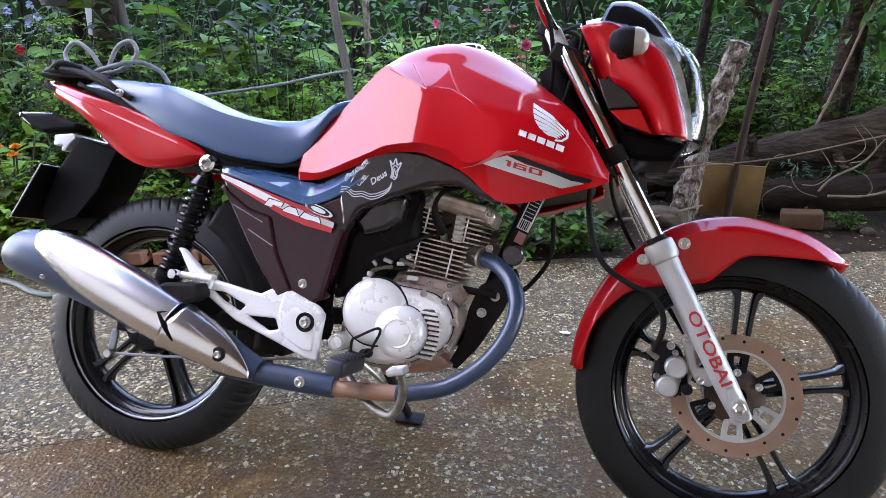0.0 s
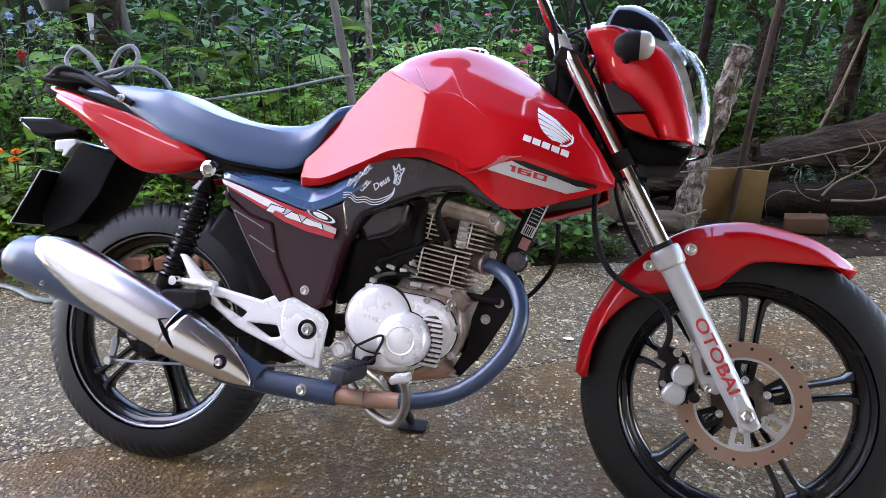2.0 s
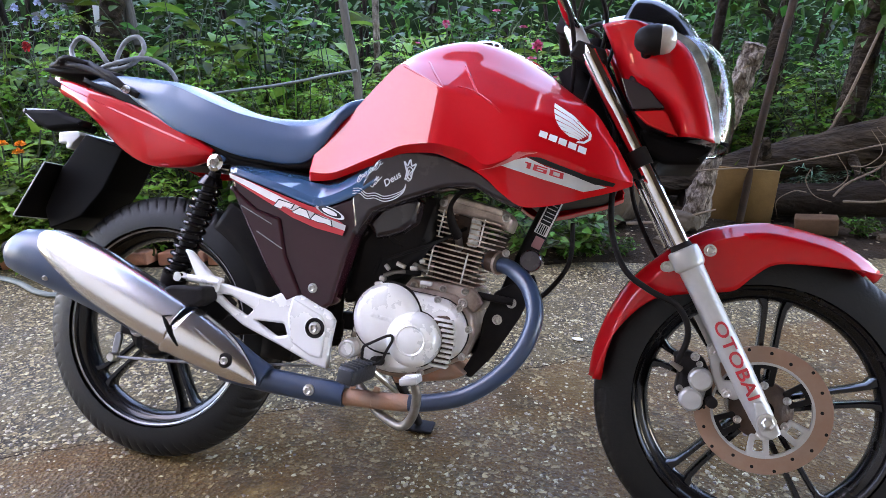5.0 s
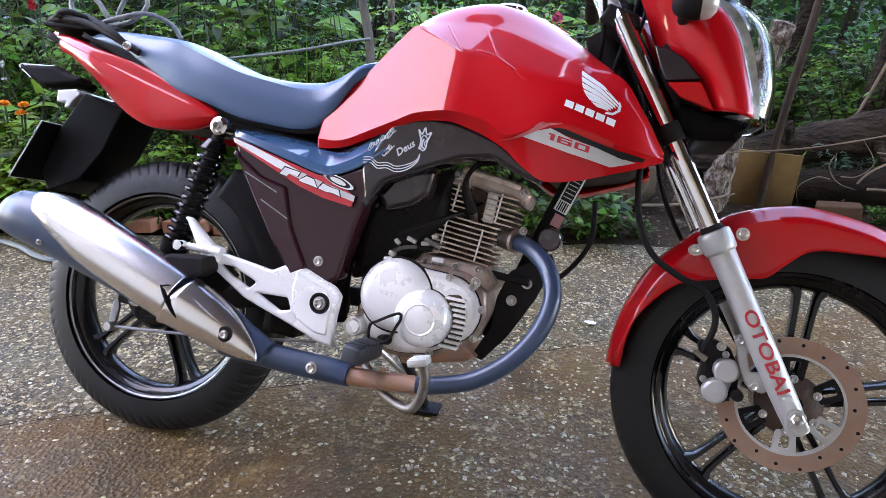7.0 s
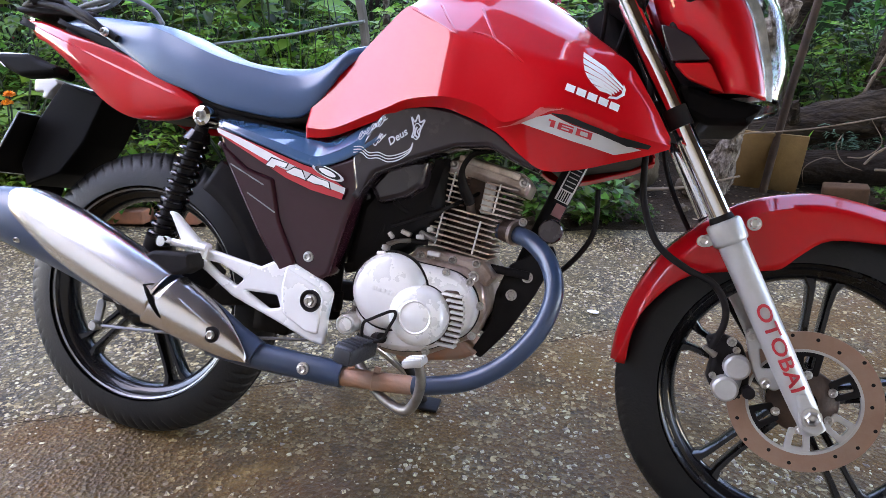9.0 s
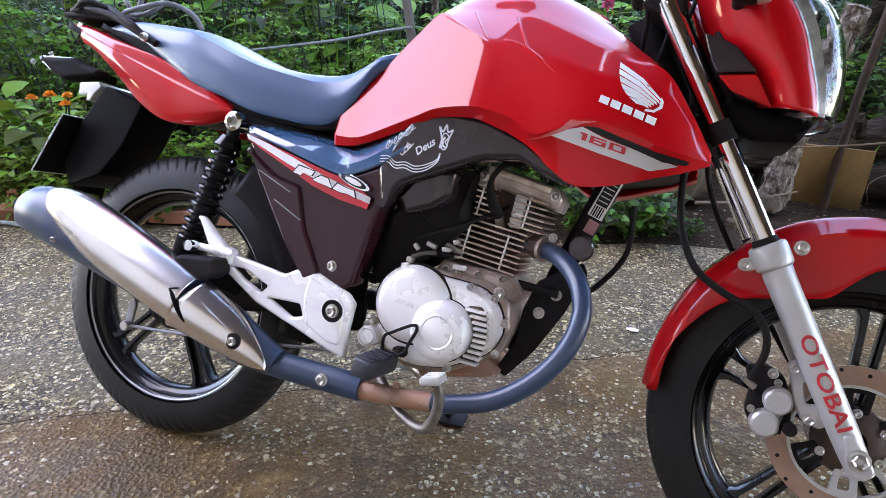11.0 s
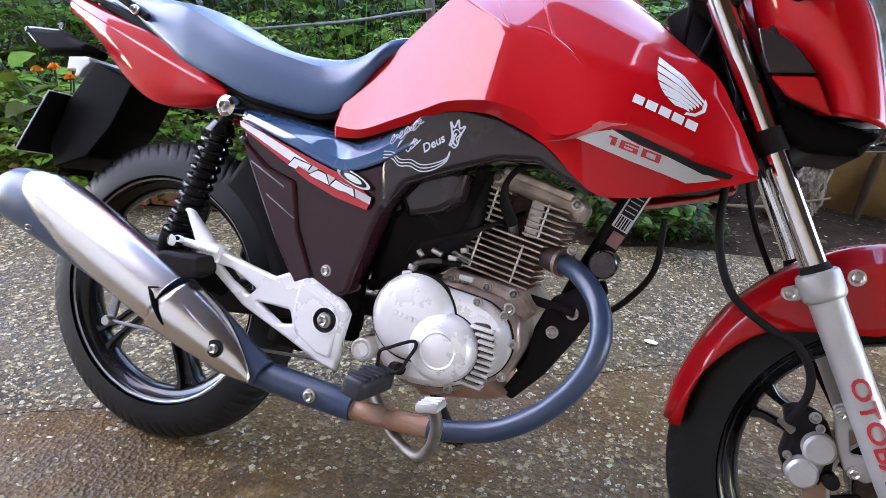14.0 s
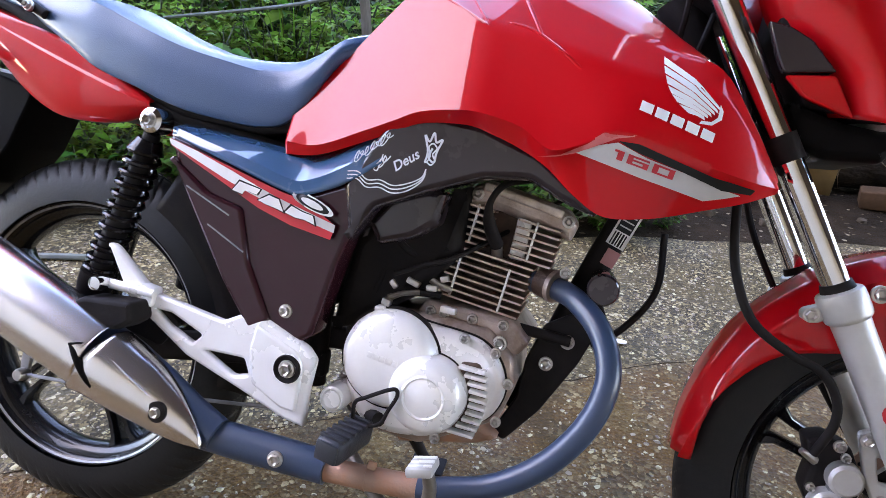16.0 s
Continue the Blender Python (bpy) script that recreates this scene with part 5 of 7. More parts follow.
for k in range(5):
    part("emblem_bar", box((0.0075, 0.0016, 0.008), pose(0.566 + 0.0092 * k, -0.1503, 0.4095 - 0.0016 * k, 0, 10, 0), 0.0006), ALLOY, case, "raised block on the clutch cover" if k == 0 else "")
clutch_arm = part("clutch_arm", plate([(0.556, 0.474), (0.573, 0.477), (0.583, 0.446), (0.580, 0.434), (0.562, 0.434)], -0.132, -0.108, 0.004, (), 0.003), ALLOY, case, "pale alloy clutch lever boss")
part("lever_nut", box((0.013, 0.014, 0.010), pose(0.572, -0.124, 0.482, 0, 12, 0), 0.002), BOLT, clutch_arm)
part("lever_link", tube([(0.572, -0.120, 0.487), (0.590, -0.115, 0.496), (0.612, -0.105, 0.500)], [0.005, 0.004, 0.004], 8, 4), DULLSTEEL, clutch_arm)
part("clutch_cable", tube([(0.575, -0.118, 0.522), (0.615, -0.110, 0.540), (0.66, -0.10, 0.56), (0.74, -0.02, 0.62), (0.86, 0.0, 0.72)], 0.0038, 8, 5), MATTE, case)
for cx_, cz_, w_ in ((0.572, 0.505, 0.014), (0.600, 0.512, 0.020), (0.628, 0.508, 0.016), (0.645, 0.524, 0.012)):
    part("cable_clip", box((w_, 0.012, 0.009), pose(cx_, -0.098, cz_, 0, 20 - 900 * (cx_ - 0.6), 0), 0.002), BOLT, case)
for path in ([(0.545, -0.075, 0.60), (0.575, -0.10, 0.565), (0.61, -0.09, 0.548), (0.635, -0.07, 0.56)], [(0.56, -0.06, 0.52), (0.59, -0.095, 0.500), (0.64, -0.085, 0.498)]):
    part("vent_hose", tube(path, 0.0055, 8, 5), MATTE, case)
part("hose_clamp", turned([(0.006, -0.004), (0.0085, -0.004), (0.0085, 0.004), (0.006, 0.004)], (0.600, -0.095, 0.553), 16), BOLT, case)
for k in range(10):
    z = 0.324 + 0.0100 * k
    near = 0.652 + math.sqrt(max(0.0, 0.0575 ** 2 - (z - 0.370) ** 2))
    far = 0.7335 - 0.00042 * (k - 5) ** 2
    part("cover_fin", box((far - near, 0.024, 0.0050), pose((near + far) / 2, -0.132, z, 0, 4, 0), 0.0016), ALLOY, case)
# dark bed: shade between the cover fins is put into its colour
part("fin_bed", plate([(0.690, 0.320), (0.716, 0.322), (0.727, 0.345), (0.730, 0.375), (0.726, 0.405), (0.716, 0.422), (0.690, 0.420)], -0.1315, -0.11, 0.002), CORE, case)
oil = part("oil_filler", turned([(0, -0.150), (0.012, -0.150), (0.013, -0.146), (0.0155, -0.150), (0.0185, -0.148), (0.020, -0.14), (0.020, -0.10)], (0.518, 0, 0.335), 30), ALLOY, case, "silver oil filler cap")
for at in ((0.541, -0.128, 0.445), (0.735, -0.128, 0.44), (0.757, -0.125, 0.400), (0.748, -0.125, 0.345), (0.668, -0.128, 0.305), (0.560, -0.128, 0.306), (0.528, -0.128, 0.375), (0.690, -0.128, 0.452)):
    bolt("case_bolt", at, 0.0075, case, h=0.009)
part("engine_top", plate([(0.60, 0.458), (0.62, 0.490), (0.75, 0.478), (0.775, 0.45), (0.76, 0.43)], -0.085, 0.085, 0.008), HEADCAST, case)
for dx in (0.628, 0.648, 0.69, 0.735):
    bolt("barrel_bolt", (dx, -0.085, 0.472 + 0.02 * (0.69 - dx)), 0.008, case, h=0.012)
part("wire_plug", box((0.024, 0.014, 0.010), pose(0.655, -0.092, 0.480, 0, 4, 0), 0.003), WHITE, case, "white wiring plug")

TILT = math.degrees(math.atan2(0.024, 0.15))
barrel_axis = Matrix.Translation((0.690, 0, 0.485)) @ pose(0, 0, 0, 0, TILT, 0)
# dark core carries the shade of the gaps between the fins
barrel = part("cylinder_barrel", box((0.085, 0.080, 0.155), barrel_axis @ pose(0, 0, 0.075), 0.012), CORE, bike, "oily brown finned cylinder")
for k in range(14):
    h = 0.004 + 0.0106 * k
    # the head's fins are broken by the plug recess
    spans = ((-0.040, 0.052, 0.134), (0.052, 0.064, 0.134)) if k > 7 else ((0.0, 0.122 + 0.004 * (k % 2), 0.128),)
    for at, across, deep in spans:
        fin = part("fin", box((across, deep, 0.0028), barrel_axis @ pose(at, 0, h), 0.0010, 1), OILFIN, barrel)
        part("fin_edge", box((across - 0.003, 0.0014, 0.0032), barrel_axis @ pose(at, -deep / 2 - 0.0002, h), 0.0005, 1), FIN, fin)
for dx, z0, z1 in ((-0.044, 0.005, 0.078), (-0.040, 0.088, 0.146), (0.030, 0.005, 0.070), (0.048, 0.088, 0.146)):
    part("fin_web", box((0.0035, 0.005, z1 - z0), barrel_axis @ pose(dx, -0.0655, (z0 + z1) / 2), 0.0015), ALLOY, barrel)
part("plug_recess", box((0.022, 0.010, 0.062), barrel_axis @ pose(0.030, -0.052, 0.115, 0, -4, 0), 0.004), ALLOY, barrel, "pale wall of the plug recess")
part("cylinder_head", plate([(0.650, 0.628), (0.660, 0.662), (0.685, 0.672), (0.80, 0.645), (0.816, 0.625), (0.808, 0.600), (0.79, 0.606), (0.70, 0.630)], -0.060, 0.060, 0.012), HEADCAST, barrel, "worn brown-grey cylinder head cover")
part("head_rib", box((0.120, 0.008, 0.012), pose(0.735, -0.062, 0.650, 0, 13, 0), 0.003), FIN, barrel)
for at in ((0.668, -0.06, 0.650), (0.802, -0.06, 0.628)):
    bolt("head_bolt", at, 0.009, barrel, h=0.011)
part("spark_plug", tube([barrel_axis @ Vector((0.004, -0.035, 0.075)), barrel_axis @ Vector((0.002, -0.075, 0.10))], [0.009, 0.008], 12, 2, True, False), BOLT, barrel)
part("plug_lead", tube([barrel_axis @ Vector((0.002, -0.072, 0.098)), (0.697, -0.10, 0.610), (0.695, -0.11, 0.640), (0.712, -0.105, 0.668), (0.745, -0.08, 0.680), (0.78, -0.03, 0.70)], [0.010, 0.009, 0.005, 0.005, 0.005, 0.005], 10, 5), MATTE, barrel, "black ignition lead")
part("intake", tube([(0.66, 0.0, 0.60), (0.62, 0.0, 0.60), (0.56, 0.0, 0.59)], [0.022, 0.024, 0.028], 16), MATTE, barrel)
part("throttle_body", box((0.06, 0.07, 0.07), pose(0.60, -0.02, 0.565, 0, 6, 0), 0.012), ALLOY, barrel)
part("carburettor_link", tube([(0.585, -0.06, 0.555), (0.60, -0.085, 0.535), (0.625, -0.08, 0.515), (0.65, -0.07, 0.505)], 0.005, 8), BOLT, barrel)
part("fuel_hose", tube([(0.57, -0.05, 0.60), (0.56, -0.09, 0.54), (0.545, -0.095, 0.49), (0.53, -0.08, 0.45)], 0.006, 8), MATTE, barrel)

# frame
frame_tube = part("main_frame", tube([(0.945, 0, 0.80), (0.885, 0, 0.66), (0.825, 0, 0.50), (0.80, 0, 0.42), (0.765, 0, 0.33)], 0.021, 16, 4), MATTE, bike, "black steel frame")
part("top_tube", tube([(0.94, 0, 0.84), (0.75, 0, 0.80), (0.50, 0, 0.70), (0.30, 0, 0.68)], 0.022, 14, 4), MATTE, frame_tube)
for s in (-1, 1):
    part("seat_rail", tube([(0.45, s * 0.09, 0.66), (0.20, s * 0.10, 0.705), (0.0, s * 0.10, 0.77), (-0.2, s * 0.08, 0.85)], 0.013, 12, 4), MATTE, frame_tube)
    part("rear_downtube", tube([(0.46, s * 0.085, 0.68), (0.47, s * 0.09, 0.55), (0.46, s * 0.085, 0.42), (0.46, s * 0.08, 0.33)], 0.018, 12, 4), MATTE, frame_tube)
part("engine_hanger", plate([(0.79, 0.475), (0.865, 0.52), (0.875, 0.50), (0.845, 0.425), (0.80, 0.345), (0.755, 0.29), (0.735, 0.30), (0.765, 0.36), (0.77, 0.42)], -0.042, -0.030, 0.003), MATTE, frame_tube, "black engine mounting plate")
for at in ((0.800, -0.043, 0.418), (0.826, -0.043, 0.455), (0.735, -0.10, 0.448)):
    bolt("hanger_bolt", at, 0.0105, frame_tube)
part("cross_tube", tube([(0.75, -0.05, 0.465), (0.83, -0.05, 0.458)], 0.008, 10, 2, True, False), MATTE, frame_tube)
label_m = Matrix.Translation((0.876, -0.0215, 0.618)) @ pose(0, 0, 0, 0, 21.5, 0)
part("frame_label", box((0.028, 0.002, 0.085), label_m @ pose(0, 0, 0.025), 0.0005), WHITE, frame_tube, "white printed label on the frame tube")
part("label_print", box((0.022, 0.002, 0.058), label_m @ pose(0, -0.0008, 0.035), 0.0003), BLACKDECAL, frame_tube)
for k in range(5):
    part("label_bar", box((0.003 if k % 2 else 0.002, 0.001, 0.02), label_m @ pose(-0.009 + 0.0042 * k, -0.0012, -0.006), 0.0), BLACKDECAL, frame_tube)
for k in range(6):
    part("label_line", box((0.018, 0.001, 0.002), label_m @ pose(0, -0.0022, 0.014 + 0.0085 * k), 0.0), GREYDECAL, frame_tube)
part("label_spot", box((0.02, 0.002, 0.025), label_m @ pose(0.004, -0.001, -0.035), 0.0004), material("pink_label", (0.5, 0.22, 0.22), 0.5, second=(0.4, 0.2, 0.2), bump=0.0), frame_tube)
part("frame_cap", turned([(0, -0.100), (0.019, -0.100), (0.0215, -0.097), (0.022, -0.09), (0.022, -0.02)], (0.862, 0, 0.545), 32), PLASTIC, frame_tube, "round black rubber cap")
part("frame_cable", tube([(0.935, -0.03, 0.63), (0.935, -0.04, 0.55), (0.90, -0.04, 0.49), (0.86, -0.03, 0.455)], 0.005, 8), MATTE, frame_tube)

# swing arm, shock absorbers, inner mudguard
arm = part("swing_arm", plate([(-0.05, 0.325), (0.0, 0.335), (0.35, 0.385), (0.48, 0.385), (0.48, 0.345), (0.35, 0.340), (0.0, 0.290), (-0.05, 0.295)], -0.098, -0.070, 0.006), MATTE, bike, "black steel swing arm")
part("swing_arm_left", plate([(-0.05, 0.325), (0.0, 0.335), (0.35, 0.385), (0.48, 0.385), (0.48, 0.345), (0.35, 0.340), (0.0, 0.290), (-0.05, 0.295)], 0.070, 0.098, 0.006), MATTE, arm)
bolt("wheel_nut", (0, -0.10, 0.31), 0.017, arm, h=0.014)
for s in (-1, 1):
    top, low = Vector((0.187, s * 0.138, 0.690)), Vector((0.083, s * 0.125, 0.390))
    axis = (low - top).normalized()
    e1 = axis.cross(Vector((0, 1, 0))).normalized()
    e2 = axis.cross(e1)
    turns, span = 12, (low - top).length
    coil = [top + axis * (0.045 + (span - 0.10) * k / (turns * 12)) + (e1 * math.cos(2 * math.pi * k / 12) + e2 * math.sin(2 * math.pi * k / 12)) * 0.0235 for k in range(turns * 12 + 1)]
    shock = part("shock_absorber", tube(coil, 0.0046, 8, 1, True, False), GLOSS, bike, "black coil spring shock absorber")
    part("damper", tube([top + axis * 0.02, top + axis * 0.05, top + axis * 0.16, top + axis * 0.17, low], [0.012, 0.015, 0.015, 0.018, 0.018], 16, 2, True, False), MATTE, shock)
    part("spring_seat", tube([top + axis * 0.030, top + axis * 0.048], [0.018, 0.026], 20, 2, True, False), GLOSS, shock)
    part("spring_cup", tube([top + axis * (span - 0.060), top + axis * (span - 0.04), low + axis * 0.002], [0.028, 0.027, 0.018], 20, 2, True, False), MATTE, shock)
    eye = turned([(0.004, -0.016), (0.012, -0.018), (0.0185, -0.015), (0.020, -0.008), (0.020, 0.012)], tuple(top), 28)
    part("shock_eye", eye, CHROME, shock, "chrome shock mounting eye")
    bolt("shock_nut", (top.x, top.y - 0.014, top.z), 0.012, shock, h=0.012)
inner = []
for s in (-1, -0.9, 0, 0.9, 1):
    row = []
    for deg in (-6, 4, 14, 24, 34, 44, 54, 62):
        a = radians(deg)
        r = 0.345 if abs(s) < 0.95 else 0.275
        row.append((r * math.cos(a) + 0.012, s * 0.062, 0.31 + r * math.sin(a)))
    inner.append(row)
thick(part("inner_mudguard", sheet(inner, 3, 4, (1, 3)), MATTE, bike, "black inner rear mudguard"), 0.004)
part("battery_box", plate([(0.21, 0.68), (0.42, 0.66), (0.47, 0.45), (0.40, 0.42), (0.36, 0.52), (0.27, 0.62)], -0.10, 0.10, 0.01), MATTE, bike, "black battery box under the seat")

# foot peg bracket
bracket = part("footrest_bracket", plate([(0.143, 0.503), (0.158, 0.500), (0.225, 0.442), (0.345, 0.420), (0.385, 0.440), (0.410, 0.436), (0.480, 0.406), (0.494, 0.390), (0.488, 0.345), (0.487, 0.292), (0.455, 0.298), (0.385, 0.325), (0.293, 0.358), (0.222, 0.404), (0.188, 0.425), (0.165, 0.465)],
                                        -0.166, -0.150, 0.005, [[(0.232, 0.418), (0.262, 0.416), (0.315, 0.393), (0.300, 0.378), (0.262, 0.396)], [(0.318, 0.372), (0.385, 0.372), (0.394, 0.350), (0.370, 0.344)]], 0.005), SILVER, bike, "silver cast footrest bracket")
part("bracket_rib", plate([(0.402, 0.340), (0.394, 0.388), (0.400, 0.426), (0.468, 0.397), (0.478, 0.375), (0.474, 0.312), (0.450, 0.314)], -0.1705, -0.160, 0.004), SILVER, bracket)
part("bracket_washer", turned([(0.010, -0.169), (0.019, -0.174), (0.0205, -0.171), (0.0205, -0.150)], (0.455, 0, 0.372), 32), MATTE, bracket)
bolt("bracket_bolt", (0.455, -0.170, 0.372), 0.0125, bracket, h=0.010)
pillion = part("pillion_peg", plate([(0.127, 0.414), (0.150, 0.428), (0.228, 0.432), (0.234, 0.405), (0.212, 0.390), (0.157, 0.381), (0.134, 0.391)], -0.214, -0.165, 0.007, (), 0.006), MATTE, bracket, "folded black pillion footrest")
part("peg_pivot", tube([(0.155, -0.175, 0.445), (0.235, -0.17, 0.440)], 0.0075, 12, 2, True, False), SILVER, bracket)
part("peg_end", turned([(0, -0.012), (0.010, -0.010), (0.012, 0), (0.010, 0.012), (0, 0.014)], (0.156, -0.19, 0.446), 16), CHROME, bracket)
part("peg_lug", box((0.026, 0.025, 0.03), pose(0.222, -0.163, 0.436, 0, 10, 0), 0.005), SILVER, bracket)
peg_axis = (Vector((0.553, -0.232, 0.298)) - Vector((0.566, -0.150, 0.302))).normalized()
peg_up = Vector((0.10, -0.15, 1.0)).cross(peg_axis).cross(peg_axis).normalized() * -1
peg_m = Matrix.Translation((0.559, -0.190, 0.300)) @ Matrix((peg_up.cross(peg_axis), peg_axis, peg_up)).transposed().to_4x4()
peg = part("foot_peg", box((0.040, 0.092, 0.034), peg_m, 0.009, 3), PEGRUBBER, bike, "worn blue-black rubber foot peg")
for k in range(6):
    part("peg_rib", box((0.036, 0.006, 0.005), peg_m @ pose(0, -0.036 + 0.0145 * k, 0.0175), 0.0015), PEGRUBBER, peg)
part("peg_end_cap", box((0.032, 0.006, 0.026), peg_m @ pose(0, 0.0455, 0), 0.0025), PEGRUBBER, peg)
part("peg_mount", tube([(0.52, -0.06, 0.300), (0.590, -0.148, 0.321)], 0.010, 10, 2, True, False), MATTE, peg)
pedal = part("brake_pedal", tube([(0.545, -0.13, 0.262), (0.60, -0.165, 0.225), (0.655, -0.195, 0.212), (0.680, -0.21, 0.235), (0.690, -0.225, 0.275), (0.686, -0.234, 0.303)], [0.010, 0.009, 0.009, 0.009, 0.009, 0.008], 10, 5), DULLSTEEL, bike, "dull steel brake pedal")
part("pedal_pad", box((0.034, 0.044, 0.013), pose(0.679, -0.236, 0.309, 0, -12, 0), 0.004), FORK, pedal, "ribbed silver pedal pad")
for k in range(3):
    part("pad_rib", box((0.030, 0.005, 0.003), pose(0.6785, -0.222 - 0.014 * k, 0.3160, 0, -12, 0), 0.001), ALLOY, pedal)
part("rod_guard", tube([(0.556, -0.160, 0.316), (0.560, -0.170, 0.346), (0.575, -0.172, 0.357), (0.611, -0.172, 0.376), (0.618, -0.172, 0.368), (0.608, -0.172, 0.345), (0.599, -0.170, 0.325), (0.578, -0.162, 0.313)], 0.0028, 8, 6), MATTE, pedal, "thin black wire loop")
stand = part("side_stand", tube([(0.53, 0.10, 0.29), (0.56, 0.16, 0.20), (0.585, 0.245, 0.106)], [0.013, 0.012, 0.011], 12, 3), MATTE, bike, "black side stand")
part("stand_foot", box((0.07, 0.05, 0.008), Matrix.Translation((0.59, 0.248, 0.096)) @ pose(0, 0, 0, LEAN, 0, 0), 0.003), MATTE, stand)
part("stand_spring", tube([(0.50, 0.09, 0.25), (0.56, 0.17, 0.18)], 0.007, 8, 2, True, False), BOLT, stand)
part("sump_guard", plate([(0.60, 0.262), (0.72, 0.285), (0.75, 0.30), (0.72, 0.32), (0.58, 0.30)], -0.07, 0.07, 0.01), RUST, bike, "brownish engine underside")

# exhaust
header = part("header_pipe", tube([(0.765, -0.04, 0.535), (0.80, -0.060, 0.532), (0.832, -0.090, 0.522), (0.868, -0.125, 0.490), (0.884, -0.150, 0.440), (0.868, -0.162, 0.380), (0.825, -0.170, 0.322), (0.765, -0.174, 0.279), (0.70, -0.176, 0.259), (0.655, -0.178, 0.253)],
                                  0.0162, 24, 6), PIPE, bike, "blue-black painted exhaust header, blued for reflected sky")
part("header_rust", tube([(0.665, -0.178, 0.2535), (0.60, -0.178, 0.250), (0.535, -0.178, 0.248)], 0.0166, 24, 3), RUST, header, "heat-rusted stretch of pipe")
part("header_band", tube([(0.594, -0.178, 0.2497), (0.590, -0.178, 0.2496)], 0.0178, 24, 2, True, False), RUST, header)
for x, h, lean_ in ((0.551, 0.010, -14), (0.600, 0.012, 10)):
    part("clamp_tab", box((0.012, 0.004, h), pose(x, -0.184, 0.2715, 0, lean_, 0), 0.001), RUST, header)
part("header_flange", tube([(0.775, -0.044, 0.538), (0.798, -0.058, 0.534)], [0.022, 0.0235], 16, 2, True, False), CORE, header, "oil-blackened pipe flange")
part("flange_clamp", tube([(0.794, -0.056, 0.535), (0.800, -0.060, 0.534)], 0.0245, 16, 2, True, False), HEADCAST, header)
bolt("flange_bolt", (0.808, -0.062, 0.556), 0.008, header)
part("mid_pipe", tube([(0.535, -0.178, 0.250), (0.50, -0.178, 0.252), (0.42, -0.180, 0.256), (0.33, -0.186, 0.264), (0.28, -0.19, 0.275)], [0.0225, 0.0235, 0.0240, 0.0245, 0.028], 24, 4), PIPE, header, "blue-black pipe cover, blued for reflected sky")
bolt("pipe_bolt", (0.468, -0.202, 0.256), 0.0115, header)


MUFFLER = ((-0.256, 0.470, 0.018), (-0.252, 0.470, 0.038), (-0.236, 0.467, 0.050), (-0.20, 0.462, 0.0575), (-0.14, 0.450, 0.0615), (-0.05, 0.422, 0.0600), (0.05, 0.387, 0.0560), (0.14, 0.352, 0.0530), (0.21, 0.326, 0.0490), (0.27, 0.303, 0.0410), (0.325, 0.280, 0.0320), (0.372, 0.265, 0.0245))
MUFFLER_Y = -0.190


def muffler_point(x, ang, off):
    """A point on the muffler's skin; the angle counts from its right side upwards."""
    for a, b in zip(MUFFLER, MUFFLER[1:]):
        if a[0] <= x <= b[0]:
            t = (x - a[0]) / (b[0] - a[0])
            z, r = a[1] + t * (b[1] - a[1]), a[2] + t * (b[2] - a[2])
            up = Vector((0.36, 0, 0.93))
            return Vector((x, MUFFLER_Y, z)) + (Vector((0, -1, 0)) * math.cos(ang) * 0.92 + up * math.sin(ang)) * (r + off)


bm = bmesh.new()
xs = [v[0] for v in spline([(m_[0],) for m_ in MUFFLER], 4)]
rings = [[muffler_point(min(max(x, -0.256), 0.372), 2 * math.pi * j / 32, 0) for j in range(32)] for x in xs]
skin(bm, rings)
muffler = part("muffler", bm, PIPE, bike, "blue-black silencer, blued for reflected sky, with brushed steel heat shields", 50)
part("muffler_outlet", turned([(0.010, -0.02), (0.016, -0.02), (0.016, 0.02), (0.010, 0.02)], n=20, closed=True, m=pose(-0.262, MUFFLER_Y, 0.465, 0, 0, 90)), MATTE, muffler)


def shield(spans, off, height):
    """A curved steel shield: for each x, the angles of its lower and upper edge."""
    rows = []
    for k in range(9):
        t = k / 8
        rows.append([muffler_point(x, radians(lo + (hi - lo) * t), off + height * math.sin(math.pi * min(1, max(0, t))) ** 0.6) for x, lo, hi in spans])
    return sheet(rows, 2, 4)


thick(part("heat_shield", shield(((-0.172, 40, 66), (-0.155, 22, 84), (-0.12, 8, 98), (-0.08, -4, 104), (-0.03, -20, 106), (0.05, -38, 106), (0.12, -46, 104), (0.160, -50, 102), (0.178, -52, 100)), 0.004, 0.011), STEEL, muffler, "brushed steel heat shield"), 0.003)
thick(part("heat_shield", shield(((0.170, -62, -20), (0.180, -62, 30), (0.190, -64, 84), (0.205, -64, 94), (0.235, -66, 90), (0.27, -66, 82), (0.305, -62, 66), (0.335, -50, 42), (0.360, -34, 10), (0.370, -24, -12)), 0.005, 0.008), STEEL, muffler, "small pointed steel heat shield"), 0.003)
slot = tube([muffler_point(x, radians(a), 0.0118) for x, a in ((0.157, 22), (0.170, 15), (0.185, 4), (0.198, -5), (0.209, -13))], [0.0030, 0.0052, 0.0050, 0.0040, 0.0014], 10, 5)
tube_into(slot, [muffler_point(x, radians(a), 0.0122) for x, a in ((0.156, 21), (0.166, 28), (0.178, 36))], [0.0032, 0.0030, 0.0018], 10, 5)
part("shield_slot", slot, DARKPLASTIC, muffler, "dark slot between the heat shields")
part("shield_crease", tube([muffler_point(0.215, radians(34), 0.0115), muffler_point(0.255, radians(26), 0.0125), muffler_point(0.290, radians(20), 0.0115)], [0.0008, 0.0022, 0.0008], 8, 4), STEEL, muffler)
p = muffler_point(0.300, radians(8), 0.012)
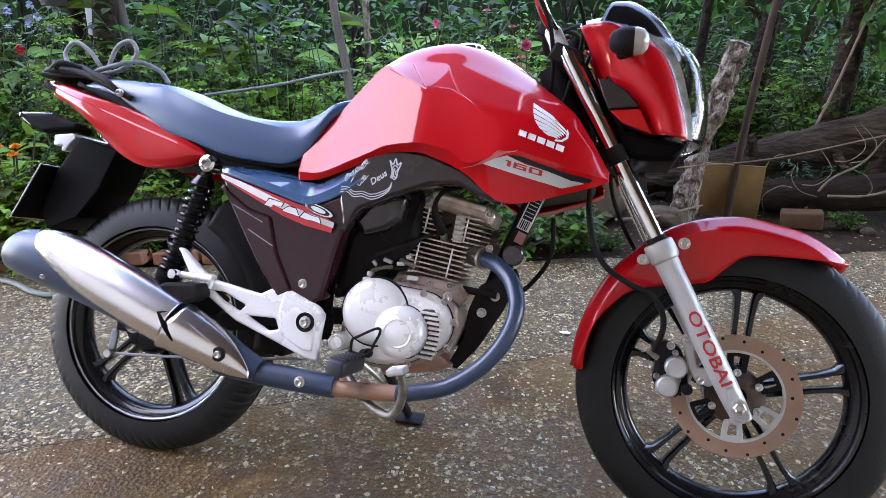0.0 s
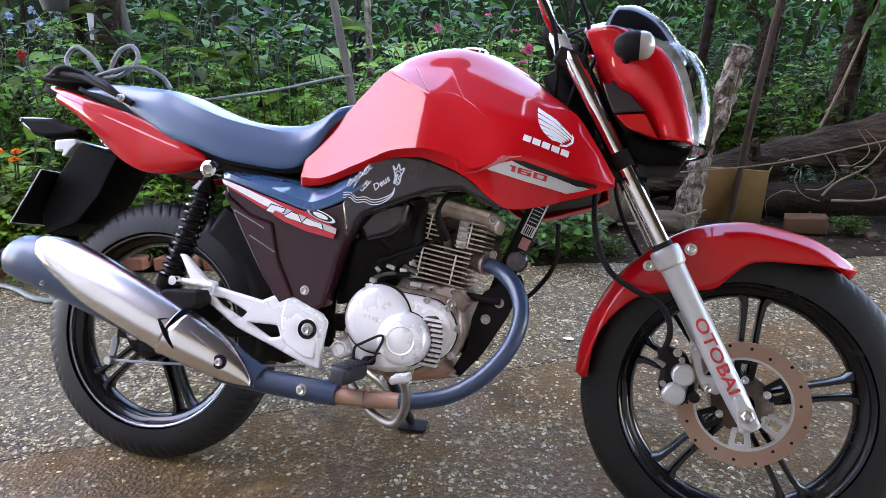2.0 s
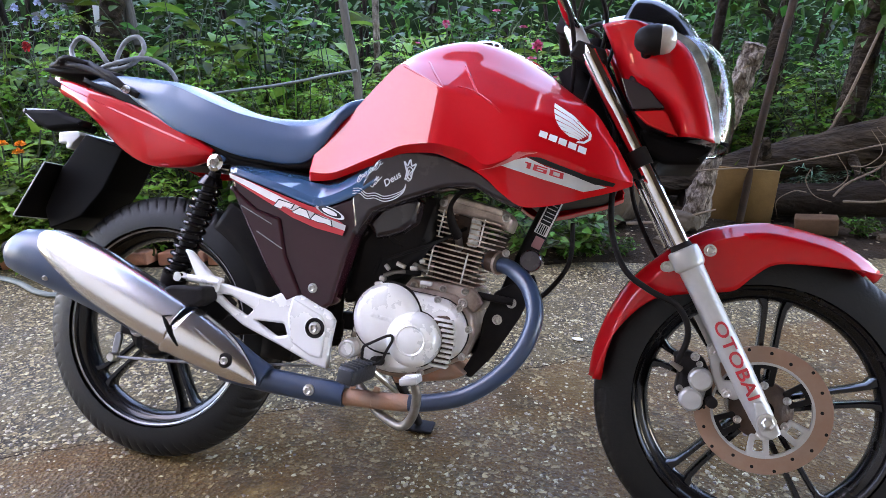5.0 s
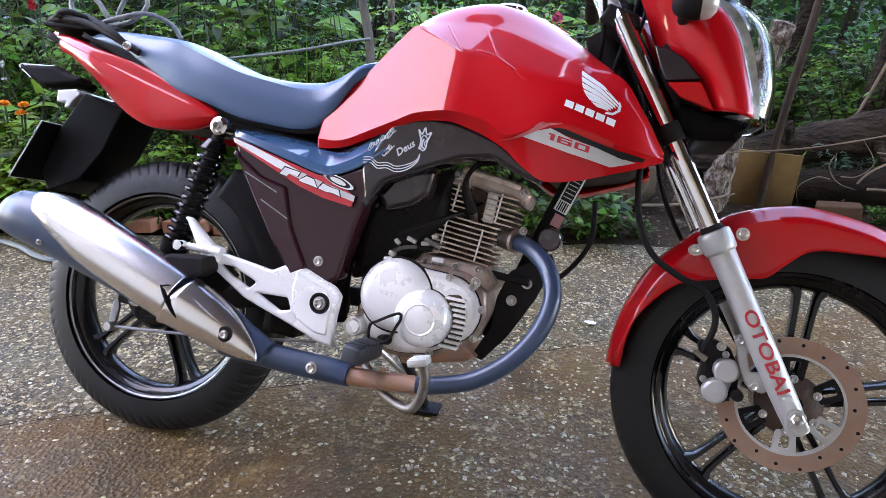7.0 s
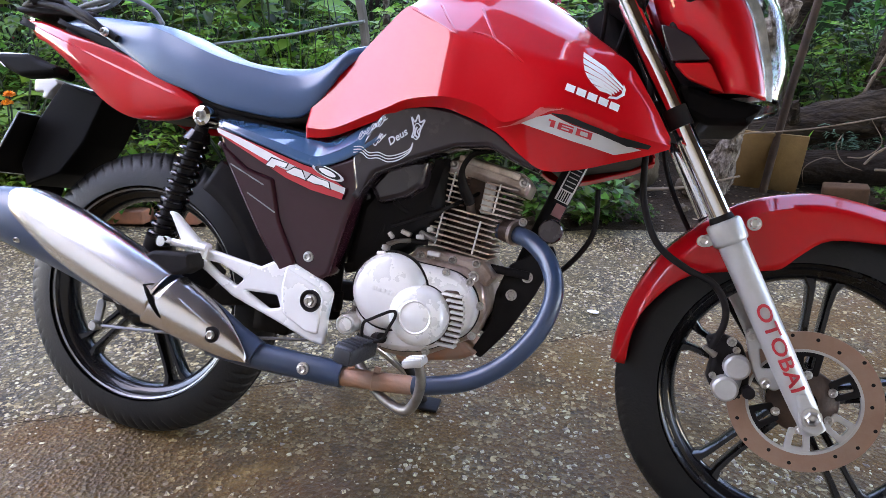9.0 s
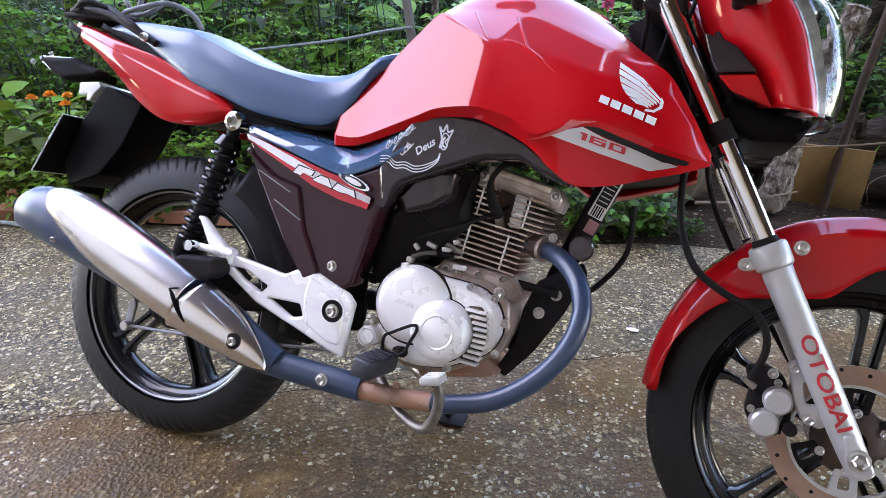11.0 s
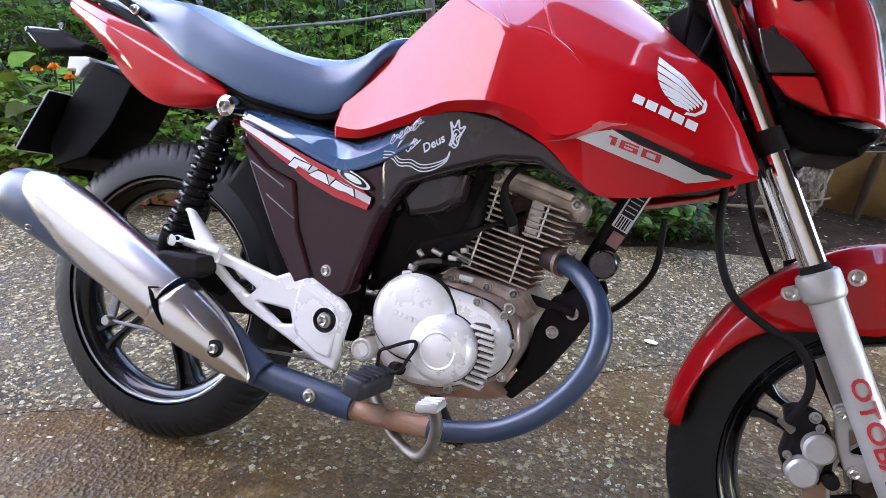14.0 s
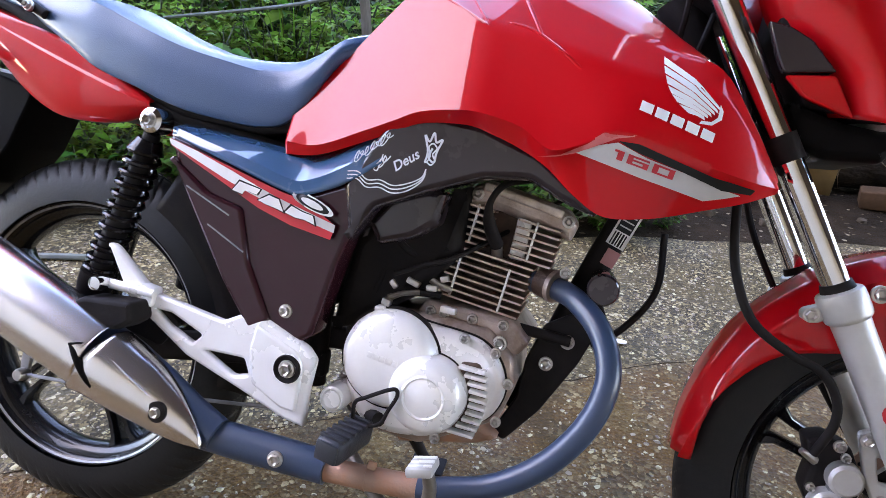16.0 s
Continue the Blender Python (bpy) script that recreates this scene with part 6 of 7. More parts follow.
part("shield_washer", turned([(0.008, -0.003), (0.0145, -0.002), (0.0145, 0.004)], tuple(p), 24), MATTE, muffler)
bolt("shield_bolt", tuple(p), 0.0105, muffler)
bolt("end_bolt", tuple(muffler_point(-0.115, radians(-28), 0.0)), 0.006, muffler, h=0.006)
part("muffler_stay", plate([(0.17, 0.42), (0.22, 0.435), (0.27, 0.40), (0.24, 0.36), (0.16, 0.38)], -0.155, -0.147, 0.002), MATTE, muffler)

# elastic luggage cord looped on the grab rail
cord = tagged(part("luggage_cord", tube([(-0.27, -0.06, 0.915), (-0.30, -0.05, 0.955), (-0.275, -0.05, 0.985), (-0.235, -0.045, 0.965), (-0.20, -0.04, 0.925), (-0.19, -0.03, 0.912), (-0.185, -0.03, 0.945), (-0.165, -0.03, 0.985), (-0.13, -0.03, 0.995), (-0.112, -0.03, 0.965),
                                         (-0.135, -0.035, 0.93), (-0.18, -0.04, 0.912), (-0.20, -0.06, 0.908), (-0.16, -0.055, 0.925), (-0.11, -0.03, 0.945), (-0.06, -0.01, 0.930), (-0.035, 0.0, 0.90)], 0.0055, 10, 6), CORD),
              "grey elastic luggage cord looped over the tail rail", "cord")
cord.matrix_world = bike.matrix_world
for path in ([(-0.30, -0.09, 0.905), (-0.25, -0.115, 0.915), (-0.20, -0.10, 0.905)], [(-0.27, -0.11, 0.903), (-0.22, -0.09, 0.913), (-0.16, -0.118, 0.893), (-0.10, -0.135, 0.868), (-0.06, -0.13, 0.838)]):
    part("hook_end", tube(path, 0.0065, 10, 5), MATTE, cord)


# ---- the garden ----
rng = np.random.default_rng(7)


def leaf_material(name, a, b, rough=0.42, var=0.85):
    return material(name, a, rough, second=b, scale=7, amount=0.8, fine=60, bump=0.0, island=var, translucent=0.42, spec=0.16)


LEAF = leaf_material("mid_green_leaf", (0.076, 0.165, 0.020), (0.21, 0.32, 0.045))
DARKLEAF = leaf_material("dark_green_leaf", (0.017, 0.054, 0.010), (0.066, 0.14, 0.025))
BRIGHTLEAF = leaf_material("bright_green_leaf", (0.085, 0.155, 0.015), (0.17, 0.24, 0.032))
CREEPER = leaf_material("deep_green_leaf", (0.025, 0.074, 0.010), (0.098, 0.168, 0.024))
BLUELEAF = leaf_material("blue_green_leaf", (0.045, 0.10, 0.060), (0.07, 0.135, 0.08))
STEM = material("green_brown_stem", (0.022, 0.030, 0.012), 0.7, second=(0.035, 0.055, 0.018), scale=15, bump=0.2)
PINK = material("pink_petal", (0.62, 0.05, 0.16), 0.55, second=(0.72, 0.20, 0.30), scale=30, bump=0.1, island=0.15)
ROSE = material("red_petal", (0.50, 0.012, 0.02), 0.55, second=(0.38, 0.01, 0.02), scale=30, bump=0.1, island=0.15)
PALEPETAL = material("white_petal", (0.70, 0.68, 0.60), 0.6, second=(0.6, 0.55, 0.45), scale=30, bump=0.1)
DRY = material("dry_twig", (0.15, 0.11, 0.075), 0.85, second=(0.08, 0.06, 0.04), scale=12, bump=0.3, spec=0.12)


class Leaves:
    """Gathers folded, drooping leaves into one mesh."""

    def __init__(self):
        self.v, self.f = [], []

    def add(self, p, d, length, width, droop=0.25, fold=0.18):
        d = d / (np.linalg.norm(d) + 1e-9)
        up = np.array([0.0, 0.0, 1.0]) + rng.normal(0, 0.35, 3)
        s = np.cross(d, up)
        s /= np.linalg.norm(s) + 1e-9
        nrm = np.cross(s, d)
        k = len(self.v)
        mid, tip = p + d * length * 0.45, p + d * length - np.array([0, 0, droop * length])
        self.v += [p, mid + s * width / 2 + nrm * fold * width, mid - np.array([0, 0, droop * 0.1 * length]), mid - s * width / 2 + nrm * fold * width, tip,
                   p + d * length * 0.8 + s * width * 0.27 - np.array([0, 0, droop * 0.5 * length]), p + d * length * 0.8 - s * width * 0.27 - np.array([0, 0, droop * 0.5 * length])]
        self.f += [(k, k + 2, k + 1), (k, k + 3, k + 2), (k + 1, k + 2, k + 4, k + 5), (k + 2, k + 3, k + 6, k + 4)]

    def broad(self, p, d, length, width, droop=0.35):
        """An oval leaf, folded along its midrib and arching down to the tip."""
        d = d / (np.linalg.norm(d) + 1e-9)
        s = np.cross(d, np.array([0.0, 0.0, 1.0]) + rng.normal(0, 0.3, 3))
        s /= np.linalg.norm(s) + 1e-9
        nrm = np.cross(s, d)
        k = len(self.v)
        for j, (t, w) in enumerate(((0.0, 0.04), (0.14, 0.55), (0.32, 0.95), (0.52, 1.0), (0.72, 0.76), (0.88, 0.40), (1.0, 0.02))):
            c = p + d * length * t - np.array([0, 0, droop * length * t * t])
            rise = nrm * width * w * (0.10 + 0.05 * (j % 2))
            self.v += [c + s * width * w / 2 + rise, c, c - s * width * w / 2 + rise]
        for j in range(6):
            q = k + 3 * j
            self.f += [(q, q + 1, q + 4, q + 3), (q + 1, q + 2, q + 5, q + 4)]

    def made(self, name, mat, parent=None, label=""):
        me = bpy.data.meshes.new(name)
        me.from_pydata([tuple(x) for x in self.v], [], self.f)
        return finish(name, me, mat, parent, label, 80)


def shrub(name, label, category, mat, stems, height, spread, per, length, width, leaflets=0, base=0.0, flower=None):
    """A plant with bent stems that carry simple or feathered leaves, and flowers where it has them."""
    ob = tagged(new(name), label, category)
    lv, flowers = Leaves(), Leaves()
    for s in range(stems):
        a = rng.uniform(0, 2 * math.pi)
        reach, h = spread * rng.uniform(0.25, 1.0), height * rng.uniform(0.6, 1.0)
        out = np.array([math.cos(a), math.sin(a), 0])
        pts = [out * base * rng.random(), out * reach * 0.25 + [0, 0, h * 0.35], out * reach * 0.6 + [rng.normal(0, 0.03), rng.normal(0, 0.03), h * 0.72], out * reach + [rng.normal(0, 0.04), rng.normal(0, 0.04), h]]
        wood = bmesh.new()
        tube_into(wood, pts, [0.009 * height ** 0.5, 0.007 * height ** 0.5, 0.005, 0.002], 5, 3, False)
        part("stem", wood, STEM, ob)
        path = spline(pts, 8)
        for k in range(per):
            t = 0.18 + 0.82 * rng.random() ** 0.8
            p = np.array(path[min(int(t * (len(path) - 1)), len(path) - 1)])
            b = rng.uniform(0, 2 * math.pi)
            d = np.array([math.cos(b), math.sin(b), rng.uniform(-0.15, 0.65)]) + out * 0.35
            d /= np.linalg.norm(d)
            size = rng.uniform(0.65, 1.2)
            if leaflets:
                side = np.cross(d, [0, 0, 1])
                side /= np.linalg.norm(side) + 1e-9
                for q in range(leaflets):
                    u = (q + 1) / leaflets
                    at = p + d * length * 3 * size * u - np.array([0, 0, 0.3 * length * 3 * u * u])
                    for sg in (-1, 1):
                        lv.add(at, d * 0.5 + side * sg, length * size * (1.15 - 0.5 * u), width * size)
                lv.add(p + d * length * 3 * size - np.array([0, 0, 0.3 * length * 3]), d, length * size, width * size)
            else:
                stalk = p + d * length * 0.35 * size
                (lv.broad if width > 0.040 else lv.add)(stalk, d, length * size, width * size)
        if flower and rng.random() < flower[1]:
            tip = np.array(pts[-1]) + [0, 0, 0.012]
            for ring, (n, el, ln) in enumerate(((9, 0.25, 1.0), (8, 0.8, 0.8), (5, 1.6, 0.6))):
                for q in range(n):
                    b = 2 * math.pi * (q + 0.5 * ring) / n + rng.normal(0, 0.1)
                    flowers.add(tip, np.array([math.cos(b), math.sin(b), el]), flower[2] * ln, flower[2] * 0.75, 0.05, 0.25)
    lv.made("foliage", mat, ob)
    if flower and flowers.v:
        flowers.made("blossom", flower[0], ob, flower[3])
    return ob


def tuft(name, label, category, mat, blades, height, width, arch=0.5, flowers=None):
    """Grass-like or sword-like leaves from one base."""
    ob = tagged(new(name), label, category)
    vs, fs = [], []
    for _ in range(blades):
        a, h = rng.uniform(0, 2 * math.pi), height * rng.uniform(0.5, 1.0)
        out, side = np.array([math.cos(a), math.sin(a), 0]), np.array([-math.sin(a), math.cos(a), 0])
        b0 = out * rng.uniform(0, 0.04) + side * rng.normal(0, 0.03)
        bend = arch * rng.uniform(0.3, 1.1)
        k = len(vs)
        for t in (0, 0.35, 0.7, 1.0):
            p = b0 + out * bend * h * t * t + np.array([0, 0, h * (t - 0.35 * bend * t * t)])
            w = width * (0.7 + 0.6 * t if t < 0.5 else 1.25 * (1 - t) + 0.03)
            vs += [p - side * w / 2, p + out * w * 0.15, p + side * w / 2]
        for t in range(3):
            q = k + 3 * t
            fs += [(q, q + 1, q + 4, q + 3), (q + 1, q + 2, q + 5, q + 4)]
    me = bpy.data.meshes.new("foliage")
    me.from_pydata([tuple(v) for v in vs], [], fs)
    finish("foliage", me, mat, ob, "", 80)
    return ob


def place(ob, spots):
    """Puts the plant at the first spot and copies of it at the others: x, y, size."""
    def at(x, y, s, k):
        return pose(x, y, land_height(x, y) - 0.01, 0, 0, (k * 137.5 + x * 70) % 360) @ Matrix.Diagonal((s, s, s * (0.9 + 0.2 * ((k * 0.37) % 1)), 1))
    for k, (x, y, s) in enumerate(spots[1:], 1):
        copy_thing(ob, at(x, y, s, k))
    ob.matrix_basis = at(*spots[0], 0)


def scattered(n, x0, x1, d0, d1, s0, s1):
    """n spots within a strip, d metres behind the slab's edge."""
    out = []
    for k in range(n):
        x = x0 + (x1 - x0) * (k + rng.random()) / n
        out.append((x, bed_line(x) + rng.uniform(d0, d1), rng.uniform(s0, s1)))
    return out


place(shrub("feathery_shrub", "green shrub with feathery compound leaves in the garden bed", "shrub", LEAF, 9, 0.95, 0.42, 11, 0.060, 0.029, 4), scattered(20, -3.6, 0.9, 0.5, 1.6, 0.7, 1.15) + scattered(5, 0.9, 3.4, 1.5, 2.3, 0.7, 1.0))
place(shrub("dark_bush", "dense dark green bush with pointed leaves", "bush", DARKLEAF, 13, 1.25, 0.60, 24, 0.098, 0.050), scattered(18, -4.6, 3.6, 1.7, 3.0, 0.8, 1.25))
place(shrub("light_bush", "mid green bush with small oval leaves", "bush", CREEPER, 12, 0.75, 0.40, 18, 0.075, 0.042), scattered(12, -3.0, 1.0, 0.45, 1.3, 0.6, 1.05) + scattered(8, 1.9, 3.4, 1.2, 2.2, 0.8, 1.2))
place(shrub("low_creeper", "low spreading green creeper along the slab edge", "plant", CREEPER, 12, 0.22, 0.26, 17, 0.056, 0.034), scattered(20, -2.6, 1.1, 0.08, 0.45, 0.6, 1.2) + [(0.98, 1.83, 0.55), (1.12, 1.90, 0.4), (0.86, 1.78, 0.4), (2.35, 2.55, 0.5), (2.6, 2.35, 0.5)])
place(shrub("broad_leaved_plant", "plant with large bright green oval leaves", "plant", BRIGHTLEAF, 6, 0.75, 0.28, 4, 0.26, 0.13), [(-0.62, 2.4, 0.9), (-1.12, 1.1, 0.5), (-1.4, 1.1, 0.52), (-1.7, 1.0, 0.55), (-0.85, 2.3, 0.8), (-2.5, 1.55, 0.9), (-1.5, 2.0, 0.8), (-0.45, 2.9, 1.1), (0.1, 2.5, 0.8), (-0.15, 3.4, 1.2), (-1.75, 1.15, 0.62), (-2.05, 1.0, 0.6), (0.3, 3.3, 1.1)])
place(shrub("marigold", "marigold plant with bright feathery leaves", "flower", BRIGHTLEAF, 14, 0.44, 0.22, 16, 0.060, 0.026, 2), [(-1.22, 1.12, 1.0), (-1.55, 1.05, 1.05), (-1.85, 1.15, 1.05), (-1.42, 1.35, 1.1), (-1.0, 1.32, 0.8)])
place(shrub("rose_bush", "sparse rose bush with red blossoms", "flower", DARKLEAF, 9, 1.05, 0.35, 22, 0.045, 0.026, flower=(ROSE, 0.35, 0.03, "red rose blossoms")), [(-2.85, 2.0, 1.0), (-3.4, 2.3, 1.0)])
place(shrub("pink_flower_plant", "leafy plant with a few pink blossoms", "flower", LEAF, 11, 0.95, 0.33, 26, 0.045, 0.024, flower=(PINK, 0.30, 0.030, "pink blossoms")), [(0.02, 3.0, 1.05), (0.62, 2.75, 1.0), (0.35, 3.4, 1.1)])
place(shrub("blue_green_plant", "young blue-green plant with narrow whorled leaves", "plant", BLUELEAF, 5, 0.55, 0.14, 60, 0.075, 0.010), [(2.18, 3.0, 1.0), (2.30, 3.1, 0.8), (2.05, 3.15, 0.7)])
place(tuft("grass_tuft", "tuft of long green grass blades", "grass", LEAF, 46, 0.85, 0.012, 0.55), scattered(12, -3.2, 1.0, 1.0, 2.2, 0.8, 1.4) + scattered(6, 1.0, 2.6, 1.5, 2.4, 0.8, 1.3))
place(tuft("sword_leaf_plant", "yellow-green plant with sword-shaped leaves", "plant", BRIGHTLEAF, 7, 0.55, 0.05, 0.5), [(1.93, 2.9, 0.9), (1.75, 3.1, 0.8), (-1.2, 2.2, 1.0)])

place(shrub("ginger_plant", "tall plant with long arching green leaves", "plant", LEAF, 8, 1.15, 0.35, 7, 0.34, 0.085), [(-1.45, 2.85, 1.0), (-1.80, 3.1, 1.1), (-1.10, 2.95, 0.95), (-2.4, 2.3, 0.9), (0.55, 3.3, 0.9)])
place(shrub("pale_blue_flower_bush", "dark bush dotted with pale bluish blossoms", "flower", DARKLEAF, 16, 1.15, 0.42, 16, 0.05, 0.03, flower=(material("pale_blue_petal", (0.42, 0.47, 0.66), 0.6, second=(0.55, 0.58, 0.68), scale=30, bump=0.1), 0.7, 0.022, "pale blue blossoms")), [(-3.15, 2.45, 1.0), (-3.6, 2.7, 1.05)])
place(shrub("white_flower_plant", "low plant with small white blossoms", "flower", DARKLEAF, 10, 0.5, 0.22, 18, 0.045, 0.026, flower=(PALEPETAL, 0.35, 0.018, "small white blossoms")), [(-1.75, 1.45, 1.0), (-2.2, 1.6, 1.1), (-2.6, 1.35, 1.0)])

# far thicket behind the beds
far = Leaves()
for _ in range(9000):
    x = rng.uniform(-8.5, 6.0)
    y = bed_line(x) + rng.uniform(2.8, 5.2)
    top = 2.6 + 0.7 * math.sin(x * 1.3) + 0.5 * math.sin(x * 3.1 + 1)
    z = rng.uniform(0.0, max(0.6, top))
    far.add(np.array([x, y, z]), np.array([rng.normal(), rng.normal() - 0.4, rng.normal(0, 0.5)]), rng.uniform(0.07, 0.15), rng.uniform(0.035, 0.07))
tagged(far.made("thicket", DARKLEAF), "dense dark green thicket closing the garden", "thicket", kind="stuff")
bm = bmesh.new()
for k in range(60):
    x = -8 + 0.235 * k + rng.uniform(-0.1, 0.1)
    y = bed_line(x) + rng.uniform(3.0, 5.0)
    tube_into(bm, [(x, y, -0.05), (x + rng.normal(0, 0.1), y, 1.0), (x + rng.normal(0, 0.25), y, 2.4)], [0.03, 0.022, 0.01], 6, 3)
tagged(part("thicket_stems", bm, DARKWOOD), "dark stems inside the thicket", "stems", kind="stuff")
# near-black sheet: the deep shade behind the leaves is its colour
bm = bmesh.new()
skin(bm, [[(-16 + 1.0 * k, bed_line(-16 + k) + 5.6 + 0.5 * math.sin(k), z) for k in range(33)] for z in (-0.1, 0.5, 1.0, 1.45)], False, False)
tagged(part("backdrop", bm, material("far_woods_shade", (0.006, 0.012, 0.005), 0.95, second=(0.018, 0.032, 0.012), scale=6, amount=0.9, bump=0.6, spec=0.0)), "near-black sheet standing for far woods in deep shade", "backdrop", kind="structure")


OLDTRUNK = material("old_grey_brown_trunk", (0.036, 0.025, 0.015), 0.85, second=(0.006, 0.004, 0.003), scale=14, amount=1.0, fine=26, bump=1.0, dist=0.04, stretch=(0.25, 1, 1), spec=0.1)


# posts, trunks, logs
def post(name, label, pts, r, mat, category="post", n=10):
    return tagged(part(name, tube(pts, r, n, 5), mat), label, category)


def gnarled(bm, amount, freq):
    for v in bm.verts:
        d = noise.noise_vector(v.co * freq)
        v.co += Vector(d) * amount + Vector(noise.noise_vector(v.co * freq * 3.7)) * amount * 0.4
    return bm


post("garden_pole", "thin weathered grey wooden pole", [(-0.195, 2.0, -0.05), (-0.228, 2.01, 0.707), (-0.30, 2.02, 1.12), (-0.42, 2.05, 2.1)], [0.024, 0.022, 0.021, 0.02], PALEWOOD)
post("garden_pole", "thin brown wooden pole", [(-0.30, 2.6, -0.05), (-0.33, 2.6, 0.8), (-0.36, 2.62, 2.0)], 0.020, BARK)
post("fence_post", "pale weathered fence post", [(-1.90, 2.62, -0.05), (-1.93, 2.6, 0.7), (-2.0, 2.6, 1.3), (-2.1, 2.6, 2.2)], [0.034, 0.032, 0.034, 0.03], PALEWOOD)
post("fence_post", "dark leaning fence post", [(-2.35, 2.8, -0.05), (-2.45, 2.8, 0.7), (-2.6, 2.8, 2.0)], [0.05, 0.045, 0.04], DARKWOOD)
post("tree_fern_trunk", "dark shaggy trunk among leaves", [(-2.95, 2.75, -0.05), (-3.1, 2.75, 0.7), (-3.35, 2.8, 2.0)], [0.07, 0.06, 0.06], DARKWOOD, "trunk")
stump = tagged(part("broken_stump", gnarled(tube([(1.50, 2.52, -0.05), (1.54, 2.52, 0.25), (1.60, 2.53, 0.55), (1.665, 2.53, 0.85), (1.685, 2.53, 0.94)], [0.075, 0.056, 0.050, 0.054, 0.044], 28, 22), 0.026, 16), BARK), "broken grey tree stump with flaking bark", "stump")
part("stump_knot", gnarled(tube([(1.58, 2.49, 0.50), (1.63, 2.45, 0.60), (1.64, 2.44, 0.68)], [0.045, 0.030, 0.012], 10, 5), 0.008, 14), BARK, stump)
post("young_tree", "slim dark young tree behind the stump", [(1.50, 3.0, -0.05), (1.56, 3.0, 0.8), (1.62, 3.0, 2.3)], [0.035, 0.03, 0.028], DARKWOOD, "tree")
post("rusty_post", "rusty iron post leaning in the bed", [(1.765, 2.62, -0.05), (1.80, 2.66, 0.5), (1.872, 2.72, 1.2), (1.95, 2.75, 2.0)], [0.020, 0.020, 0.019, 0.018], RUSTBAR)
log = tagged(part("fallen_trunk", gnarled(tube([(1.35, 3.05, 0.10), (1.95, 3.02, 0.26), (2.6, 3.0, 0.46), (3.5, 3.05, 0.73), (4.2, 3.1, 0.9)], [0.10, 0.11, 0.125, 0.13, 0.11], 26, 16), 0.035, 4.5), OLDTRUNK), "long weathered fallen trunk lying across the bed", "log")
for x0, y0, z0, dx, dz, r0 in ((1.92, 2.93, 0.30, -0.03, 0.13, 0.030), (2.85, 2.92, 0.60, 0.05, 0.16, 0.034), (2.35, 2.89, 0.36, 0.03, -0.10, 0.022)):
    part("branch_stub", gnarled(tube([(x0, y0 + 0.05, z0), (x0 + dx * 0.6, y0 - 0.03, z0 + dz * 0.6), (x0 + dx, y0 - 0.05, z0 + dz)], [r0 * 1.4, r0, r0 * 0.55], 10, 5), 0.008, 14), OLDTRUNK, log)
# added log, near black to fill the shade under the trunk
tagged(part("shade_log", gnarled(tube([(1.5, 2.86, 0.05), (2.1, 2.82, 0.10), (3.0, 2.75, 0.22)], [0.07, 0.09, 0.10], 14, 8), 0.025, 5), DARKWOOD), "near-black log added for the shade below the fallen trunk", "log")
tagged(part("tan_board", box((0.335, 0.016, 0.31), pose(1.765, 2.66, 0.145, 8, 0, -8), 0.003), BOARD), "tan board leaning against the rusty post", "board")


def rock(name, label, at, size, seed, mat=STONE, category="stone"):
    bm = bmesh.new()
    bmesh.ops.create_icosphere(bm, subdivisions=4, radius=1.0)
    for v in bm.verts:
        q = v.co.normalized()
        r = 1 + 0.30 * noise.noise(q * 1.4 + Vector((seed, 0, 0))) + 0.12 * noise.noise(q * 4 + Vector((0, seed, 0))) + 0.04 * noise.noise(q * 11)
        v.co = Vector([math.copysign(abs(c) ** 0.7, c) for c in q]) * r
    bm.transform(Matrix.Translation(at) @ pose(0, 0, 0, 0, 0, seed * 40) @ Matrix.Diagonal((*size, 1)))
    return tagged(part(name, bm, mat, sharp=60), label, category)


rock("pale_stone", "large pale stone at the edge of the bed", (1.08, 2.42, 0.12), (0.13, 0.09, 0.13), 1.3)
tagged(part("brown_block", gnarled(box((0.20, 0.11, 0.085), pose(2.13, 2.55, 0.04, 3, -4, -14), 0.010, 3), 0.010, 9), material("brown_clay", (0.085, 0.045, 0.024), 0.85, second=(0.05, 0.028, 0.016), scale=14, amount=0.8, fine=60, bump=0.6, spec=0.08)), "weathered brown block on the soil", "block")
rock("pale_stone", "brownish stone on the soil", (1.42, 2.40, 0.04), (0.10, 0.07, 0.05), 4.1)
for k in range(26):
    x = rng.uniform(0.5, 2.9)
    y = bed_line(x) + rng.uniform(0.03, 0.75)
    s = rng.uniform(0.010, 0.034)
    rock("pebble", "small pale pebble on the soil", (x, y, land_height(x, y) + s * 0.3), (s, s * 0.8, s * 0.6), k * 0.77, STONE, "pebble")
brick_bm = box((0.19, 0.09, 0.055), None, 0.006)
brick_me = bpy.data.meshes.new("brick")
brick_bm.to_mesh(brick_me)
brick_bm.free()
brick_me.materials.append(BRICK)
for k in range(11):
    x = -1.95 + 0.20 * k
    ob = tagged(new("edging_brick", brick_me), "old red brick edging the flower bed", "brick", "bricks along the bed")
    ob.matrix_world = pose(x, bed_line(x) + 0.06 + rng.normal(0, 0.012), 0.022 + 0.012 * rng.random(), rng.normal(0, 5), rng.normal(0, 5), 18 + rng.normal(0, 6))
for x, y, z, a in ((-0.55, 1.36, 0.075, 35), (-1.55, 0.98, 0.085, 10)):
    ob = tagged(new("loose_brick", brick_me), "loose old brick lying by the bed", "brick")
    ob.matrix_world = pose(x, y, z, 4, 8, a)

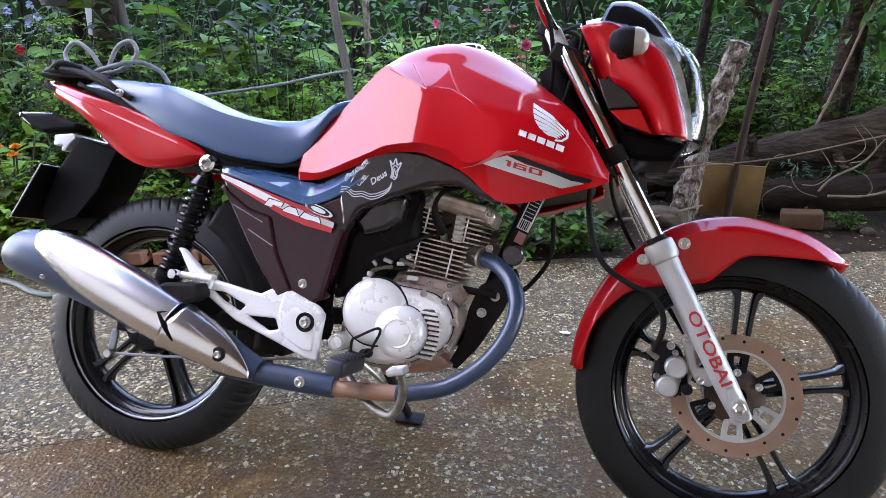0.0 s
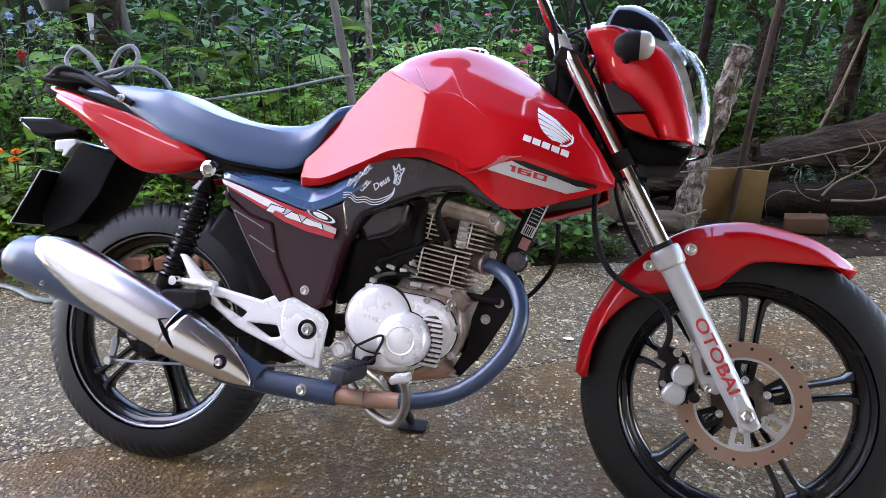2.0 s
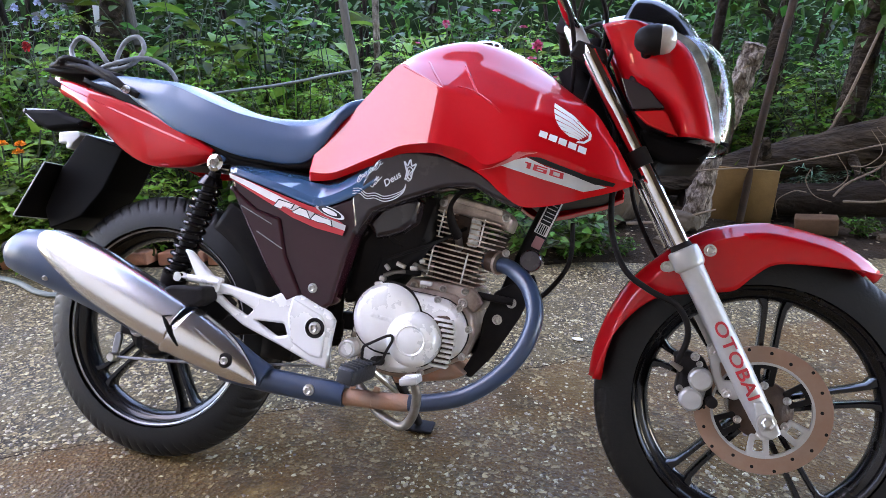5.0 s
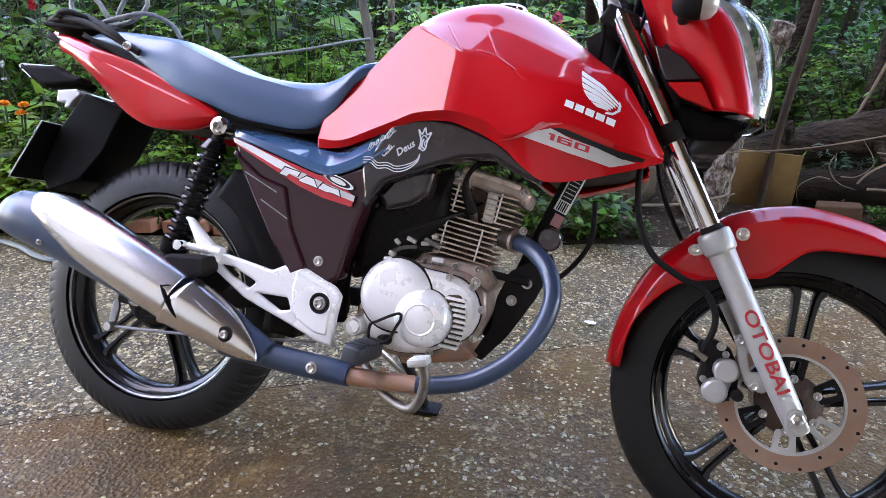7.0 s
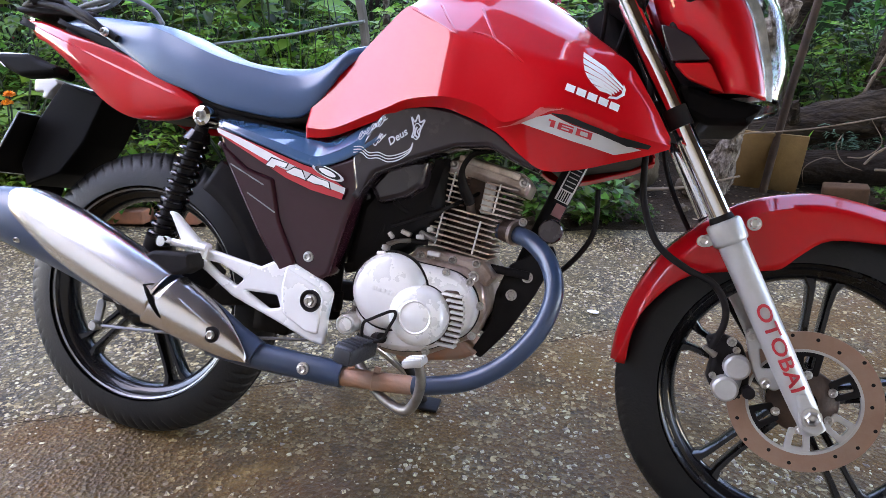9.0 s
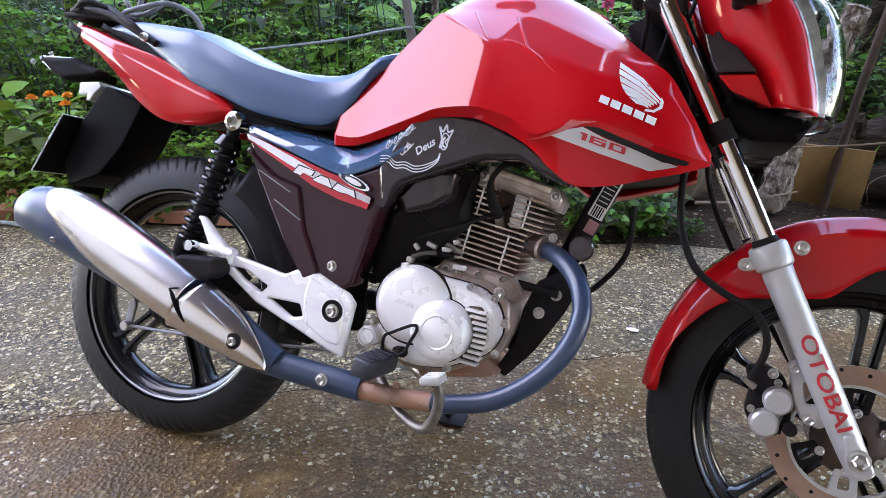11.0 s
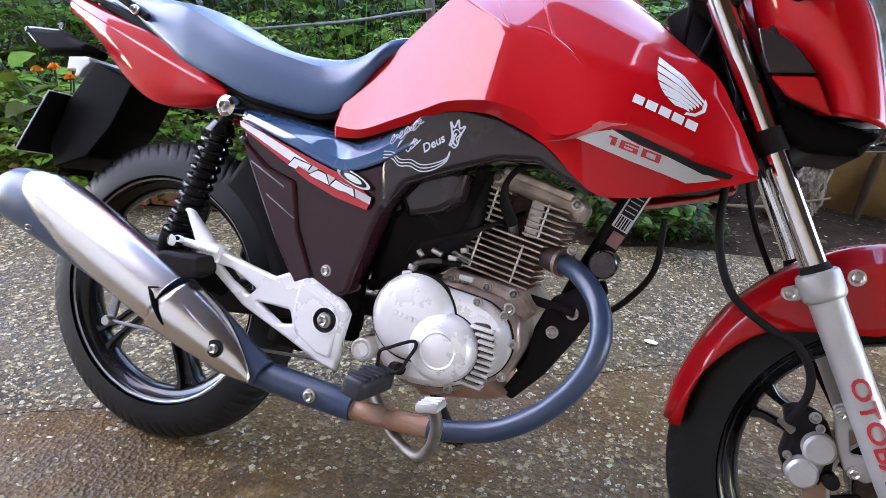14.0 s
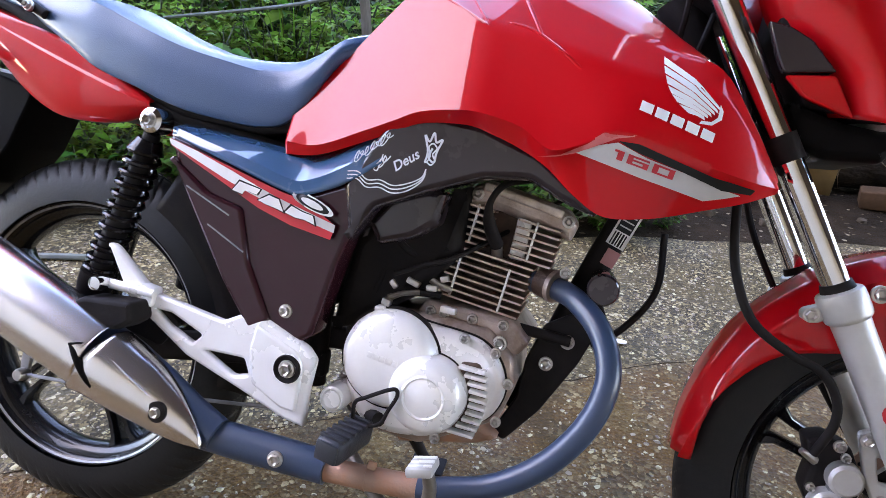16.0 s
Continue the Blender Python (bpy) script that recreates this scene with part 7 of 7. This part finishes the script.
# hose, wire, hanging pot, tin sheet, twigs
post("garden_hose", "pale hose stretched between poles", [(-1.9, 2.0, 0.56), (-1.4, 1.95, 0.60), (-1.0, 1.93, 0.655), (-0.6, 1.95, 0.715), (-0.36, 1.97, 0.765), (-0.22, 1.985, 0.79)], 0.0072, ROPE, "hose", 8)
post("garden_hose", "pale hose lying on the slab by the bed", [(-2.2, 0.55, 0.012), (-1.6, 0.80, 0.012), (-1.25, 0.80, 0.012), (-1.0, 0.72, 0.012), (-0.7, 0.80, 0.012)], 0.011, ROPE, "hose", 8)
post("fence_wire", "slack wire along the garden", [(1.45, 2.45, 0.30), (1.9, 2.45, 0.37), (2.4, 2.5, 0.50), (3.2, 2.6, 0.72)], 0.004, DRY, "wire", 6)
post("dry_branch", "bent dry twig on the soil", [(2.2, 2.75, 0.05), (2.28, 2.72, 0.22), (2.42, 2.70, 0.33), (2.5, 2.70, 0.46)], [0.008, 0.007, 0.006, 0.003], DRY, "twig", 6)
post("dry_branch", "bent dry twig on the soil", [(2.25, 2.60, 0.16), (2.45, 2.62, 0.17), (2.62, 2.65, 0.24), (2.66, 2.66, 0.36)], [0.007, 0.006, 0.006, 0.003], DRY, "twig", 6)
post("dry_branch", "dry stick fallen on the soil", [(1.15, 2.30, 0.03), (1.35, 2.34, 0.05), (1.6, 2.42, 0.11)], [0.009, 0.008, 0.005], DRY, "twig", 6)
post("thin_sapling", "thin bare sapling leaning in the bed", [(2.15, 3.2, 0.0), (2.35, 3.2, 0.6), (2.52, 3.2, 1.3)], [0.010, 0.009, 0.007], DRY, "sapling", 6)
pot = tagged(part("hanging_pot", turned([(0, 0), (0.07, 0), (0.085, 0.06), (0.10, 0.15), (0.11, 0.152), (0.108, 0.165), (0.09, 0.16), (0.08, 0.05)], n=28, m=pose(-2.42, 2.55, 1.12, 90, 0, 0)), POT), "dark plastic pot hanging on a fence post", "pot")
tagged(part("tin_sheet", box((0.13, 0.004, 0.16), pose(-2.12, 2.55, 1.02, 6, 4, 10), 0.001), PAPER), "faded white tin sheet fixed to the post", "sheet")
leaf_bm = plate([(-0.020, -0.007), (-0.008, 0.012), (0.012, 0.014), (0.022, 0.0), (0.008, -0.013)], -0.002, 0.002, 0.001)
leaf_bm.transform(pose(0.96, 0.89, 0.006, 84, 6, 20))
tagged(part("white_scrap", leaf_bm, WHITE), "white scrap lying on the concrete", "scrap")


# trees added for shade at both ends of the bed and over the fallen trunk
def shade_tree(x, y, height, lean, seed):
    r = np.random.default_rng(seed)
    ob = tagged(new("added_shade_tree"), "dark garden tree with a leafy crown and vines, added for its shade", "tree")
    part("trunk", gnarled(tube([(0, 0, -0.05), (lean * 0.3, 0, height * 0.4), (lean * 0.7, 0.05, height * 0.75), (lean, 0.1, height)], [0.09, 0.07, 0.05, 0.02], 14, 8), 0.02, 6), OLDTRUNK, ob)
    lv = Leaves()
    for b in range(13):
        a, el = r.uniform(0, 6.28), r.uniform(0.1, 0.9)
        z0 = height * r.uniform(0.45, 0.95)
        d = np.array([math.cos(a) * math.cos(el), math.sin(a) * math.cos(el), math.sin(el)])
        ln = r.uniform(0.6, 1.2)
        root = np.array([lean * z0 / height, 0.05, z0])
        part("limb", tube([tuple(root), tuple(root + d * ln * 0.5 + [0, 0, 0.05]), tuple(root + d * ln)], [0.028, 0.018, 0.006], 7, 4), OLDTRUNK, ob)
        for _ in range(150):
            p = root + d * ln * r.uniform(0.3, 1.1) + r.normal(0, 0.17, 3)
            lv.add(p, r.normal(0, 1, 3) - [0, 0, 0.3], r.uniform(0.07, 0.14), r.uniform(0.035, 0.06))
    lv.made("crown", DARKLEAF, ob)
    ob.matrix_basis = pose(x, y, land_height(x, y))


shade_tree(2.75, 3.35, 1.75, 0.25, 5)
shade_tree(3.7, 3.1, 2.1, -0.4, 6)
shade_tree(2.1, 4.2, 2.2, 0.2, 8)
# taller pair, crowns out of view, added to darken the bed's right end
shade_tree(2.5, 3.6, 3.4, 0.2, 21)
shade_tree(3.3, 3.5, 3.6, -0.2, 22)
# left pair, crowns out of view, added to darken the leaves below
shade_tree(-2.1, 2.5, 2.7, 0.3, 11)
shade_tree(-3.0, 1.6, 2.6, 0.3, 12)
for k in range(7):
    a = rng.uniform(0, 6.28)
    x, y, z = 2.35 + rng.normal(0, 0.18), 2.70 + rng.normal(0, 0.05), 0.10 + 0.25 * rng.random()
    post("dry_branch", "thin bent dry twig by the fallen trunk", [(x, y, z), (x + 0.07 * math.cos(a), y - 0.02, z + 0.06 * math.sin(a)), (x + 0.16 * math.cos(a + 0.5), y - 0.03, z + 0.14 * math.sin(a + 0.5)), (x + 0.22 * math.cos(a + 1.1), y, z + 0.22 * math.sin(a + 0.9))], [0.0035, 0.003, 0.0025, 0.0012], DRY, "twig", 5)


# the flowering marigold beside the slab, with broad ribbed leaves round it
marigold = tagged(new("marigold"), "flowering marigold with three round orange heads", "flower")
BLOOM = material("marigold_petal", (0.86, 0.27, 0.012), 0.6, second=(0.90, 0.42, 0.03), scale=60, bump=0.1, island=0.2)
green = Leaves()
for x, y, z in ((-1.397, 1.101, 0.492), (-1.458, 1.068, 0.497), (-1.64, 1.13, 0.462), (-1.405, 1.09, 0.462)):
    part("stem", tube([(-1.48, 1.12, 0.0), ((x - 1.48) / 2, y + 0.01, z * 0.55), (x, y, z)], [0.006, 0.005, 0.004], 6, 4), STEM, marigold)
    head_leaves = Leaves()
    for q in range(70):
        d = rng.normal(0, 1, 3)
        d[2] = abs(d[2]) * 0.8 + 0.05
        d /= np.linalg.norm(d)
        head_leaves.add(np.array([x, y, z]) + d * 0.006, d, 0.020, 0.013, 0.05, 0.3)
    head_leaves.made("blossom", BLOOM, marigold, "round orange marigold head")
for q in range(230):
    a, h = rng.uniform(0, 6.28), rng.uniform(0.08, 0.43)
    p = np.array([-1.50 + 0.20 * rng.normal(), 1.08 + 0.07 * rng.normal(), h])
    green.add(p, np.array([math.cos(a), math.sin(a) - 0.3, rng.uniform(-0.1, 0.7)]), rng.uniform(0.05, 0.09), rng.uniform(0.014, 0.024))
green.made("foliage", BRIGHTLEAF, marigold)
broad = tagged(new("broad_leaved_plant"), "low plant with large ribbed oval leaves", "plant")
big = Leaves()
for x, y, z, a in ((-1.36, 1.18, 0.55, 2.6), (-1.32, 1.20, 0.48, 3.6), (-1.52, 1.14, 0.40, 4.4), (-1.55, 0.98, 0.45, 4.2), (-1.62, 0.96, 0.42, 3.4), (-1.48, 0.98, 0.36, 4.8), (-1.40, 1.00, 0.33, 5.3), (-1.58, 0.96, 0.28, 4.0), (-1.70, 1.02, 0.50, 3.9), (-1.36, 1.0, 0.24, 4.9), (-1.66, 0.95, 0.20, 4.3), (-1.25, 1.08, 0.30, 4.6)):
    part("stem", tube([(-1.45, 1.12, 0.0), ((x - 1.45) / 2, (y + 1.12) / 2, z * 0.6), (x, y, z)], [0.007, 0.006, 0.004], 6, 4), STEM, broad)
    big.broad(np.array([x, y, z]), np.array([math.cos(a), math.sin(a), 0.35]), rng.uniform(0.13, 0.18), rng.uniform(0.09, 0.12), 0.5)
big.made("foliage", BRIGHTLEAF, broad)


# single blossoms that stand out among the leaves
def lone_flower(name, label, at, mat, size, petals):
    x, y, z = at
    ob = tagged(new(name), label, "flower")
    part("stem", tube([(x + 0.05, y + 0.06, land_height(x, y) - 0.02), (x + 0.02, y + 0.03, z * 0.6), (x, y, z)], [0.006, 0.005, 0.003], 6, 4), STEM, ob)
    head_leaves, low = Leaves(), Leaves()
    for q in range(petals):
        d = rng.normal(0, 1, 3)
        d[1], d[2] = -abs(d[1]) - 0.2, d[2] + 0.4
        d /= np.linalg.norm(d)
        head_leaves.add(np.array([x, y, z]) + d * size * 0.2, d, size, size * 0.7, 0.05, 0.3)
    head_leaves.made("blossom", mat, ob)
    for q in range(26):
        h = rng.uniform(0.35, 0.97)
        a = rng.uniform(0, 6.28)
        low.add(np.array([x + 0.05 * (1 - h), y + 0.05, z * h]), np.array([math.cos(a), math.sin(a), 0.3]), 0.06, 0.03)
    low.made("foliage", LEAF, ob)


lone_flower("pink_flower", "single bright pink blossom on a leafy stem", (0.612, 2.45, 0.916), PINK, 0.030, 44)
lone_flower("pink_flower", "single pale pink blossom on a leafy stem", (0.118, 2.45, 1.019), PINK, 0.022, 30)
lone_flower("red_rose", "single red rose on a leafy stem", (-1.735, 1.56, 0.880), ROSE, 0.024, 40)
for k, (x, z) in enumerate(((-2.68, 1.08), (-2.49, 1.05), (-2.56, 1.12), (-2.62, 1.01), (-2.42, 1.09), (-2.52, 0.98))):
    lone_flower("pale_blue_flower", "pale bluish blossom cluster on a leafy stem", (x, 2.45 + 0.03 * k, z), bpy.data.materials["pale_blue_petal"], 0.026, 36)
for k, (x, y, z) in enumerate(((-2.10, 1.55, 0.56), (-1.97, 1.55, 0.60), (-1.98, 1.45, 0.26), (-1.80, 1.36, 0.15), (-1.92, 1.40, 0.20), (-2.15, 1.52, 0.34))):
    lone_flower("white_flower", "small white blossom among dark leaves", (x, y, z), PALEPETAL, 0.017, 26)
